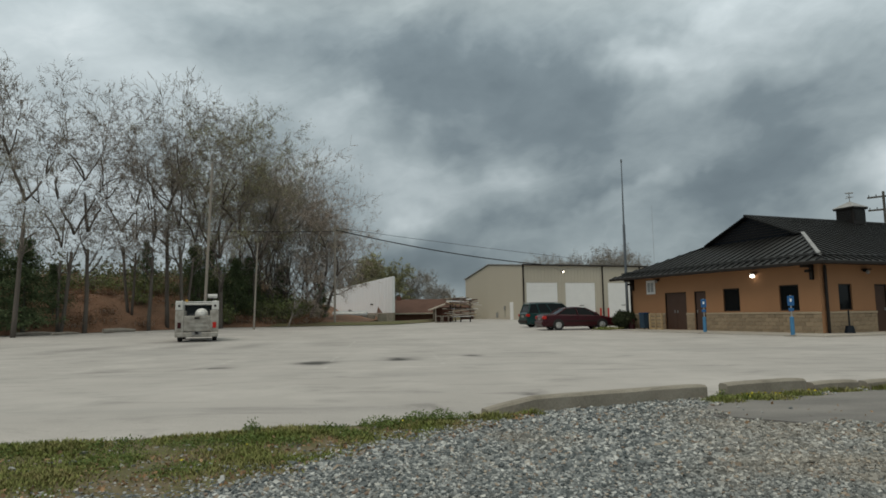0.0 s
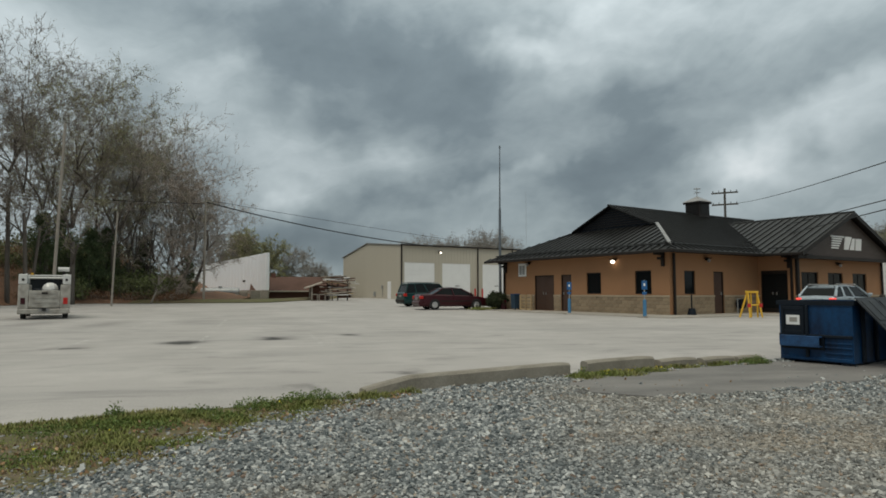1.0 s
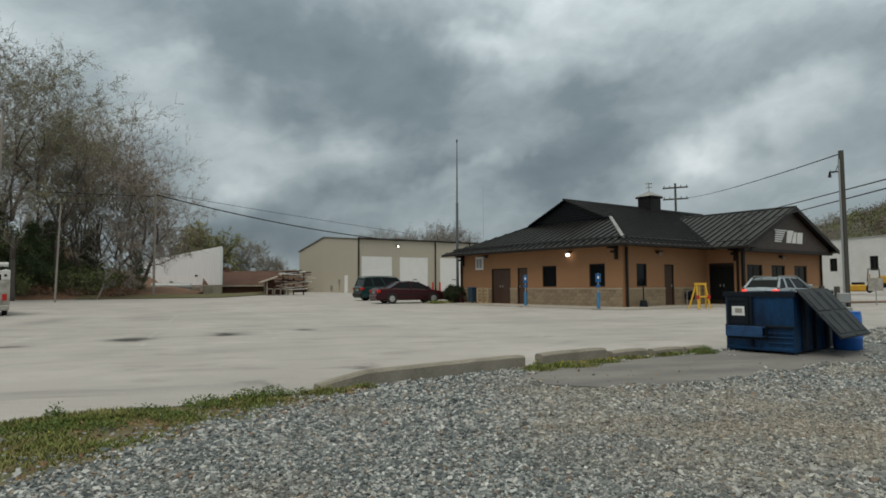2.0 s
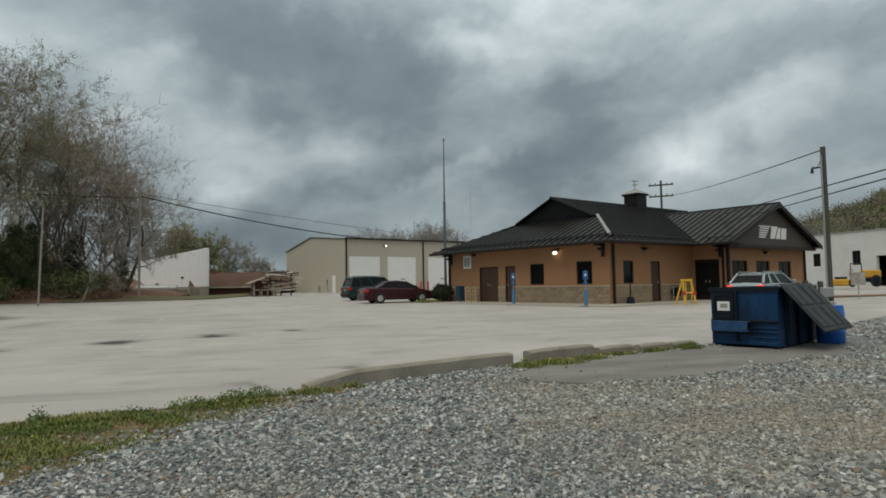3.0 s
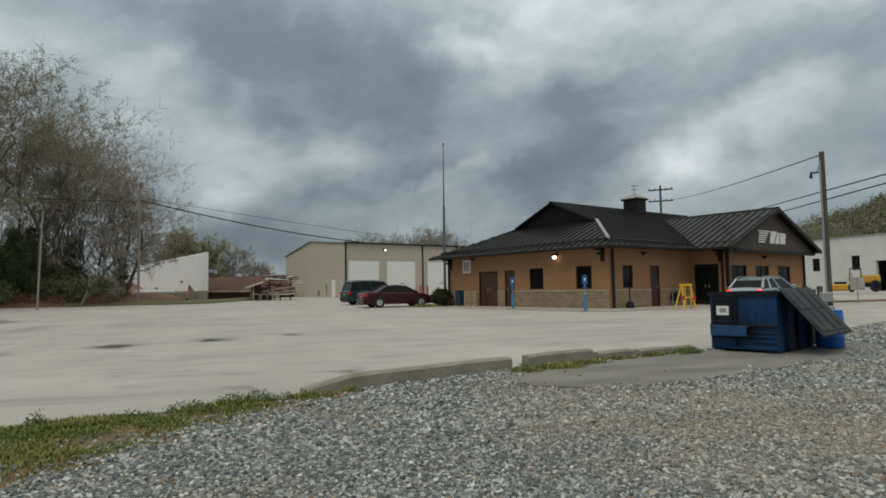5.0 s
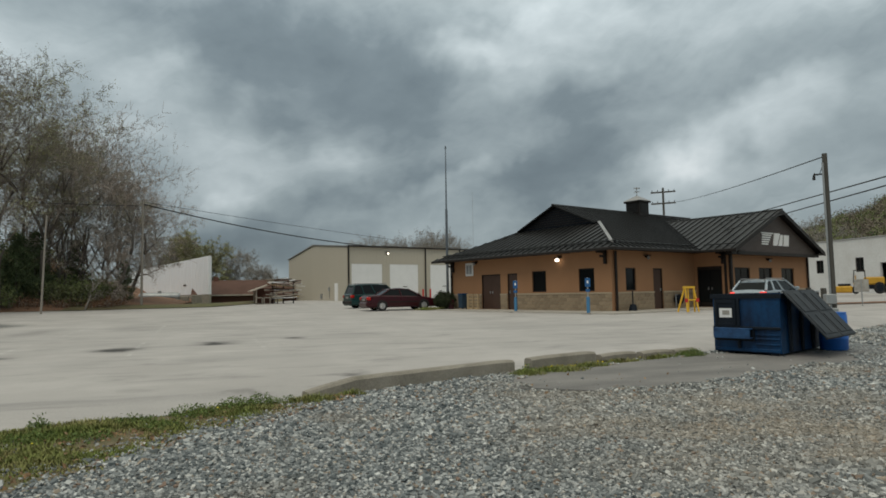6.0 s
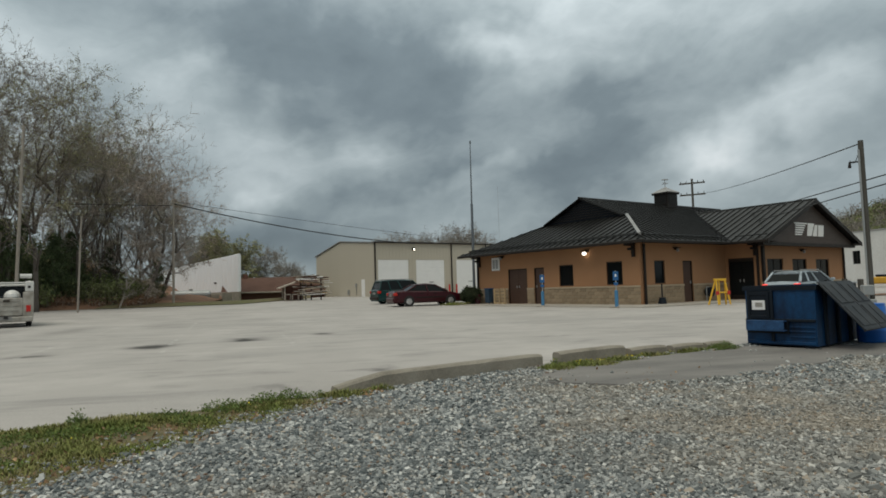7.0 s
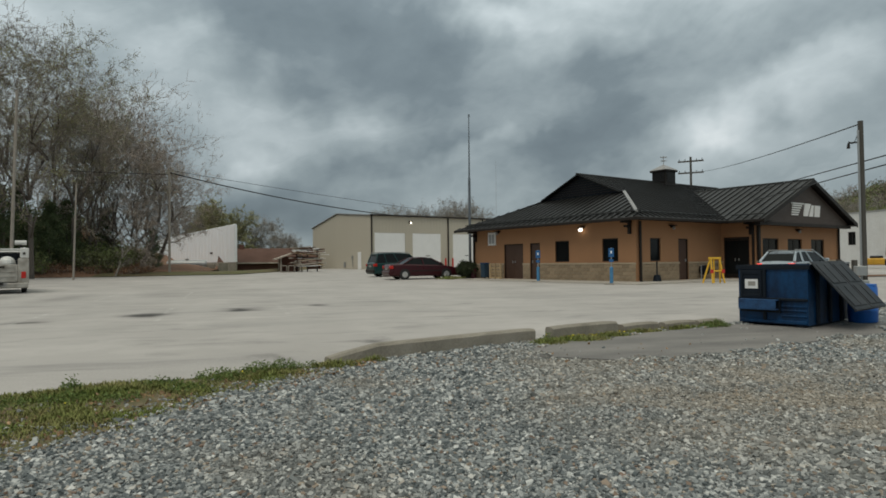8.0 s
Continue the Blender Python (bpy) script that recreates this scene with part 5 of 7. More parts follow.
bank = grid_mesh("leaf_litter", spread(-78, -1.5, 110), lambda x: (far_edge(x) - 0.05, far_edge(x) + (55 if x < -9 else 9)), 40, bank_z, M_SOIL)
tagged(bank, "bank of red-brown leaf litter under the trees", "ground", kind="structure")
verge = grid_mesh("grass_verge", spread(-16, 1.6, 40), lambda x: (far_edge(x) - 0.9, far_edge(x) + 2.2), 8, lambda x, y: gz(x, y) + 0.05 + 0.25 * max(0, min(1, (y - far_edge(x) + 0.5) / 2.5)), M_FIELD)
tagged(verge, "strip of short grass behind the lot", "grass", kind="structure")
for (a0, d0, a1, d1, r) in ((-35.0, 48.6, -32.0, 49.3, 0.13), (-28.9, 50.6, -26.6, 51.6, 0.17), (-32.4, 48.2, -30.6, 49.8, 0.09)):
    (x0, y0), (x1, y1) = ray_spot(a0, d0), ray_spot(a1, d1)
    zz = max(bank_z(x0, y0), bank_z(x1, y1)) + r * 0.7
    solid("log", rods(((x0, y0, zz), ((x0 + x1) / 2, (y0 + y1) / 2 + 0.15, zz + 0.05), r, r * 0.9), (((x0 + x1) / 2, (y0 + y1) / 2 + 0.15, zz + 0.05), (x1, y1, zz), r * 0.9, r * 0.6), n=9), M_PALE, Matrix(), "grey fallen log lying at the wood's edge", "log", "fallen logs")


# distant woods: thin crowns behind the roofs, and a wooded hill
def far_wood(name, seed, spots, mat, label, size=0.4, per=170):
    """Far crowns: thousands of small sprays on stems, with ragged tops and gaps."""
    rng = np.random.default_rng(seed)
    cs, runs = [], []
    for x, y, z, h, r in spots:
        runs.append([(np.array((x, y, z - 1.0)), 0.2), (np.array((x, y, z + h * 0.6)), 0.1), (np.array((x + rng.normal(0, 0.5), y, z + h)), 0.03)])
        for _ in range(5):
            a = rng.uniform(0, 6.283)
            runs.append([(np.array((x, y, z + h * rng.uniform(0.3, 0.6))), 0.09), (np.array((x + math.cos(a) * r * 0.8, y + math.sin(a) * r * 0.8, z + h * rng.uniform(0.7, 0.95))), 0.03)])
        k = rng.integers(9, 14)
        for _ in range(k):
            a, q = rng.uniform(0, 6.283), r * math.sqrt(rng.random())
            t = rng.uniform(0.35, 0.97)
            w = math.sin(min(1.0, (1.08 - t) * 1.6) * 1.5)
            c = np.array((x + q * w * math.cos(a), y + q * w * math.sin(a), z + h * t))
            cs.append(c)
    v, f = leaves_data(rng, cs, per // 12, 1.15, size)
    o = new(name, leaves_mesh(name, v, f, mat))
    tagged(o, label, "woods", kind="stuff")
    o = new(name + "_stems", tubes_mesh(name + "_stems", runs, M_TWIG, 3))
    tagged(o, "bare grey stems of the far trees", "woods", kind="stuff")


rf = random.Random(9)
# wooded hill on the far side of the road
hill_spots = []
for _ in range(620):
    azim, d = rf.uniform(41, 62), rf.uniform(150, 300)
    x, y = ray_spot(azim, d)
    rise = (d - 150) * 0.125 * min(1.25, max(0.0, (azim - 40.5) / 8.5))
    hill_spots.append((x, y, gz(x, y) + rise, rf.uniform(7, 11), rf.uniform(2.5, 4.0)))
far_wood("brown_hill_woods", 31, hill_spots[:330], M_FARWOOD, "grey-brown leafless trees on the far hillside", 0.26, 900)
far_wood("green_hill_woods", 34, hill_spots[330:500], M_BRUSH, "pale green spring trees on the far hillside", 0.26, 900)
far_wood("pine_hill_woods", 35, hill_spots[500:], M_CEDAR, "dark green pines on the far hillside", 0.26, 900)
hm = bpy.data.meshes.new("hillside")
hv = []
for a in spread(38, 64, 20):
    for d in (140, 180, 220, 260, 300, 340):
        x, y = ray_spot(a, d)
        hv.append((x, y, gz(x, y) - 0.3 + max(0, d - 150) * 0.125 * min(1.25, max(0.0, (a - 40.5) / 8.5))))
hm.from_pydata(hv, [], [(i * 6 + j, (i + 1) * 6 + j, (i + 1) * 6 + j + 1, i * 6 + j + 1) for i in range(20) for j in range(5)])
hm.materials.append(M_SOIL)
tagged(new("hillside", hm), "brown slope of the far hill under its woods", "hill", kind="structure")
# trees behind the wood, garage and sheds
low = []
for _ in range(170):
    azim, d = rf.uniform(-46, -16), rf.uniform(120, 170)
    x, y = ray_spot(azim, d)
    low.append((x, y, gz(x, y), rf.uniform(6.5, 10.5), rf.uniform(3, 5)))
far_wood("back_woods", 32, low, M_BACKWOOD, "grey-green woods behind the bare trees", 0.28, 620)
tree_kind("far_bare", "far_bare_tree", 83, 12.0, 0.2, 0.25, 34, "far bare tree with hazy grey twigs", M_TWIG, M_TWIG, M_HAZE, per=5, bud_size=0.06, depth=6, stems=2)
tree_kind("far_green", "far_green_tree", 91, 11.0, 0.2, 0.25, 36, "far tree in pale green spring leaf", M_TWIG, M_TWIG, M_BUD, per=6, bud_size=0.09, depth=6)
for key, azim, d, sc, tn in (("far_green", -6.6, 112, 1.12, 0), ("far_green", -4.9, 114, 0.98, 80), ("far_bare", -3.2, 118, 0.85, 140), ("far_bare", -8.2, 116, 1.0, 30), ("far_bare", -1.4, 130, 0.62, 200), ("far_bare", -0.4, 132, 0.58, 250),
                             ("far_bare", 8.0, 118, 0.95, 20), ("far_bare", 9.6, 120, 1.02, 130), ("far_bare", 11.2, 119, 1.0, 240), ("far_bare", 12.8, 122, 0.98, 310), ("far_bare", 14.6, 118, 1.12, 55), ("far_bare", 15.8, 120, 1.05, 180), ("far_green", 17.6, 125, 0.78, 10), ("far_green", 19.0, 128, 0.72, 110),
                             ("far_green", 41.0, 110, 1.02, 30), ("far_green", 43.0, 120, 0.8, 140), ("far_green", 44.6, 112, 0.95, 210), ("far_bare", 45.8, 110, 1.0, 250)):
    x, y = ray_spot(azim, d)
    plant(key, x, y, sc, tn, "far trees behind the roofs")


# ---- verge plants ----
def blades(seed, n, lo, hi, where, mat, name, label, width=0.006):
    """Grass: thousands of bent blades in one mesh."""
    rng = np.random.default_rng(seed)
    V, F = [], []
    made = 0
    while made < n:
        x, y = rng.uniform(-9, 9), rng.uniform(1.5, 11.5)
        k = where(x, y)
        if k <= 0 or rng.random() > k:
            continue
        h = rng.uniform(lo, hi) * (0.5 + k)
        a, bend = rng.uniform(0, 6.283), rng.uniform(0.1, 0.8)
        dx, dy = math.cos(a), math.sin(a)
        z = bed_z(x, y) - 0.01
        w = width * rng.uniform(0.7, 1.6)
        b = len(V)
        V += [(x - dy * w, y + dx * w, z), (x + dy * w, y - dx * w, z), (x + dx * h * bend * 0.35 + dy * w * 0.8, y + dy * h * bend * 0.35 - dx * w * 0.8, z + h * 0.6),
              (x + dx * h * bend * 0.35 - dy * w * 0.8, y + dy * h * bend * 0.35 + dx * w * 0.8, z + h * 0.6), (x + dx * h * bend, y + dy * h * bend, z + h)]
        F += [(b, b + 1, b + 2, b + 3), (b + 3, b + 2, b + 4)]
        made += 1
    me = bpy.data.meshes.new(name)
    me.from_pydata(V, [], F)
    me.materials.append(mat)
    tagged(new(name, me), label, "grass", kind="stuff")


def patchy(x, y, s=1.4, o=0.0):
    return noise.noise(Vector((x * s + o, y * s, 5.0))) * 0.5 + 0.5


def verge_cover(x, y):
    e0, e1 = grass_front(x), near_edge(x) - 0.02
    if x > 1.0 or y < e0 - 0.35 or y > e1:
        return 0.0
    p = patchy(x, y)
    front = min(1.0, max(0.0, (y - e0 + 0.35) / 0.7))
    back = 1.25 if e1 - y < 0.45 else 0.8
    return max(0.0, min(1.0, (p - 0.23) * 2.2)) * front * back


def kerb_tufts(x, y):
    best = 0.0
    for cx, cy, rx, ry in ((3.7, 8.62, 0.35, 0.3), (4.3, 8.8, 0.6, 0.3), (5.0, 9.1, 0.45, 0.2), (5.7, 9.42, 0.5, 0.13), (6.6, 9.68, 0.6, 0.12), (7.35, 9.8, 0.35, 0.16), (0.5, 7.5, 0.4, 0.22), (1.0, 7.75, 0.2, 0.12)):
        best = max(best, 1.0 - ((x - cx) / rx) ** 2 - ((y - cy) / ry) ** 2)
    return max(0.0, best)


soil = grid_mesh("verge_soil", spread(-14, 0.95, 80), lambda x: (min(grass_front(x) - 0.1 + 0.3 * noise.noise(Vector((x * 2.5, 0, 1))), near_edge(x) - 0.1), near_edge(x) - 0.03), 6, lambda x, y: bed_z(x, y) + 0.008, M_VERGE)
tagged(soil, "thin brown soil of the grass verge", "soil", kind="structure")
blades(21, 120000, 0.02, 0.055, verge_cover, M_GRASS, "verge_grass", "short patchy green grass beside the lot")
blades(22, 5000, 0.03, 0.08, kerb_tufts, M_GRASS, "kerb_grass", "grass tufts growing along the broken kerb")
# weeds: leafy clumps along the lot's edge
rng = np.random.default_rng(5)
cs = []
for wx, wy, wr, wh, n in ((-0.35, 7.22, 0.22, 0.16, 190), (-0.75, 7.05, 0.25, 0.13, 160), (-0.1, 7.35, 0.16, 0.2, 120), (-2.05, 6.68, 0.09, 0.2, 80), (-1.3, 6.85, 0.2, 0.08, 100), (-2.0, 6.35, 0.22, 0.09, 110), (-2.5, 6.2, 0.25, 0.08, 100), (-1.55, 6.2, 0.2, 0.07, 90),
                          (-1.0, 6.5, 0.18, 0.08, 80), (0.15, 7.5, 0.18, 0.08, 70), (-2.9, 5.4, 0.3, 0.09, 110), (-3.2, 6.1, 0.35, 0.08, 130), (-2.2, 5.2, 0.25, 0.06, 80), (7.4, 9.72, 0.2, 0.16, 170), (7.15, 9.66, 0.14, 0.1, 90), (3.78, 8.86, 0.1, 0.12, 60), (-4.2, 5.6, 0.4, 0.1, 150), (-3.7, 4.6, 0.35, 0.09, 120)):
    for _ in range(n):
        a, q = rng.uniform(0, 6.283), wr * math.sqrt(rng.random())
        x, y = wx + q * math.cos(a), wy + q * math.sin(a)
        cs.append((x, y, bed_z(x, y) + rng.random() * wh * (1 - 0.6 * q / wr)))
v, f = leaves_data(rng, cs, 6, 0.02, 0.013, 0.45)
tagged(new("weeds", leaves_mesh("weeds", v, f, M_WEED)), "low leafy green weeds along the lot's edge", "weeds", kind="stuff")
cs = []
for _ in range(2600):
    x = rng.uniform(-5, 1)
    y = rng.uniform(grass_front(x) - 0.3, near_edge(x))
    if patchy(x, y, 1.7, 8.0) > 0.45:
        cs.append((x, y, bed_z(x, y) + 0.012))
for _ in range(70):
    x, y = rng.uniform(0.3, 6), rng.uniform(5.5, 9)
    if y < near_edge(x) - 0.1:
        cs.append((x, y, bed_z(x, y) + 0.02))
v, f = leaves_data(rng, cs, 1, 0.01, 0.022, 0.6)
tagged(new("dead_leaves", leaves_mesh("dead_leaves", v, f, M_DRY)), "scattered brown dead leaves in the verge", "leaves", kind="stuff")
M_FLOWER = two_tone("dandelion_yellow", (0.6, 0.5, 0.03), (0.5, 0.42, 0.03), (0.65, 0.55, 0.05), 0.8, 3.0, 20.0, bump=0.0)
cs = [(x, y, bed_z(x, y) + 0.05 + rng.random() * 0.03) for x, y in [(4.3 + rng.normal(0, 0.3), 8.92 + rng.normal(0, 0.07)) for _ in range(26)] + [(5.0 + rng.normal(0, 0.3), 9.17 + rng.normal(0, 0.05)) for _ in range(12)] + [(-0.5, 7.0), (-1.9, 6.0), (-2.2, 5.3)]]
v, f = leaves_data(rng, cs, 2, 0.008, 0.014, 0.7)
tagged(new("yellow_blooms", leaves_mesh("yellow_blooms", v, f, M_FLOWER)), "tiny yellow weed blooms by the kerb", "flowers", kind="stuff")


# ---- other buildings ----
wb = thing("white_building", pose(55.1, 41.94, 0.3, 0, 0, 87.3), "white painted block building with dark openings", "building")
holes = [(4.99, 5.94, 2.1, 3.5), (9.75, 10.71, 2.1, 3.45), (0.5, 3.3, 0.0, 2.9)]
part("wall", wall_x(bmesh.new(), -16, 26, 0, -0.3, 0, 5.3, holes), M_WBLOCK, wb)
part("wall", boxes((-16, -14, 0, -15.7, -0.3, 5.3)), M_WBLOCK, wb)
part("wall", boxes((25.7, -14, 0, 26, -0.3, 5.3)), M_WBLOCK, wb)
part("wall", boxes((-16, -14.3, 0, 26, -14, 5.3)), M_WBLOCK, wb)
part("roof", boxes((-16.1, -14.4, 5.3, 26.1, 0.08, 5.42), bevel=0.03), M_FLASH, wb, "pale roof edge")
for x0, x1, z0, z1 in holes[:2]:
    w = part("window", wall_x(bmesh.new(), x0, x1, -0.08, -0.06, z0, z1, [(x0 + 0.08, (x0 + x1) / 2 - 0.03, z0 + 0.08, z1 - 0.08), ((x0 + x1) / 2 + 0.03, x1 - 0.08, z0 + 0.08, z1 - 0.08)]), M_TRIM, wb, "dark steel window")
    part("pane", boxes((x0, -0.13, z0, x1, -0.12, z1)), M_GLASS, w)
part("floor_slab", boxes((-15.7, -14, 0, 25.7, -0.3, 0.02)), M_FOOTWAY, wb)
part("shelf", boxes((0.9, -3.0, 0.02, 3.0, -2.2, 1.4), bevel=0.05), M_DDARK, wb, "dark stacked goods inside the bay")

ws_len = math.hypot(11.8, 26.6)
shed = thing("white_shed", pose(-7.03, 79.74, 0.4, 0, 0, math.degrees(math.atan2(26.6, -11.8))), "tall white metal-clad wall on a block footing", "shed")
drop = 0.45 / ws_len
part("wall", prism(bmesh.new(), [(0, 1.0), (ws_len * 1.4, 1.0), (ws_len * 1.4, 5.6 - drop * ws_len * 1.4), (0, 5.6)], "y", -0.3, 0), M_WSHED, shed)
part("foundation", boxes((-0.02, -0.28, -0.6, ws_len * 1.4, -0.02, 1.0)), M_KERB, shed, "grey block foundation")
part("vent", boxes((8.6, 0.0, 2.15, 9.6, 0.06, 2.35)), M_TRIM, shed, "dark wall vent")
part("cap", rods(((-0.05, -0.15, 5.62), (ws_len * 1.4, -0.15, 5.62 - drop * ws_len * 1.4), 0.06), n=6), M_WSHED, shed)
for i in range(24):
    s0 = 0.5 + i * 1.5
    part("siding_rib", boxes((s0, 0.0, 1.02, s0 + 0.06, 0.03, 5.55 - drop * s0)), M_WSHED, shed)
tank = thing("gas_tank", pose(-12.0, 76.6, 0.42, 0, 0, 8), "horizontal silver gas tank on two feet", "tank")
bm = rods(((-1.9, 0, 0.75), (1.9, 0, 0.75), 0.5), n=16)
for s in (-1, 1):
    bmesh.ops.create_uvsphere(bm, u_segments=16, v_segments=8, radius=0.5, matrix=Matrix.LocRotScale((1.9 * s, 0, 0.75), None, (0.6, 1, 1)))
part("vessel", bm, M_STEEL, tank)
part("dome", rods(((0, 0, 1.2), (0, 0, 1.42), 0.2), n=12), M_STEEL, tank)
for s in (-1.2, 1.2):
    part("foot", boxes((s - 0.12, -0.4, -0.2, s + 0.12, 0.4, 0.35)), M_KERB, tank)
for i, (bx, by, w, h) in enumerate(((-9.4, 76.8, 0.9, 0.8), (-8.1, 76.9, 1.1, 0.95), (-10.2, 76.2, 0.5, 0.5))):
    bm = boxes((-w / 2, -0.4, -0.2, w / 2, 0.4, h), bevel=0.06)
    solid("concrete_block", bm, M_KERB, pose(bx, by, 0.42, 0, 0, 12 * i), "grey concrete block beside the shed", "block", "concrete blocks")

house = thing("brown_house", pose(-9.0, 84.0, 0.5, 0, 0, 2), "low house with a brown shingle roof", "house")
part("wall", boxes((0, 0, -0.3, 15, 6, 0.95)), M_BRICKRED, house)
bm = bmesh.new()
slab(bm, [(-0.5, -0.6, 0.85), (15.5, -0.6, 0.85), (15.5, 3.5, 2.75), (-0.5, 3.5, 2.75)], 0.12)
part("roof", bm, M_BROWNROOF, house)
bm = bmesh.new()
slab(bm, [(-0.5, 3.5, 2.75), (15.5, 3.5, 2.75), (15.5, 7.4, 0.85), (-0.5, 7.4, 0.85)], 0.12)
part("roof", bm, M_BROWNROOF, house)
part("fascia", boxes((-0.5, -0.66, 0.68, 15.5, -0.6, 0.86)), M_LUMBER, house)
part("chimney", boxes((2.0, 3.2, 2.4, 2.6, 3.8, 3.2), bevel=0.02), M_BRICKRED, house)

lean = thing("lumber_shelter", pose(-1.3, 66.0, gz(-1.3, 66), 0, 0, 6), "open timber shelter with a sloping roof", "shed")
for px, py, h in ((0, 0, 1.5), (0, 2.6, 1.5), (2.1, 0, 2.2), (2.1, 2.6, 2.2)):
    part("post", boxes((px - 0.07, py - 0.07, -0.1, px + 0.07, py + 0.07, h)), M_LUMBER, lean)
bm = bmesh.new()
slab(bm, [(-0.6, -0.4, 1.35), (2.4, -0.4, 2.4), (2.4, 3.0, 2.4), (-0.6, 3.0, 1.35)], 0.12)
part("roof", bm, M_LUMBER, lean, "weathered board roof")
part("back_wall", boxes((0, 2.55, -0.1, 2.1, 2.65, 1.6)), M_BRICKRED, lean)
rack = thing("lumber_rack", pose(1.15, 65.6, gz(1.1, 65.6), 0, 0, 6), "steel rack piled with boards and pipes", "rack")
for px in (-0.9, 0.2, 1.2):
    part("upright", boxes((px - 0.06, -0.06, -0.05, px + 0.06, 0.06, 2.3)), M_TRIM, rack)
    for h in (0.5, 1.1, 1.7, 2.15):
        part("arm", boxes((px - 0.05, -0.75, h - 0.05, px + 0.05, 0.06, h)), M_TRIM, rack)
rl = random.Random(12)
for i in range(46):
    h = (0.5, 1.1, 1.7, 2.15)[i % 4] + 0.06 + (i // 10) * 0.07
    L = rl.uniform(1.4, 3.4)
    cx = rl.uniform(-0.4, 0.7)
    w = rl.uniform(0.04, 0.16)
    bm = boxes((-L / 2, -w, 0, L / 2, w, rl.uniform(0.04, 0.12)), bevel=0.008)
    part("board", bm, (M_WHITE, M_LUMBER, M_BRICKRED, M_TRIM, M_LUMBER, M_BROWNROOF, M_WOOD)[i % 7], rack, at=pose(cx, -0.62 + 0.13 * (i % 6), h, rl.uniform(-8, 8), rl.uniform(-7, 7), rl.uniform(-9, 9)))
for px in (-0.5, 0.25):
    bm = boxes((-0.32, -0.3, 0, -0.26, 0.3, 0.7), (0.26, -0.3, 0, 0.32, 0.3, 0.7), (-0.32, -0.3, 0.62, 0.32, 0.3, 0.7), (-0.32, -0.3, 0.0, 0.32, 0.3, 0.08))
    x, y = -0.5 + px, 64.2
    solid("wooden_crate", bm, M_LUMBER, pose(x, y, gz(x, y), 0, 0, 6), "small open wooden crate on the concrete", "crate", "crates by the lumber")


# ---- poles, mast and cables ----
def pole(name, x, y, h, r, m, label, lean=(0, 0), category="pole"):
    z = gz(x, y) - 0.15
    t = thing(name, pose(x, y, z), label, category)
    part("shaft", rods(((0, 0, -0.2), (lean[0], lean[1], h), r, r * 0.75), n=10), m, t)
    return t


up = pole("utility_pole", 16.97, 15.5, 5.5, 0.1, M_POLE, "weathered wooden utility pole with meter boxes")
part("meter_box", boxes((-0.32, -0.24, 0.75, -0.02, -0.02, 1.05), bevel=0.02), M_STEEL, up, "grey meter box", pose(0, 0, 0, 0, 0, -20))
part("meter_box", boxes((-0.3, -0.26, 0.35, 0.02, -0.02, 0.62), bevel=0.02), M_STEEL, up, "grey meter box", pose(0, 0, 0, 0, 0, -20))
part("conduit", rods(((-0.17, -0.07, 0.0), (-0.17, -0.07, 5.2), 0.03), n=6), M_STEEL, up)
part("arm", rods(((0, 0, 4.85), (-0.22, 0.18, 4.85), 0.025), n=6), M_TRIM, up)
part("insulator", rods(((-0.26, 0.2, 4.68), (-0.24, 0.2, 4.86), 0.05, 0.03), n=8), M_TRIM, up)
fp = pole("utility_pole", 43.4, 61.2, 12.4, 0.16, M_POLE, "far wooden pole with two cross-arms")
for z in (11.9, 10.6):
    part("cross_arm", boxes((-1.35, -0.08, z - 0.08, 1.35, 0.08, z + 0.08)), M_POLE, fp, at=pose(0, 0, 0, 0, 0, -40))
    for k in (-1.2, -0.6, 0.6, 1.2):
        part("insulator", rods(((k, 0, z + 0.08), (k, 0, z + 0.28), 0.05, 0.035), n=6), M_TRIM, fp, at=pose(0, 0, 0, 0, 0, -40))
wp = pole("wooden_pole", -17.1, 43.75, 12.2, 0.11, M_PALE, "pale leaning wooden pole beside the lot", (0.35, 0.0))
p2 = pole("wooden_pole", -15.25, 49.1, 7.0, 0.075, M_PALE, "short pale pole before the trees", (0.2, 0))
p3 = pole("utility_pole", -10.75, 59.4, 9.6, 0.11, M_PALE, "wooden utility pole before the white shed")
mast = thing("flagpole_mast", pose(12.0, 41.85, 0), "tall grey steel mast beside the building", "mast")
part("lower_tube", rods(((0, 0, -0.1), (0, 0, 7.0), 0.1, 0.085), n=10), M_MAST, mast)
part("upper_tube", rods(((0, 0, 7.0), (0.02, 0, 11.3), 0.06, 0.03), n=8), M_MAST, mast)
part("tip", rods(((0.02, 0, 11.3), (0.02, 0, 11.5), 0.06), n=8), M_MAST, mast)
ant = thing("far_antenna", pose(26.0, 78.0, 0.4), "thin far radio antenna", "antenna")
part("rod", rods(((0, 0, 0), (0, 0, 14.0), 0.025, 0.012), n=5), M_FLASH, ant)


def cable(p, q, sag, r, label):
    pts = []
    for i in range(25):
        t = i / 24
        v = Vector(p).lerp(Vector(q), t)
        pts.append((np.array((v.x, v.y, v.z - sag * 4 * t * (1 - t))), r))
    ob = new("overhead_cable", tubes_mesh("overhead_cable", [pts], M_CABLE, 5))
    tagged(ob, label, "cable", "overhead cables")


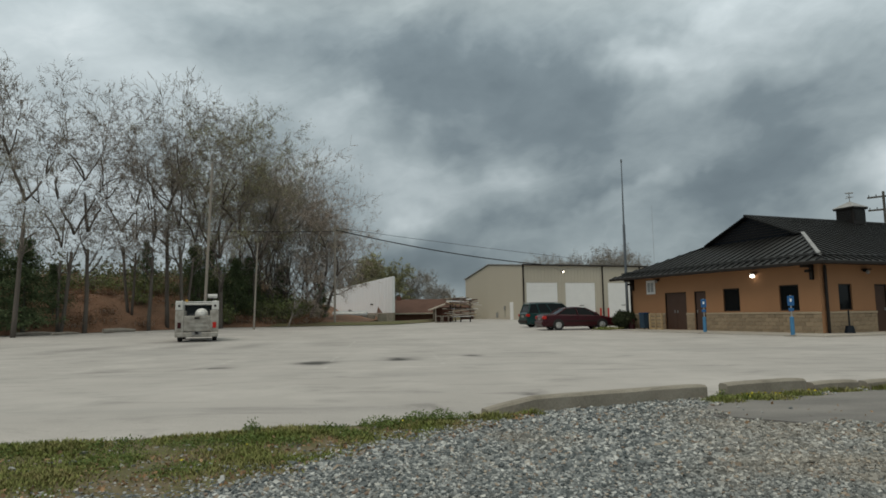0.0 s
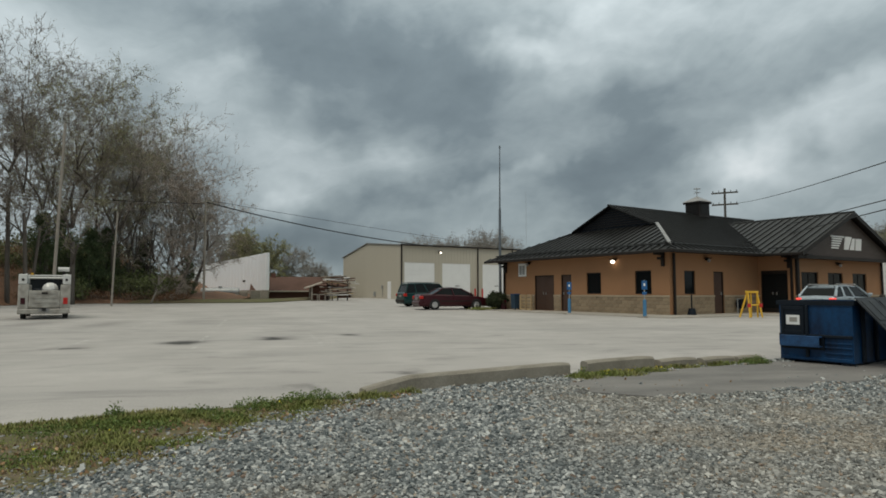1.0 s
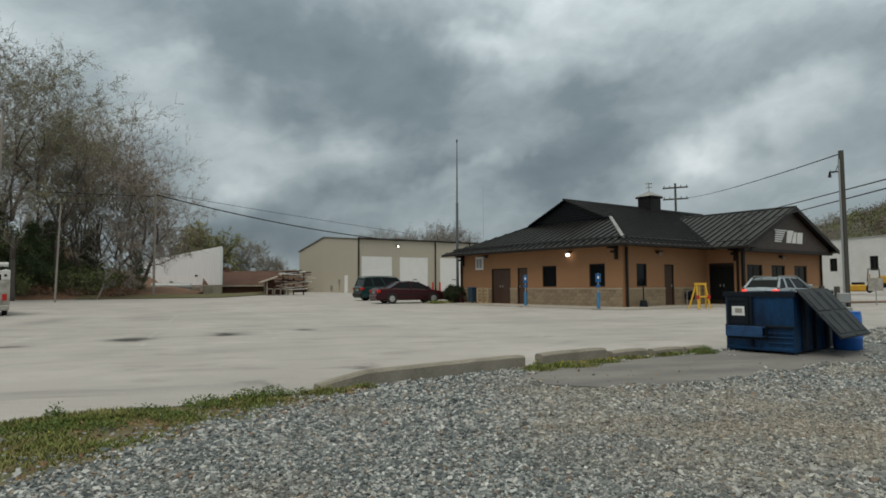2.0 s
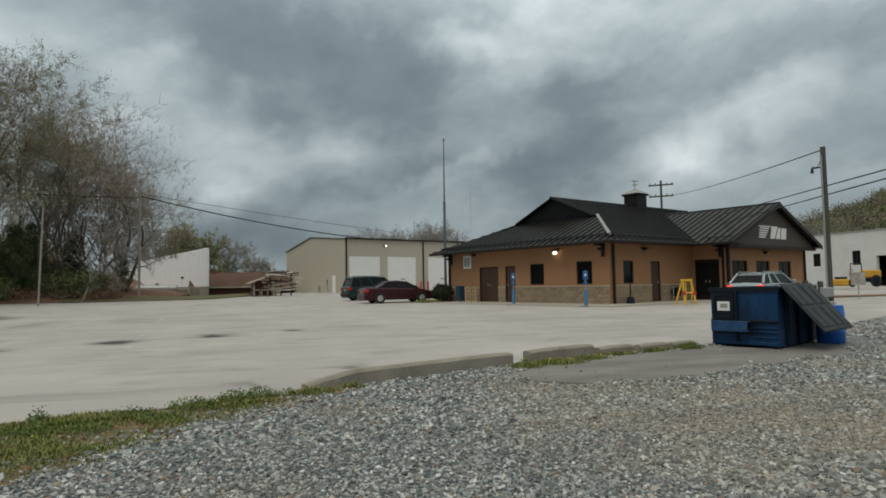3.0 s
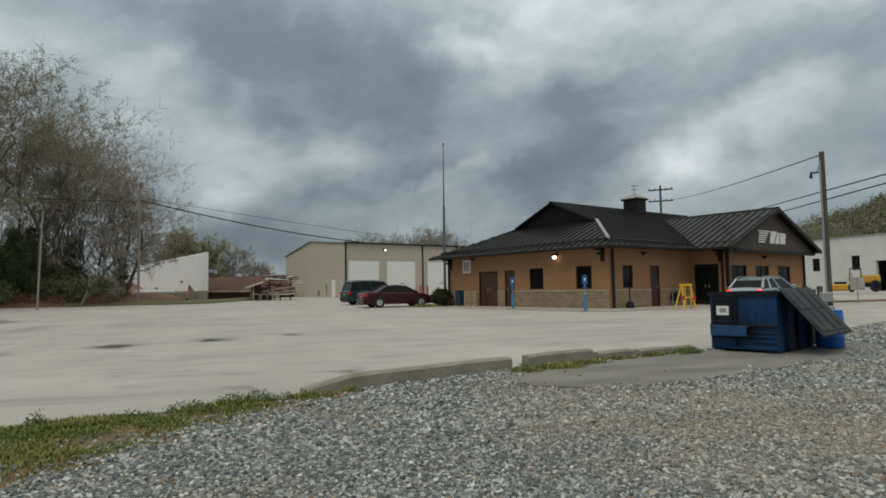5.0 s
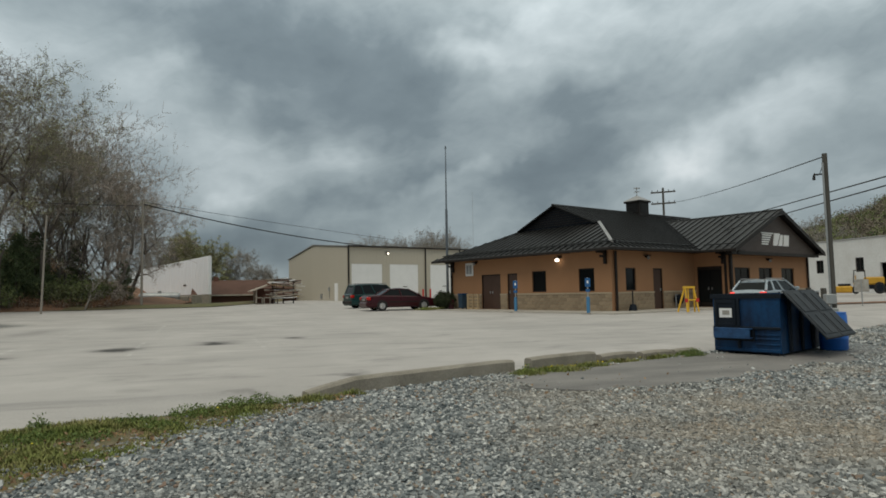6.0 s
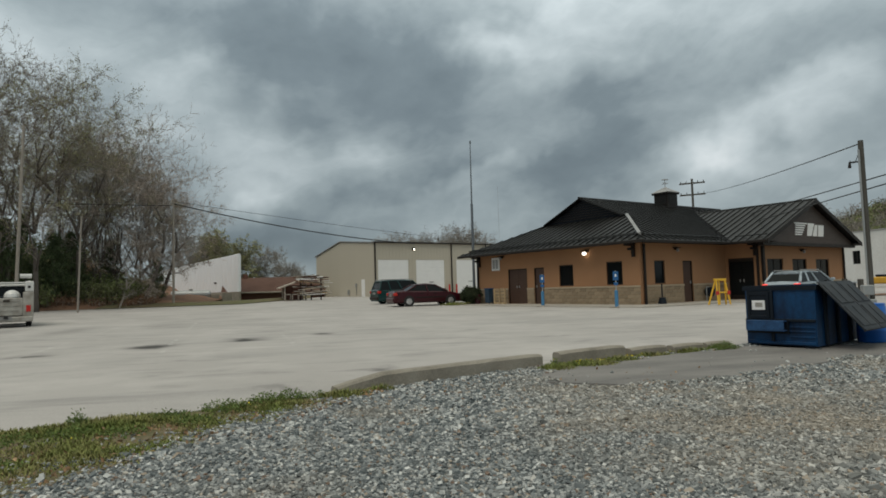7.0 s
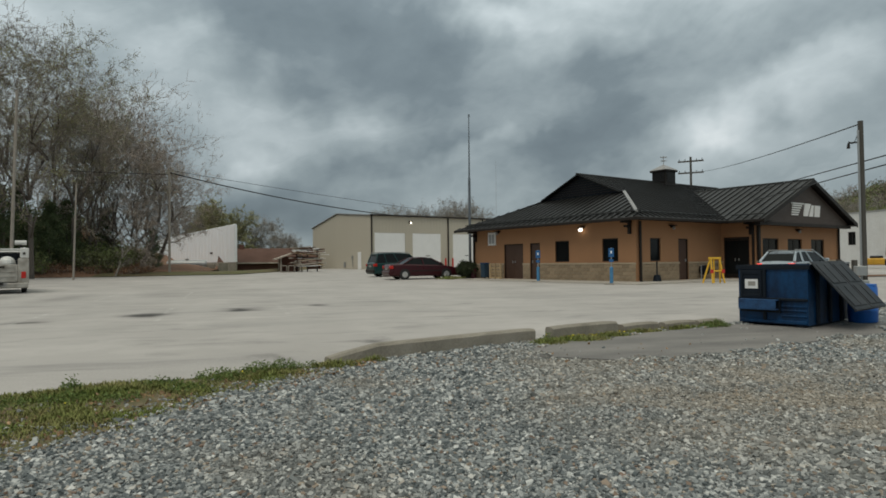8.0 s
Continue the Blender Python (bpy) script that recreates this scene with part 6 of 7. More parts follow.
cable((-10.85, 59.4, 9.4), (13.5, 72.5, 6.5), 0.5, 0.055, "thick black overhead cable running to the garage")
cable((-10.85, 59.4, 9.6), (14.5, 73.0, 7.5), 0.1, 0.02, "thin overhead wire running to the garage")
cable((-10.85, 59.4, 9.2), (-60, 40, 9.5), 0.6, 0.03, "thin overhead wire passing through the trees")
cable((44.4, 60.4, 10.9), (16.95, 15.55, 5.25), 0.2, 0.02, "overhead wire from the far pole")
cable((43.3, 61.0, 6.83), (12.13, 6.54, 3.63), 0.0, 0.02, "overhead wire passing above the container")
cable((43.3, 61.0, 5.82), (12.14, 6.55, 3.49), 0.0, 0.02, "overhead wire passing above the container")
cable((16.95, 15.5, 5.2), (16.73, 15.7, 4.75), 0.25, 0.012, "slack tail of wire on the pole")


# ---- vehicles ----
def ring_loft(rings):
    bm = bmesh.new()
    vs = [[bm.verts.new(p) for p in r] for r in rings]
    n = len(rings[0])
    for a, b in zip(vs, vs[1:]):
        for i in range(n):
            bm.faces.new((a[i], a[(i + 1) % n], b[(i + 1) % n], b[i]))
    bm.faces.new(vs[0][::-1])
    bm.faces.new(vs[-1])
    return bm


def wheel(parent, x, y, r, side, rim=None):
    w = part("wheel", rods(((x, y - 0.11 * side, r), (x, y + 0.11 * side, r), r * 0.62), n=18), rim or M_RIM, parent, "dark steel wheel" if rim else "alloy wheel")
    bm = bmesh.new()
    prof = ((0.62, -0.1), (0.92, -0.11), (1.0, -0.07), (1.0, 0.07), (0.92, 0.11), (0.62, 0.1))
    rings = [[(x + r * q * math.cos(a), y + s * side, r + r * q * math.sin(a)) for q, s in prof] for a in [i * 2 * math.pi / 24 for i in range(25)]]
    vs = [[bm.verts.new(p) for p in rg] for rg in rings]
    for a, b in zip(vs, vs[1:]):
        for i in range(6):
            bm.faces.new((a[i], a[(i + 1) % 6], b[(i + 1) % 6], b[i]))
    bmesh.ops.remove_doubles(bm, verts=bm.verts, dist=0.001)
    part("tyre", bm, M_TYRE, w)
    bm = bmesh.new()
    for i in range(5):
        a = i * 2 * math.pi / 5
        rod(bm, (x, y + 0.112 * side, r), (x + r * 0.55 * math.cos(a), y + 0.112 * side, r + r * 0.55 * math.sin(a)), 0.035, 0.025, n=5)
    part("spoke", bm, rim or M_RIM, w)


def car(name, m, L, W, H, paint, label, deck, belt, cabin, wb_, r, rails=False, lit=False):
    """deck: (x, height) of the body's upper edge from tail to nose; cabin: belt tail, belt nose, roof tail, roof nose (x)."""
    t = thing(name, m, label, "car", "parked vehicles")
    hw = W / 2
    rings = []
    for i, (x, z) in enumerate(deck):
        e = 0.86 if i in (0, len(deck) - 1) else (0.95 if i in (1, len(deck) - 2) else 1.0)
        y = hw * e
        half = [(0.0, 0.2), (y * 0.85, 0.2), (y * 0.97, 0.3), (y, 0.52), (y * 0.985, z - 0.1), (y * 0.9, z - 0.02), (0.0, z + 0.015)]
        rings.append([(x, q, w) for q, w in half] + [(x, -q, w) for q, w in half[-2:0:-1]])
    body = part("body", ring_loft(rings), paint, t)
    xb0, xb1, xr0, xr1 = cabin
    wbelt, wroof = hw * 0.93, hw * 0.74
    zb, zr = belt, H - 0.05
    bm = bmesh.new()
    low = [(xb0, -wbelt), (xb1, -wbelt), (xb1, wbelt), (xb0, wbelt)]
    top = [(xr0, -wroof), (xr1, -wroof), (xr1, wroof), (xr0, wroof)]
    a = [bm.verts.new((*p, zb - 0.05)) for p in low]
    b = [bm.verts.new((*p, zr)) for p in top]
    bm.faces.new(a[::-1])
    bm.faces.new(b)
    for i in range(4):
        bm.faces.new((a[i], a[(i + 1) % 4], b[(i + 1) % 4], b[i]))
    part("glasshouse", bm, M_GLASS, t, "dark tinted car windows")
    ro = []
    for x, ww, z in ((xr0 - 0.1, 0.9, zr - 0.05), (xr0 + 0.1, 1.03, zr + 0.01), ((xr0 + xr1) / 2, 1.04, H), (xr1 - 0.15, 1.03, zr + 0.015), (xr1 + 0.1, 0.92, zr - 0.04)):
        y = wroof * ww
        ro.append([(x, -y, z - 0.05), (x, y, z - 0.05), (x, y * 0.97, z - 0.01), (x, y * 0.7, z + 0.02), (x, -y * 0.7, z + 0.02), (x, -y * 0.97, z - 0.01)])
    roof = part("roof", ring_loft(ro), paint, t)
    for s in (-1, 1):
        for x0, x1 in ((xb0, xr0), (xb1, xr1), (xb0 + (xb1 - xb0) * 0.52, xr0 + (xr1 - xr0) * 0.5)) + (((xb0 + (xb1 - xb0) * 0.25, xr0 + (xr1 - xr0) * 0.2),) if H > 1.5 else ()):
            part("pillar", rods(((x0, s * wbelt * 1.005, zb - 0.04), (x1, s * wroof * 1.01, zr), 0.07 if lit else 0.045, 0.055 if lit else 0.04), n=6), paint, t)
        for x in (-wb_ / 2, wb_ / 2):
            wheel(t, x, s * (hw - 0.10), r, s)
            part("wheel_arch", rods(((x, s * (hw - 0.2), r + 0.03), (x, s * (hw + 0.004), r + 0.03), r * 1.13), n=20), M_TYRE, t)
        xt, zt = deck[0][0], deck[1][1]
        part("tail_lamp", boxes((xt - 0.02, s * hw * 0.84 - 0.13, zt - 0.3, xt + 0.22, s * hw * 0.84 + 0.13, zt - 0.1), bevel=0.03), M_TAILON if lit else M_TAIL, t, "red tail lamp")
        part("headlamp", boxes((deck[-1][0] - 0.2, s * hw * 0.7 - 0.18, 0.58, deck[-1][0] + 0.02, s * hw * 0.7 + 0.18, 0.74), bevel=0.03), M_FLASH, t)
        part("mirror", boxes((xb1 - 0.35, s * (hw + 0.1) - 0.09, zb, xb1 - 0.2, s * (hw + 0.1) + 0.09, zb + 0.14), bevel=0.03), paint, t)
        for x in (xb0 + (xb1 - xb0) * 0.36, xb0 + (xb1 - xb0) * 0.68):
            part("door_handle", boxes((x - 0.08, s * (hw + 0.012) - 0.012, zb - 0.16, x + 0.08, s * (hw + 0.012) + 0.012, zb - 0.12)), M_TRIM, t)
        if rails:
            part("roof_rail", rods(((xr0, s * wroof * 0.95, H + 0.04), (xr1, s * wroof * 0.95, H + 0.04), 0.025), ((xr0 + 0.05, s * wroof * 0.95, H - 0.03), (xr0 + 0.05, s * wroof * 0.95, H + 0.05), 0.03), ((xr1 - 0.05, s * wroof * 0.95, H - 0.03), (xr1 - 0.05, s * wroof * 0.95, H + 0.05), 0.03), n=6), M_FLASH, t)
    part("bumper", boxes((deck[0][0] - 0.08, -hw * 0.9, 0.3, deck[0][0] + 0.15, hw * 0.9, 0.55), bevel=0.05), M_TRIM if H > 1.65 else paint, t)
    part("bumper", boxes((deck[-1][0] - 0.15, -hw * 0.88, 0.3, deck[-1][0] + 0.07, hw * 0.88, 0.5), bevel=0.05), M_TRIM if H > 1.65 else paint, t)
    part("side_moulding", boxes((-wb_ / 2 + 0.45, -hw - 0.012, 0.52, wb_ / 2 - 0.45, -hw + 0.02, 0.58)), M_TRIM, t)
    part("plate_recess", boxes((deck[0][0] - 0.012, -0.26, deck[1][1] - 0.36, deck[0][0] + 0.1, 0.26, deck[1][1] - 0.2)), M_FLASH, t)
    return t


sx, sy = 8.2, 40.3
car("maroon_sedan", pose(sx, sy, gz(sx, sy), 0, 0, 8), 4.9, 1.8, 1.42, M_CARRED, "dark maroon four-door sedan parked on the lot",
    [(-2.4, 0.78), (-2.3, 0.98), (-1.6, 1.0), (-0.5, 0.98), (0.9, 0.95), (1.6, 0.86), (2.2, 0.74), (2.42, 0.6)], 0.95, (-1.6, 1.25, -0.8, 0.35), 2.85, 0.31)
sx, sy = 7.75, 46.4
car("green_sport_utility", pose(sx, sy, gz(sx, sy), 0, 0, 14), 4.7, 1.8, 1.74, M_CARGREEN, "dark green older sport-utility car parked on the lot",
    [(-2.35, 0.95), (-2.28, 1.06), (-1.2, 1.06), (0.2, 1.05), (1.1, 1.03), (1.9, 0.98), (2.25, 0.88), (2.35, 0.7)], 1.05, (-2.22, 1.2, -2.0, 0.45), 2.75, 0.36, rails=True)
sx, sy = 25.3, 27.0
car("silver_crossover", pose(sx, sy, gz(sx, sy), 0, 0, TH), 4.5, 1.82, 1.52, M_CARSILVER, "silver-blue crossover car with lit tail lamps",
    [(-2.25, 0.85), (-2.15, 1.0), (-1.2, 1.02), (0.0, 1.0), (0.9, 0.98), (1.6, 0.9), (2.1, 0.78), (2.25, 0.62)], 1.0, (-2.05, 1.3, -1.55, 0.4), 2.65, 0.35, rails=True, lit=True)

truck = thing("utility_truck", pose(-12.87, 32.24, 0, 0, 0, 110.0) @ Matrix.Diagonal((1, 0.94, 1, 1)), "dusty white utility pickup with tool boxes seen from behind", "truck", "parked vehicles")
rings = []
for x, z, y in ((-1.2, 0.95, 0.9), (0.2, 1.05, 0.97), (0.9, 1.12, 0.98), (2.0, 1.1, 0.97), (2.9, 1.05, 0.95), (3.05, 0.8, 0.9)):
    half = [(0, 0.42), (y * 0.9, 0.42), (y, 0.55), (y, z - 0.12), (y * 0.93, z), (0, z + 0.02)]
    rings.append([(x, q, w) for q, w in half] + [(x, -q, w) for q, w in half[-2:0:-1]])
part("cab_body", ring_loft(rings), M_CARWHITE, truck)
bm = bmesh.new()
prism(bm, [(0.1, 1.0), (1.9, 1.05), (1.35, 1.82), (0.25, 1.84)], "y", -0.82, 0.82)
part("cab_glass", bm, M_GLASS, truck, "dark cab windows")
part("cab_roof", boxes((0.15, -0.8, 1.8, 1.4, 0.8, 1.9), bevel=0.05), M_CARWHITE, truck)
for s in (-1, 1):
    part("tool_box", boxes((-2.2, s * 0.62 - 0.0, 0.42, 0.05, s * 1.04, 1.52), bevel=0.03), M_TRUCKGREY, truck, "dusty side tool box")
    part("upper_box", boxes((-2.2, s * 0.7, 1.53, -0.05, s * 1.04, 1.97), bevel=0.03), M_CARWHITE, truck, "white upper tool box")
    part("mud_guard", boxes((-2.1, s * 0.6, 0.28, -2.05, s * 0.98, 0.62)), M_TYRE, truck)
    part("tail_lamp", boxes((-2.225, s * 0.84 - 0.09, 0.66, -2.19, s * 0.84 + 0.09, 0.94), bevel=0.01), M_TAIL if s < 0 else M_CARRED, truck, "red tail lamp" if s < 0 else "grimy tail lamp")
    part("box_latch", boxes((-2.215, s * 0.86 - 0.05, 1.68, -2.19, s * 0.86 + 0.05, 1.78)), M_TRIM, truck)
    for x in (-1.25, 2.15):
        wheel(truck, x, s * 0.85, 0.38, s)
part("tailgate", boxes((-2.2, -0.615, 0.5, -2.12, 0.615, 1.26), bevel=0.02), M_TRUCKGREY, truck, "dusty tailgate")
for zr in (0.72, 0.92, 1.12):
    part("gate_rib", boxes((-2.225, -0.5, zr, -2.2, 0.5, zr + 0.06)), M_TRUCKGREY, truck)
part("gate_latch", boxes((-2.235, -0.12, 1.1, -2.2, 0.12, 1.18)), M_TRIM, truck)
part("bumper", boxes((-2.45, -1.03, 0.24, -2.2, 1.03, 0.46), bevel=0.03), M_TRUCKGREY, truck)
part("hitch", boxes((-2.6, -0.08, 0.38, -2.4, 0.08, 0.5)), M_TYRE, truck)
part("bed_floor", boxes((-2.12, -0.62, 0.5, 0.05, 0.62, 0.56)), M_TRUCKGREY, truck)
part("plate_recess", boxes((-2.47, -0.22, 0.34, -2.45, 0.22, 0.47)), M_FLASH, truck)
part("ladder_rack", rods(((-0.1, -0.85, 1.95), (-0.1, 0.85, 1.95), 0.04), ((-0.1, -0.85, 1.5), (-0.1, -0.85, 2.05), 0.04), ((-0.1, 0.85, 1.5), (-0.1, 0.85, 2.05), 0.04), n=6), M_CARWHITE, truck)
lp = part("light_post", rods(((-1.4, -0.72, 1.95), (-1.4, -0.72, 2.14), 0.05), n=8), M_TRIM, truck)
part("work_light", rods(((-1.4, -0.95, 2.22), (-1.4, -0.48, 2.22), 0.1), n=12), M_CARWHITE, lp, "white work light")
part("beacon", rods(((-0.4, 0.6, 1.97), (-0.4, 0.6, 2.08), 0.07, 0.05), n=10), M_DOZER, truck, "amber beacon")
bm = bmesh.new()
bmesh.ops.create_uvsphere(bm, u_segments=12, v_segments=8, radius=0.33, matrix=Matrix.LocRotScale((-1.8, -0.2, 1.32), None, (1, 1.0, 0.9)))
part("water_jug", bm, M_CARWHITE, truck, "white rounded cooler in the bed")
part("bed_load", boxes((-1.7, 0.12, 0.56, -0.6, 0.55, 1.35), bevel=0.05), M_DDARK, truck)

# ---- yellow tractor before the white building ----
tr = thing("yellow_tractor", pose(46.3, 39.6, 0.4, 0, 0, -48) @ Matrix.Diagonal((0.6, 0.66, 0.78, 1)), "yellow tractor with an open cab frame and front broom", "tractor")
part("hood", boxes((0.3, -0.5, 0.95, 2.6, 0.5, 1.75), bevel=0.12), M_DOZER, tr)
part("chassis", boxes((-0.9, -0.45, 0.5, 2.5, 0.45, 0.95), bevel=0.05), M_DDARK, tr)
part("seat_deck", boxes((-0.9, -0.55, 0.95, 0.4, 0.55, 1.3), bevel=0.06), M_DOZER, tr)
part("seat", boxes((-0.6, -0.28, 1.3, -0.05, 0.28, 1.45), (-0.7, -0.28, 1.35, -0.56, 0.28, 1.95), bevel=0.05), M_DOZER, tr)
for x, y, x2 in ((-0.9, -0.5, -0.75), (-0.9, 0.5, -0.75), (0.5, -0.5, 0.45), (0.5, 0.5, 0.45)):
    part("cab_post", rods(((x, y, 1.2), (x2, y * 0.92, 2.45), 0.05), n=6), M_TRIM, tr)
part("cab_roof", boxes((-0.85, -0.5, 2.43, 0.5, 0.5, 2.5), bevel=0.02), M_TRIM, tr)
for x, r in ((-0.7, 0.42), (2.0, 0.62)):
    for s in (-1, 1):
        wheel(tr, x, s * 0.75, r, s, M_DDARK)
part("broom_frame", boxes((-3.2, -0.9, 0.15, -1.0, 0.9, 0.85), bevel=0.12), M_DOZER, tr, "yellow broom housing")
part("broom_top", boxes((-2.7, -0.7, 0.85, -1.2, 0.7, 1.1), bevel=0.08), M_DDARK, tr)

# ---- waste container and barrel ----
DEG = math.degrees(math.atan2(0.43, 0.9))
bin_ = thing("waste_container", pose(8.63, 8.96, -0.042, 0, 0, DEG), "dark blue steel waste container with open lids", "container")
DL, DD, DH = 1.83, 1.19, 1.08


def shell(bm, x0, y0, x1, y1, z0, z1, w):
    """An open-topped box with thick walls."""
    box(bm, x0, y0, z0, x1, y1, z0 + w)
    o = [(x0, y0), (x1, y0), (x1, y1), (x0, y1)]
    i = [(x0 + w, y0 + w), (x1 - w, y0 + w), (x1 - w, y1 - w), (x0 + w, y1 - w)]
    vo = [[bm.verts.new((*p, z)) for p in o] for z in (z0 + w, z1)]
    vi = [[bm.verts.new((*p, z)) for p in i] for z in (z0 + w, z1)]
    for k in range(4):
        j = (k + 1) % 4
        bm.faces.new((vo[0][k], vo[0][j], vo[1][j], vo[1][k]))
        bm.faces.new((vi[0][k], vi[1][k], vi[1][j], vi[0][j]))
        bm.faces.new((vo[1][k], vo[1][j], vi[1][j], vi[1][k]))
    return bm


body = part("body", shell(bmesh.new(), 0, 0, DL, DD, 0.04, DH, 0.03), M_DBLUE, bin_)
part("top_rim", boxes((-0.035, -0.035, DH - 0.07, DL + 0.035, 0.0, DH + 0.01), (-0.035, DD, DH - 0.07, DL + 0.035, DD + 0.035, DH + 0.01), (-0.035, 0.0, DH - 0.07, 0.0, DD, DH + 0.01), (DL, 0, DH - 0.07, DL + 0.035, DD, DH + 0.01)), M_DDARK, bin_)
# the side that shows: recessed dark panel, label, blue panel, fork pocket
part("side_panel", boxes((-0.028, 0.74, 0.47, -0.001, DD - 0.03, DH - 0.075), bevel=0.01), M_DDARK, bin_, "dark side panel")
part("side_rib", boxes((-0.05, 0.69, 0.1, -0.001, 0.74, DH - 0.075), bevel=0.01), M_DDARK, bin_)
part("side_rib", boxes((-0.045, 0.0, 0.45, -0.001, DD, 0.5), bevel=0.01), M_DDARK, bin_)
part("side_rib", boxes((-0.03, 0.02, 0.27, -0.001, 0.56, 0.3), bevel=0.008), M_DBLUE, bin_)
lab = part("label_plate", boxes((-0.036, 0.83, 0.66, -0.029, 1.06, 0.83)), M_WHITE, bin_, "white label with an unreadable mark")
part("bar", boxes((-0.041, 0.87, 0.71, -0.0365, 1.0, 0.79)), M_TRUCKGREY, lab)
part("fork_pocket", boxes((-0.19, 0.46, 0.29, -0.05, 1.12, 0.31), (-0.19, 0.46, 0.45, -0.05, 1.12, 0.475), (-0.19, 0.46, 0.31, -0.175, 1.12, 0.45), bevel=0.006), M_SCUFF, bin_, "worn scraped blue fork pocket")
# near-black backing added as the shade inside the hollow pocket
part("pocket_dark", boxes((-0.05, 0.44, 0.24, -0.002, 1.15, 0.448)), M_DDARK, bin_)
for z in (0.17, 0.34):
    part("side_rib", boxes((-0.022, 0.02, z, -0.001, 0.44, z + 0.035), bevel=0.008), M_DBLUE, bin_)
part("side_rib", boxes((-0.03, 0.02, 0.05, -0.001, DD - 0.02, 0.11), bevel=0.01), M_DBLUE, bin_)
part("panel_frame", boxes((-0.045, 0.76, 0.5, -0.0285, 0.8, DH - 0.09), (-0.045, 1.1, 0.5, -0.0285, 1.14, DH - 0.09), (-0.045, 0.8, 0.5, -0.0285, 1.1, 0.56), (-0.045, 0.8, DH - 0.16, -0.0285, 1.1, DH - 0.09), bevel=0.006), M_DDARK, bin_)
for x in (0.35, 0.9, 1.45):
    part("front_rib", boxes((x - 0.04, -0.05, 0.05, x + 0.04, -0.001, DH - 0.075), bevel=0.01), M_DDARK, bin_)
part("skid", boxes((0, 0.05, 0.0, DL, 0.2, 0.04), bevel=0.005), M_DDARK, bin_)
part("skid", boxes((0, DD - 0.2, 0.0, DL, DD - 0.05, 0.04), bevel=0.005), M_DDARK, bin_)
for i in range(2):
    x0 = i * 0.76 + 0.02
    lid = part("lid", boxes((x0, -1.02, -0.02, x0 + 0.73, 0.02, 0.012), bevel=0.008), M_LID, bin_, "black lid hanging open", pose(0, -0.05, DH + 0.05, 50, 0, 0))
    for y0, y1 in ((-0.96, -0.54), (-0.48, -0.06)):
        part("lid_panel", boxes((x0 + 0.06, y0, 0.0125, x0 + 0.67, y1, 0.026), bevel=0.006), M_LID, lid)
        part("lid_rib", boxes((x0 + 0.34, y0 + 0.02, 0.0265, x0 + 0.39, y1 - 0.02, 0.036), bevel=0.004), M_LID, lid)
    part("lid_edge", boxes((x0, -1.035, -0.03, x0 + 0.73, -1.02, 0.016)), M_LID, lid)
part("hinge_rod", rods(((0, -0.045, DH + 0.03), (DL, -0.045, DH + 0.03), 0.016), n=6), M_STEEL, bin_)

bar = thing("plastic_barrel", pose(10.33, 9.47, -0.042) @ Matrix.Diagonal((0.86, 0.86, 0.82, 1)), "bright blue plastic barrel under the open lid", "barrel")
bm = bmesh.new()
prof = ((0.0, 0.0), (0.25, 0.0), (0.275, 0.03), (0.28, 0.25), (0.288, 0.27), (0.28, 0.29), (0.28, 0.55), (0.288, 0.57), (0.28, 0.59), (0.275, 0.8), (0.25, 0.84), (0.0, 0.84))
rings = [[bm.verts.new((q * math.cos(a), q * math.sin(a), z)) if q else None for q, z in prof] for a in [i * 2 * math.pi / 24 for i in range(24)]]
for i in range(24):
    r0, r1 = rings[i], rings[(i + 1) % 24]
    for k in range(1, len(prof) - 2):
        bm.faces.new((r0[k], r1[k], r1[k + 1], r0[k + 1]))
bm.faces.new([r[1] for r in rings][::-1])
bm.faces.new([r[-2] for r in rings])
ob = part("drum", bm, M_BARREL, bar)
for p in ob.data.polygons:
    p.use_smooth = True
part("ring", rods(((0, 0, 0.835), (0, 0, 0.87), 0.27, 0.26), n=24), M_BARREL, bar)

# ---- small things by the building ----
for (x, y, z0) in ((12.95, 31.75, 0.0), (14.72, 26.95, 0.0)):
    sp = thing("parking_sign_post", pose(x, y, gz(x, y), 0, 0, -24), "blue parking sign on a blue guard post", "sign", "parking signs")
    part("guard_post", rods(((0, 0, 0), (0, 0, 0.8), 0.085), ((0, 0, 0.8), (0, 0, 0.84), 0.085, 0.04), n=12), M_POSTBLUE, sp, "light blue guard post")
    part("pole", rods(((0, 0, 0.8), (0, 0, 1.75), 0.028), n=8), M_STEEL, sp)
    plate = part("plate", boxes((-0.125, -0.045, 1.3, 0.125, -0.03, 1.72), bevel=0.006), M_SIGNBLUE, sp, "blue parking plate")
    part("mark", boxes((-0.035, -0.05, 1.47, 0.035, -0.046, 1.6)), M_WHITE, plate)
    part("lower_plate", boxes((-0.1, -0.045, 1.06, 0.1, -0.03, 1.2), bevel=0.006), M_SIGNBLUE, sp)
    part("base", boxes((-0.35, -0.2, 0.0, 0.35, 0.2, 0.05), bevel=0.02), M_KERB, sp)

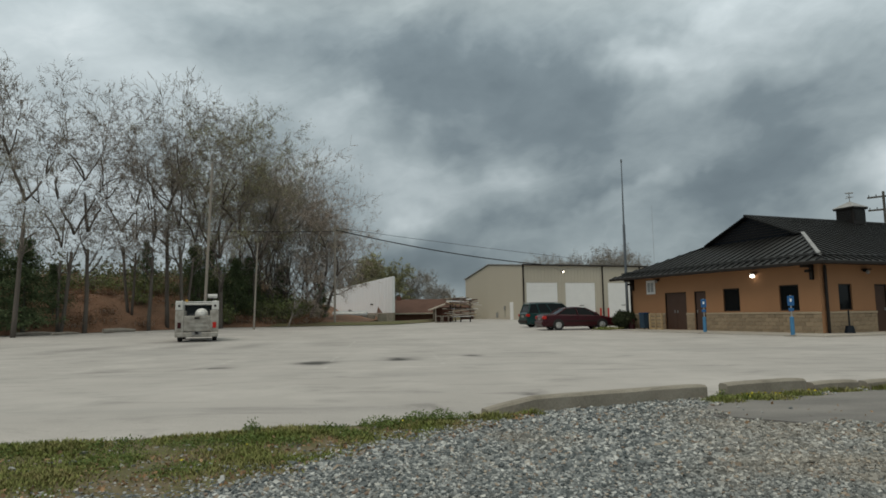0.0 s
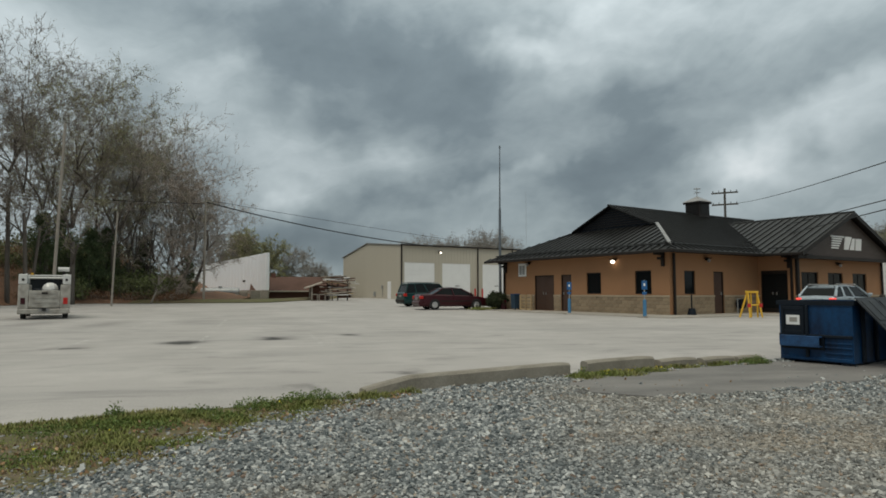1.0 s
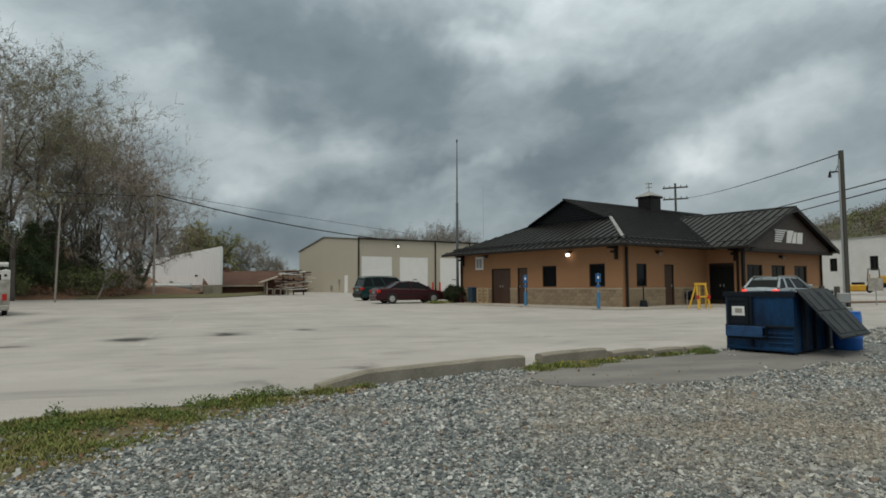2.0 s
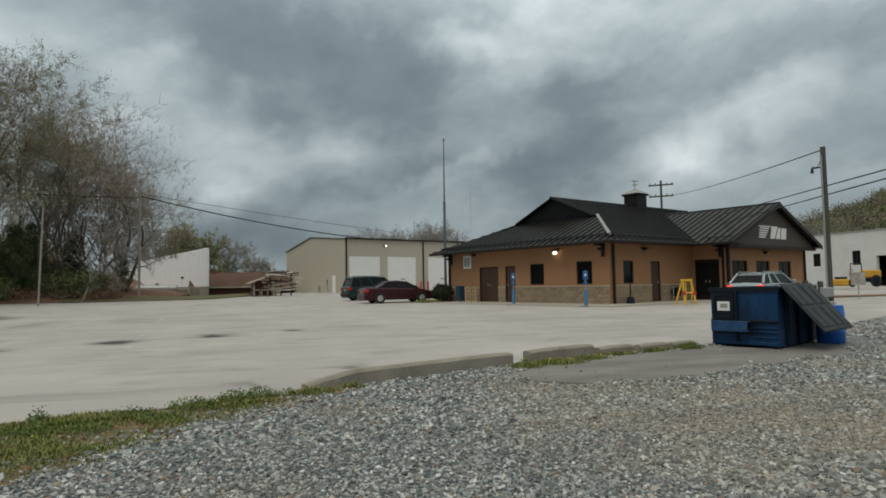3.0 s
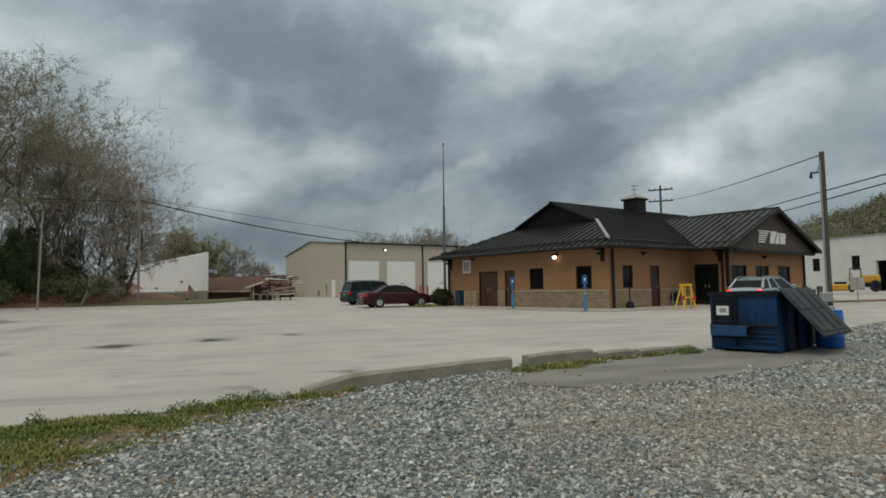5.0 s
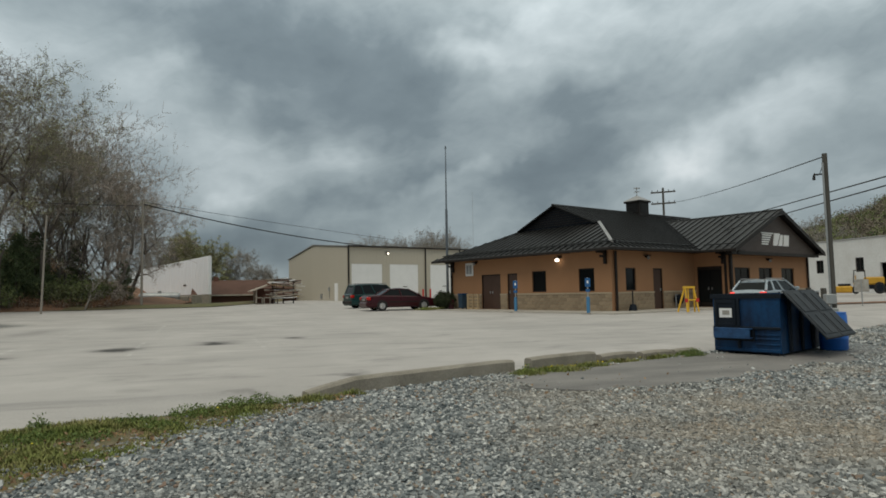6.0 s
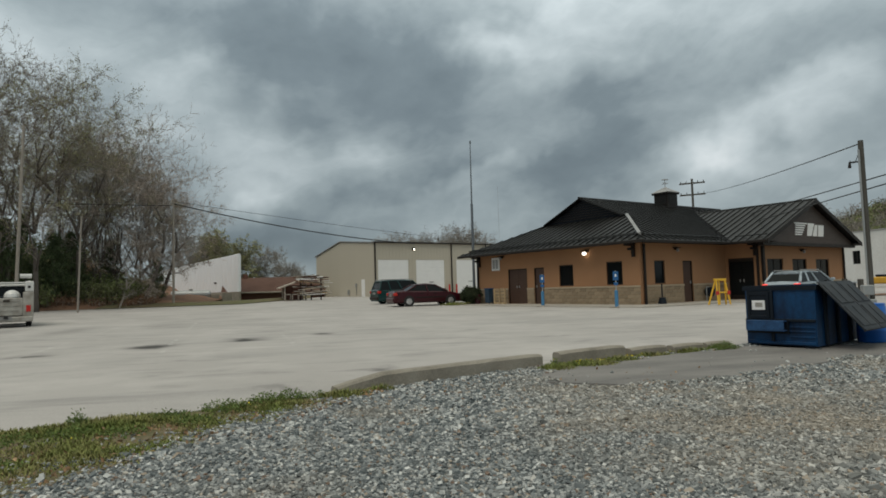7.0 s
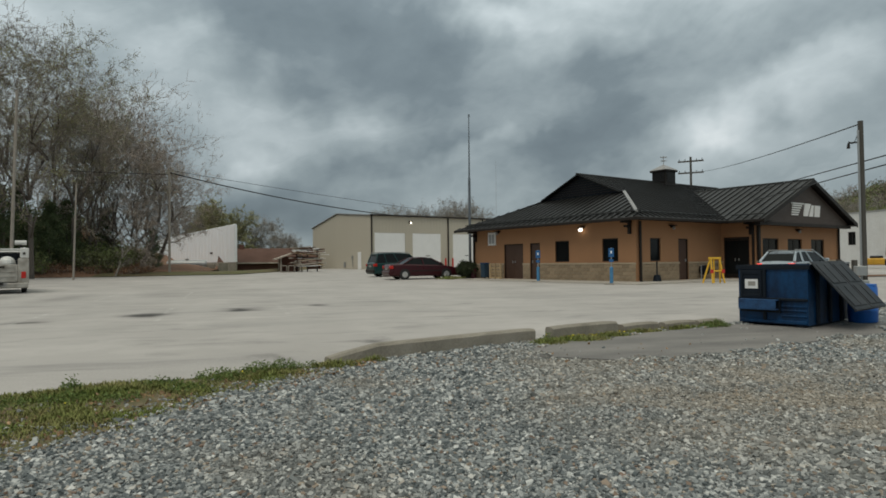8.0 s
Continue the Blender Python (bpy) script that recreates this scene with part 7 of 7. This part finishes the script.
fr = thing("yellow_stand", pose(18.72, 24.72, 0.06, 0, 0, 6) @ Matrix.Diagonal((0.8, 0.8, 1, 1)), "yellow painted steel stand with red reflectors", "stand")
for s in (-1, 1):
    part("leg", rods(((s * 0.42, -0.25, 0), (s * 0.3, 0, 1.15), 0.05), n=8), M_YELLOW, fr)
    part("leg", rods(((s * 0.62, 0.3, 0), (s * 0.32, 0, 1.15), 0.05), n=8), M_YELLOW, fr)
    part("reflector", boxes((s * 0.4 - 0.1, -0.2, 0.45, s * 0.4 + 0.1, -0.16, 0.62)), M_RED, fr, "red reflector")
part("top_bar", boxes((-0.45, -0.05, 1.08, 0.4, 0.05, 1.18), bevel=0.01), M_YELLOW, fr)
part("cross_bar", rods(((-0.4, -0.15, 0.55), (0.4, -0.15, 0.55), 0.035), n=8), M_YELLOW, fr)
part("upright", rods(((-0.05, 0.05, 0.0), (-0.05, 0.05, 1.1), 0.04), n=8), M_YELLOW, fr)

x, y, _ = site(1.05, -0.45)
ash = thing("ash_stand", pose(x, y, 0.07), "black smokers' ash stand beside the wall", "ash stand")
part("base", rods(((0, 0, 0), (0, 0, 0.32), 0.22, 0.15), n=14), M_DDARK, ash)
part("neck", rods(((0, 0, 0.32), (0, 0, 1.0), 0.035), n=8), M_DDARK, ash)
x, y, _ = site(5.4, -0.3)
gm = thing("gas_meter", pose(x, y, 0.07, 0, 0, TH), "dark round gas meter with pipes by the wall", "meter")
part("drum", rods(((0, -0.15, 0.5), (0, 0.15, 0.5), 0.26), n=16), M_DDARK, gm)
part("pipe", rods(((-0.3, 0, 0), (-0.3, 0, 0.75), 0.03), ((-0.3, 0, 0.75), (0, 0, 0.75), 0.03), n=6), M_STEEL, gm)
x, y, _ = site(-0.75, 10.95)
bb = thing("recycling_bin", pose(x, y, 0.07, 0, 0, TH) @ Matrix.Diagonal((0.72, 0.72, 1, 1)), "dark blue wheeled waste bin by the wall", "bin")
bm = bmesh.new()
prism(bm, [(-0.26, 0.08), (0.26, 0.08), (0.31, 0.92), (-0.31, 0.92)], "y", -0.28, 0.28)
part("bin_body", bm, M_DARKBIN, bb)
part("lid", boxes((-0.34, -0.33, 0.92, 0.34, 0.33, 1.0), bevel=0.03), M_DBLUE, bb)
for s in (-1, 1):
    part("wheel", rods(((0.2, s * 0.24, 0.09), (0.2, s * 0.3, 0.09), 0.09), n=12), M_TYRE, bb)
x, y, _ = site(-0.8, 12.1)
rb = thing("red_can", pose(x, y, 0.07), "small dull red can between bush and bin", "can")
part("can", rods(((0, 0, 0), (0, 0, 0.62), 0.2), n=14), M_CARRED, rb)
x, y, _ = site(-0.75, 9.9)
pal = thing("wooden_pallets", pose(x, y, 0.07, 0, 0, TH + 90), "raw wooden pallets leaning on the wall", "pallet")
for i in range(5):
    part("slat", boxes((-0.55, -0.02, i * 0.2 + 0.02, 0.55, 0.0, i * 0.2 + 0.12)), M_WOOD, pal)
for k in (-0.5, 0.0, 0.5):
    part("stringer", boxes((k - 0.03, 0.001, 0.0, k + 0.03, 0.09, 0.96)), M_WOOD, pal)

# clipped bush
rng = np.random.default_rng(77)
cs = []
for _ in range(900):
    v = rng.normal(0, 1, 3)
    v /= np.linalg.norm(v)
    rr = 0.72 + 0.3 * rng.random() + 0.08 * math.sin(v[0] * 7 + v[2] * 5)
    cs.append((0.8 * rr * v[0], 0.8 * rr * v[1], 0.62 + 0.6 * rr * v[2] if v[2] > -0.9 else 0.1))
x, y, _ = site(-1.0, 12.55)
bush = thing("clipped_bush", pose(x, y, gz(x, y)) @ Matrix.Diagonal((0.85, 0.85, 0.92, 1)), "round dark green clipped bush at the corner", "bush")
v, f = leaves_data(rng, cs, 6, 0.06, 0.055, 0.5)
part_ob = new("foliage", leaves_mesh("foliage", v, f, M_BUSH))
part_ob.parent = bush
bm = bmesh.new()
bmesh.ops.create_icosphere(bm, subdivisions=2, radius=0.52, matrix=Matrix.LocRotScale((0, 0, 0.6), None, (1.1, 1.1, 0.85)))
part("branches", bm, M_BUSH, bush)
blades_c = [(x + rng.normal(-1.1, 0.35), y + rng.normal(-0.3, 0.25), 0.1) for _ in range(260)]
v, f = leaves_data(rng, blades_c, 4, 0.06, 0.06, 0.3)
tagged(new("corner_grass", leaves_mesh("corner_grass", v, f, M_GRASS)), "tuft of green grass beside the bush", "grass", kind="stuff")

# posts and sign by the road, low planting strip before the white building
for x, y in ((30.2, 29.2), (29.25, 27.3), (33.5, 26.2)):
    t = thing("timber_post", pose(x, y, gz(x, y)), "short dark timber post by the road", "post", "posts by the road")
    part("post", boxes((-0.11, -0.11, -0.1, 0.11, 0.11, 0.98), bevel=0.02), M_POLE, t)
sg = thing("road_sign", pose(30.4, 26.0, gz(30.4, 26), 0, 0, -50), "small grey sign seen from behind", "sign")
part("pole", rods(((0, 0, -0.1), (0, 0, 1.4), 0.03), n=6), M_STEEL, sg)
part("plate", boxes((-0.33, -0.02, 0.75, 0.33, 0.0, 1.42), bevel=0.005), M_TRUCKGREY, sg)
strip = grid_mesh("dirt_strip", spread(27.5, 60, 30), lambda x: (near_edge(x) + 7.2 - (x - 30) * 0.62 + 0.0, near_edge(x) + 8.9 - (x - 30) * 0.6), 3, lambda x, y: gz(x, y) + 0.04, M_SOIL)
tagged(strip, "strip of bare brown soil beside the road", "ground", kind="structure")
cs = []
for _ in range(420):
    t = rng.random()
    x, y = 31.0 + 4.5 * t + rng.normal(0, 0.25), 31.5 + 3.5 * t + rng.normal(0, 0.25)
    cs.append((x, y, gz(x, y) + 0.1 + 0.75 * rng.random()))
v, f = leaves_data(rng, cs, 5, 0.1, 0.06)
tagged(new("low_hedge", leaves_mesh("low_hedge", v, f, M_BROWNBRUSH)), "low brown hedge beyond the building's corner", "hedge", kind="stuff")

# ---- pieces of walls, last ----
block_course(wall_side, 0.0, DEEP, 0.0, [(d[0], d[1]) for d in side_doors], True)
block_course(wall_front, 0.25, WL, 0.0, [(d[0], d[1]) for d in front_doors], False)
block_course(wall_wing, WL, WR, WY, [], False)
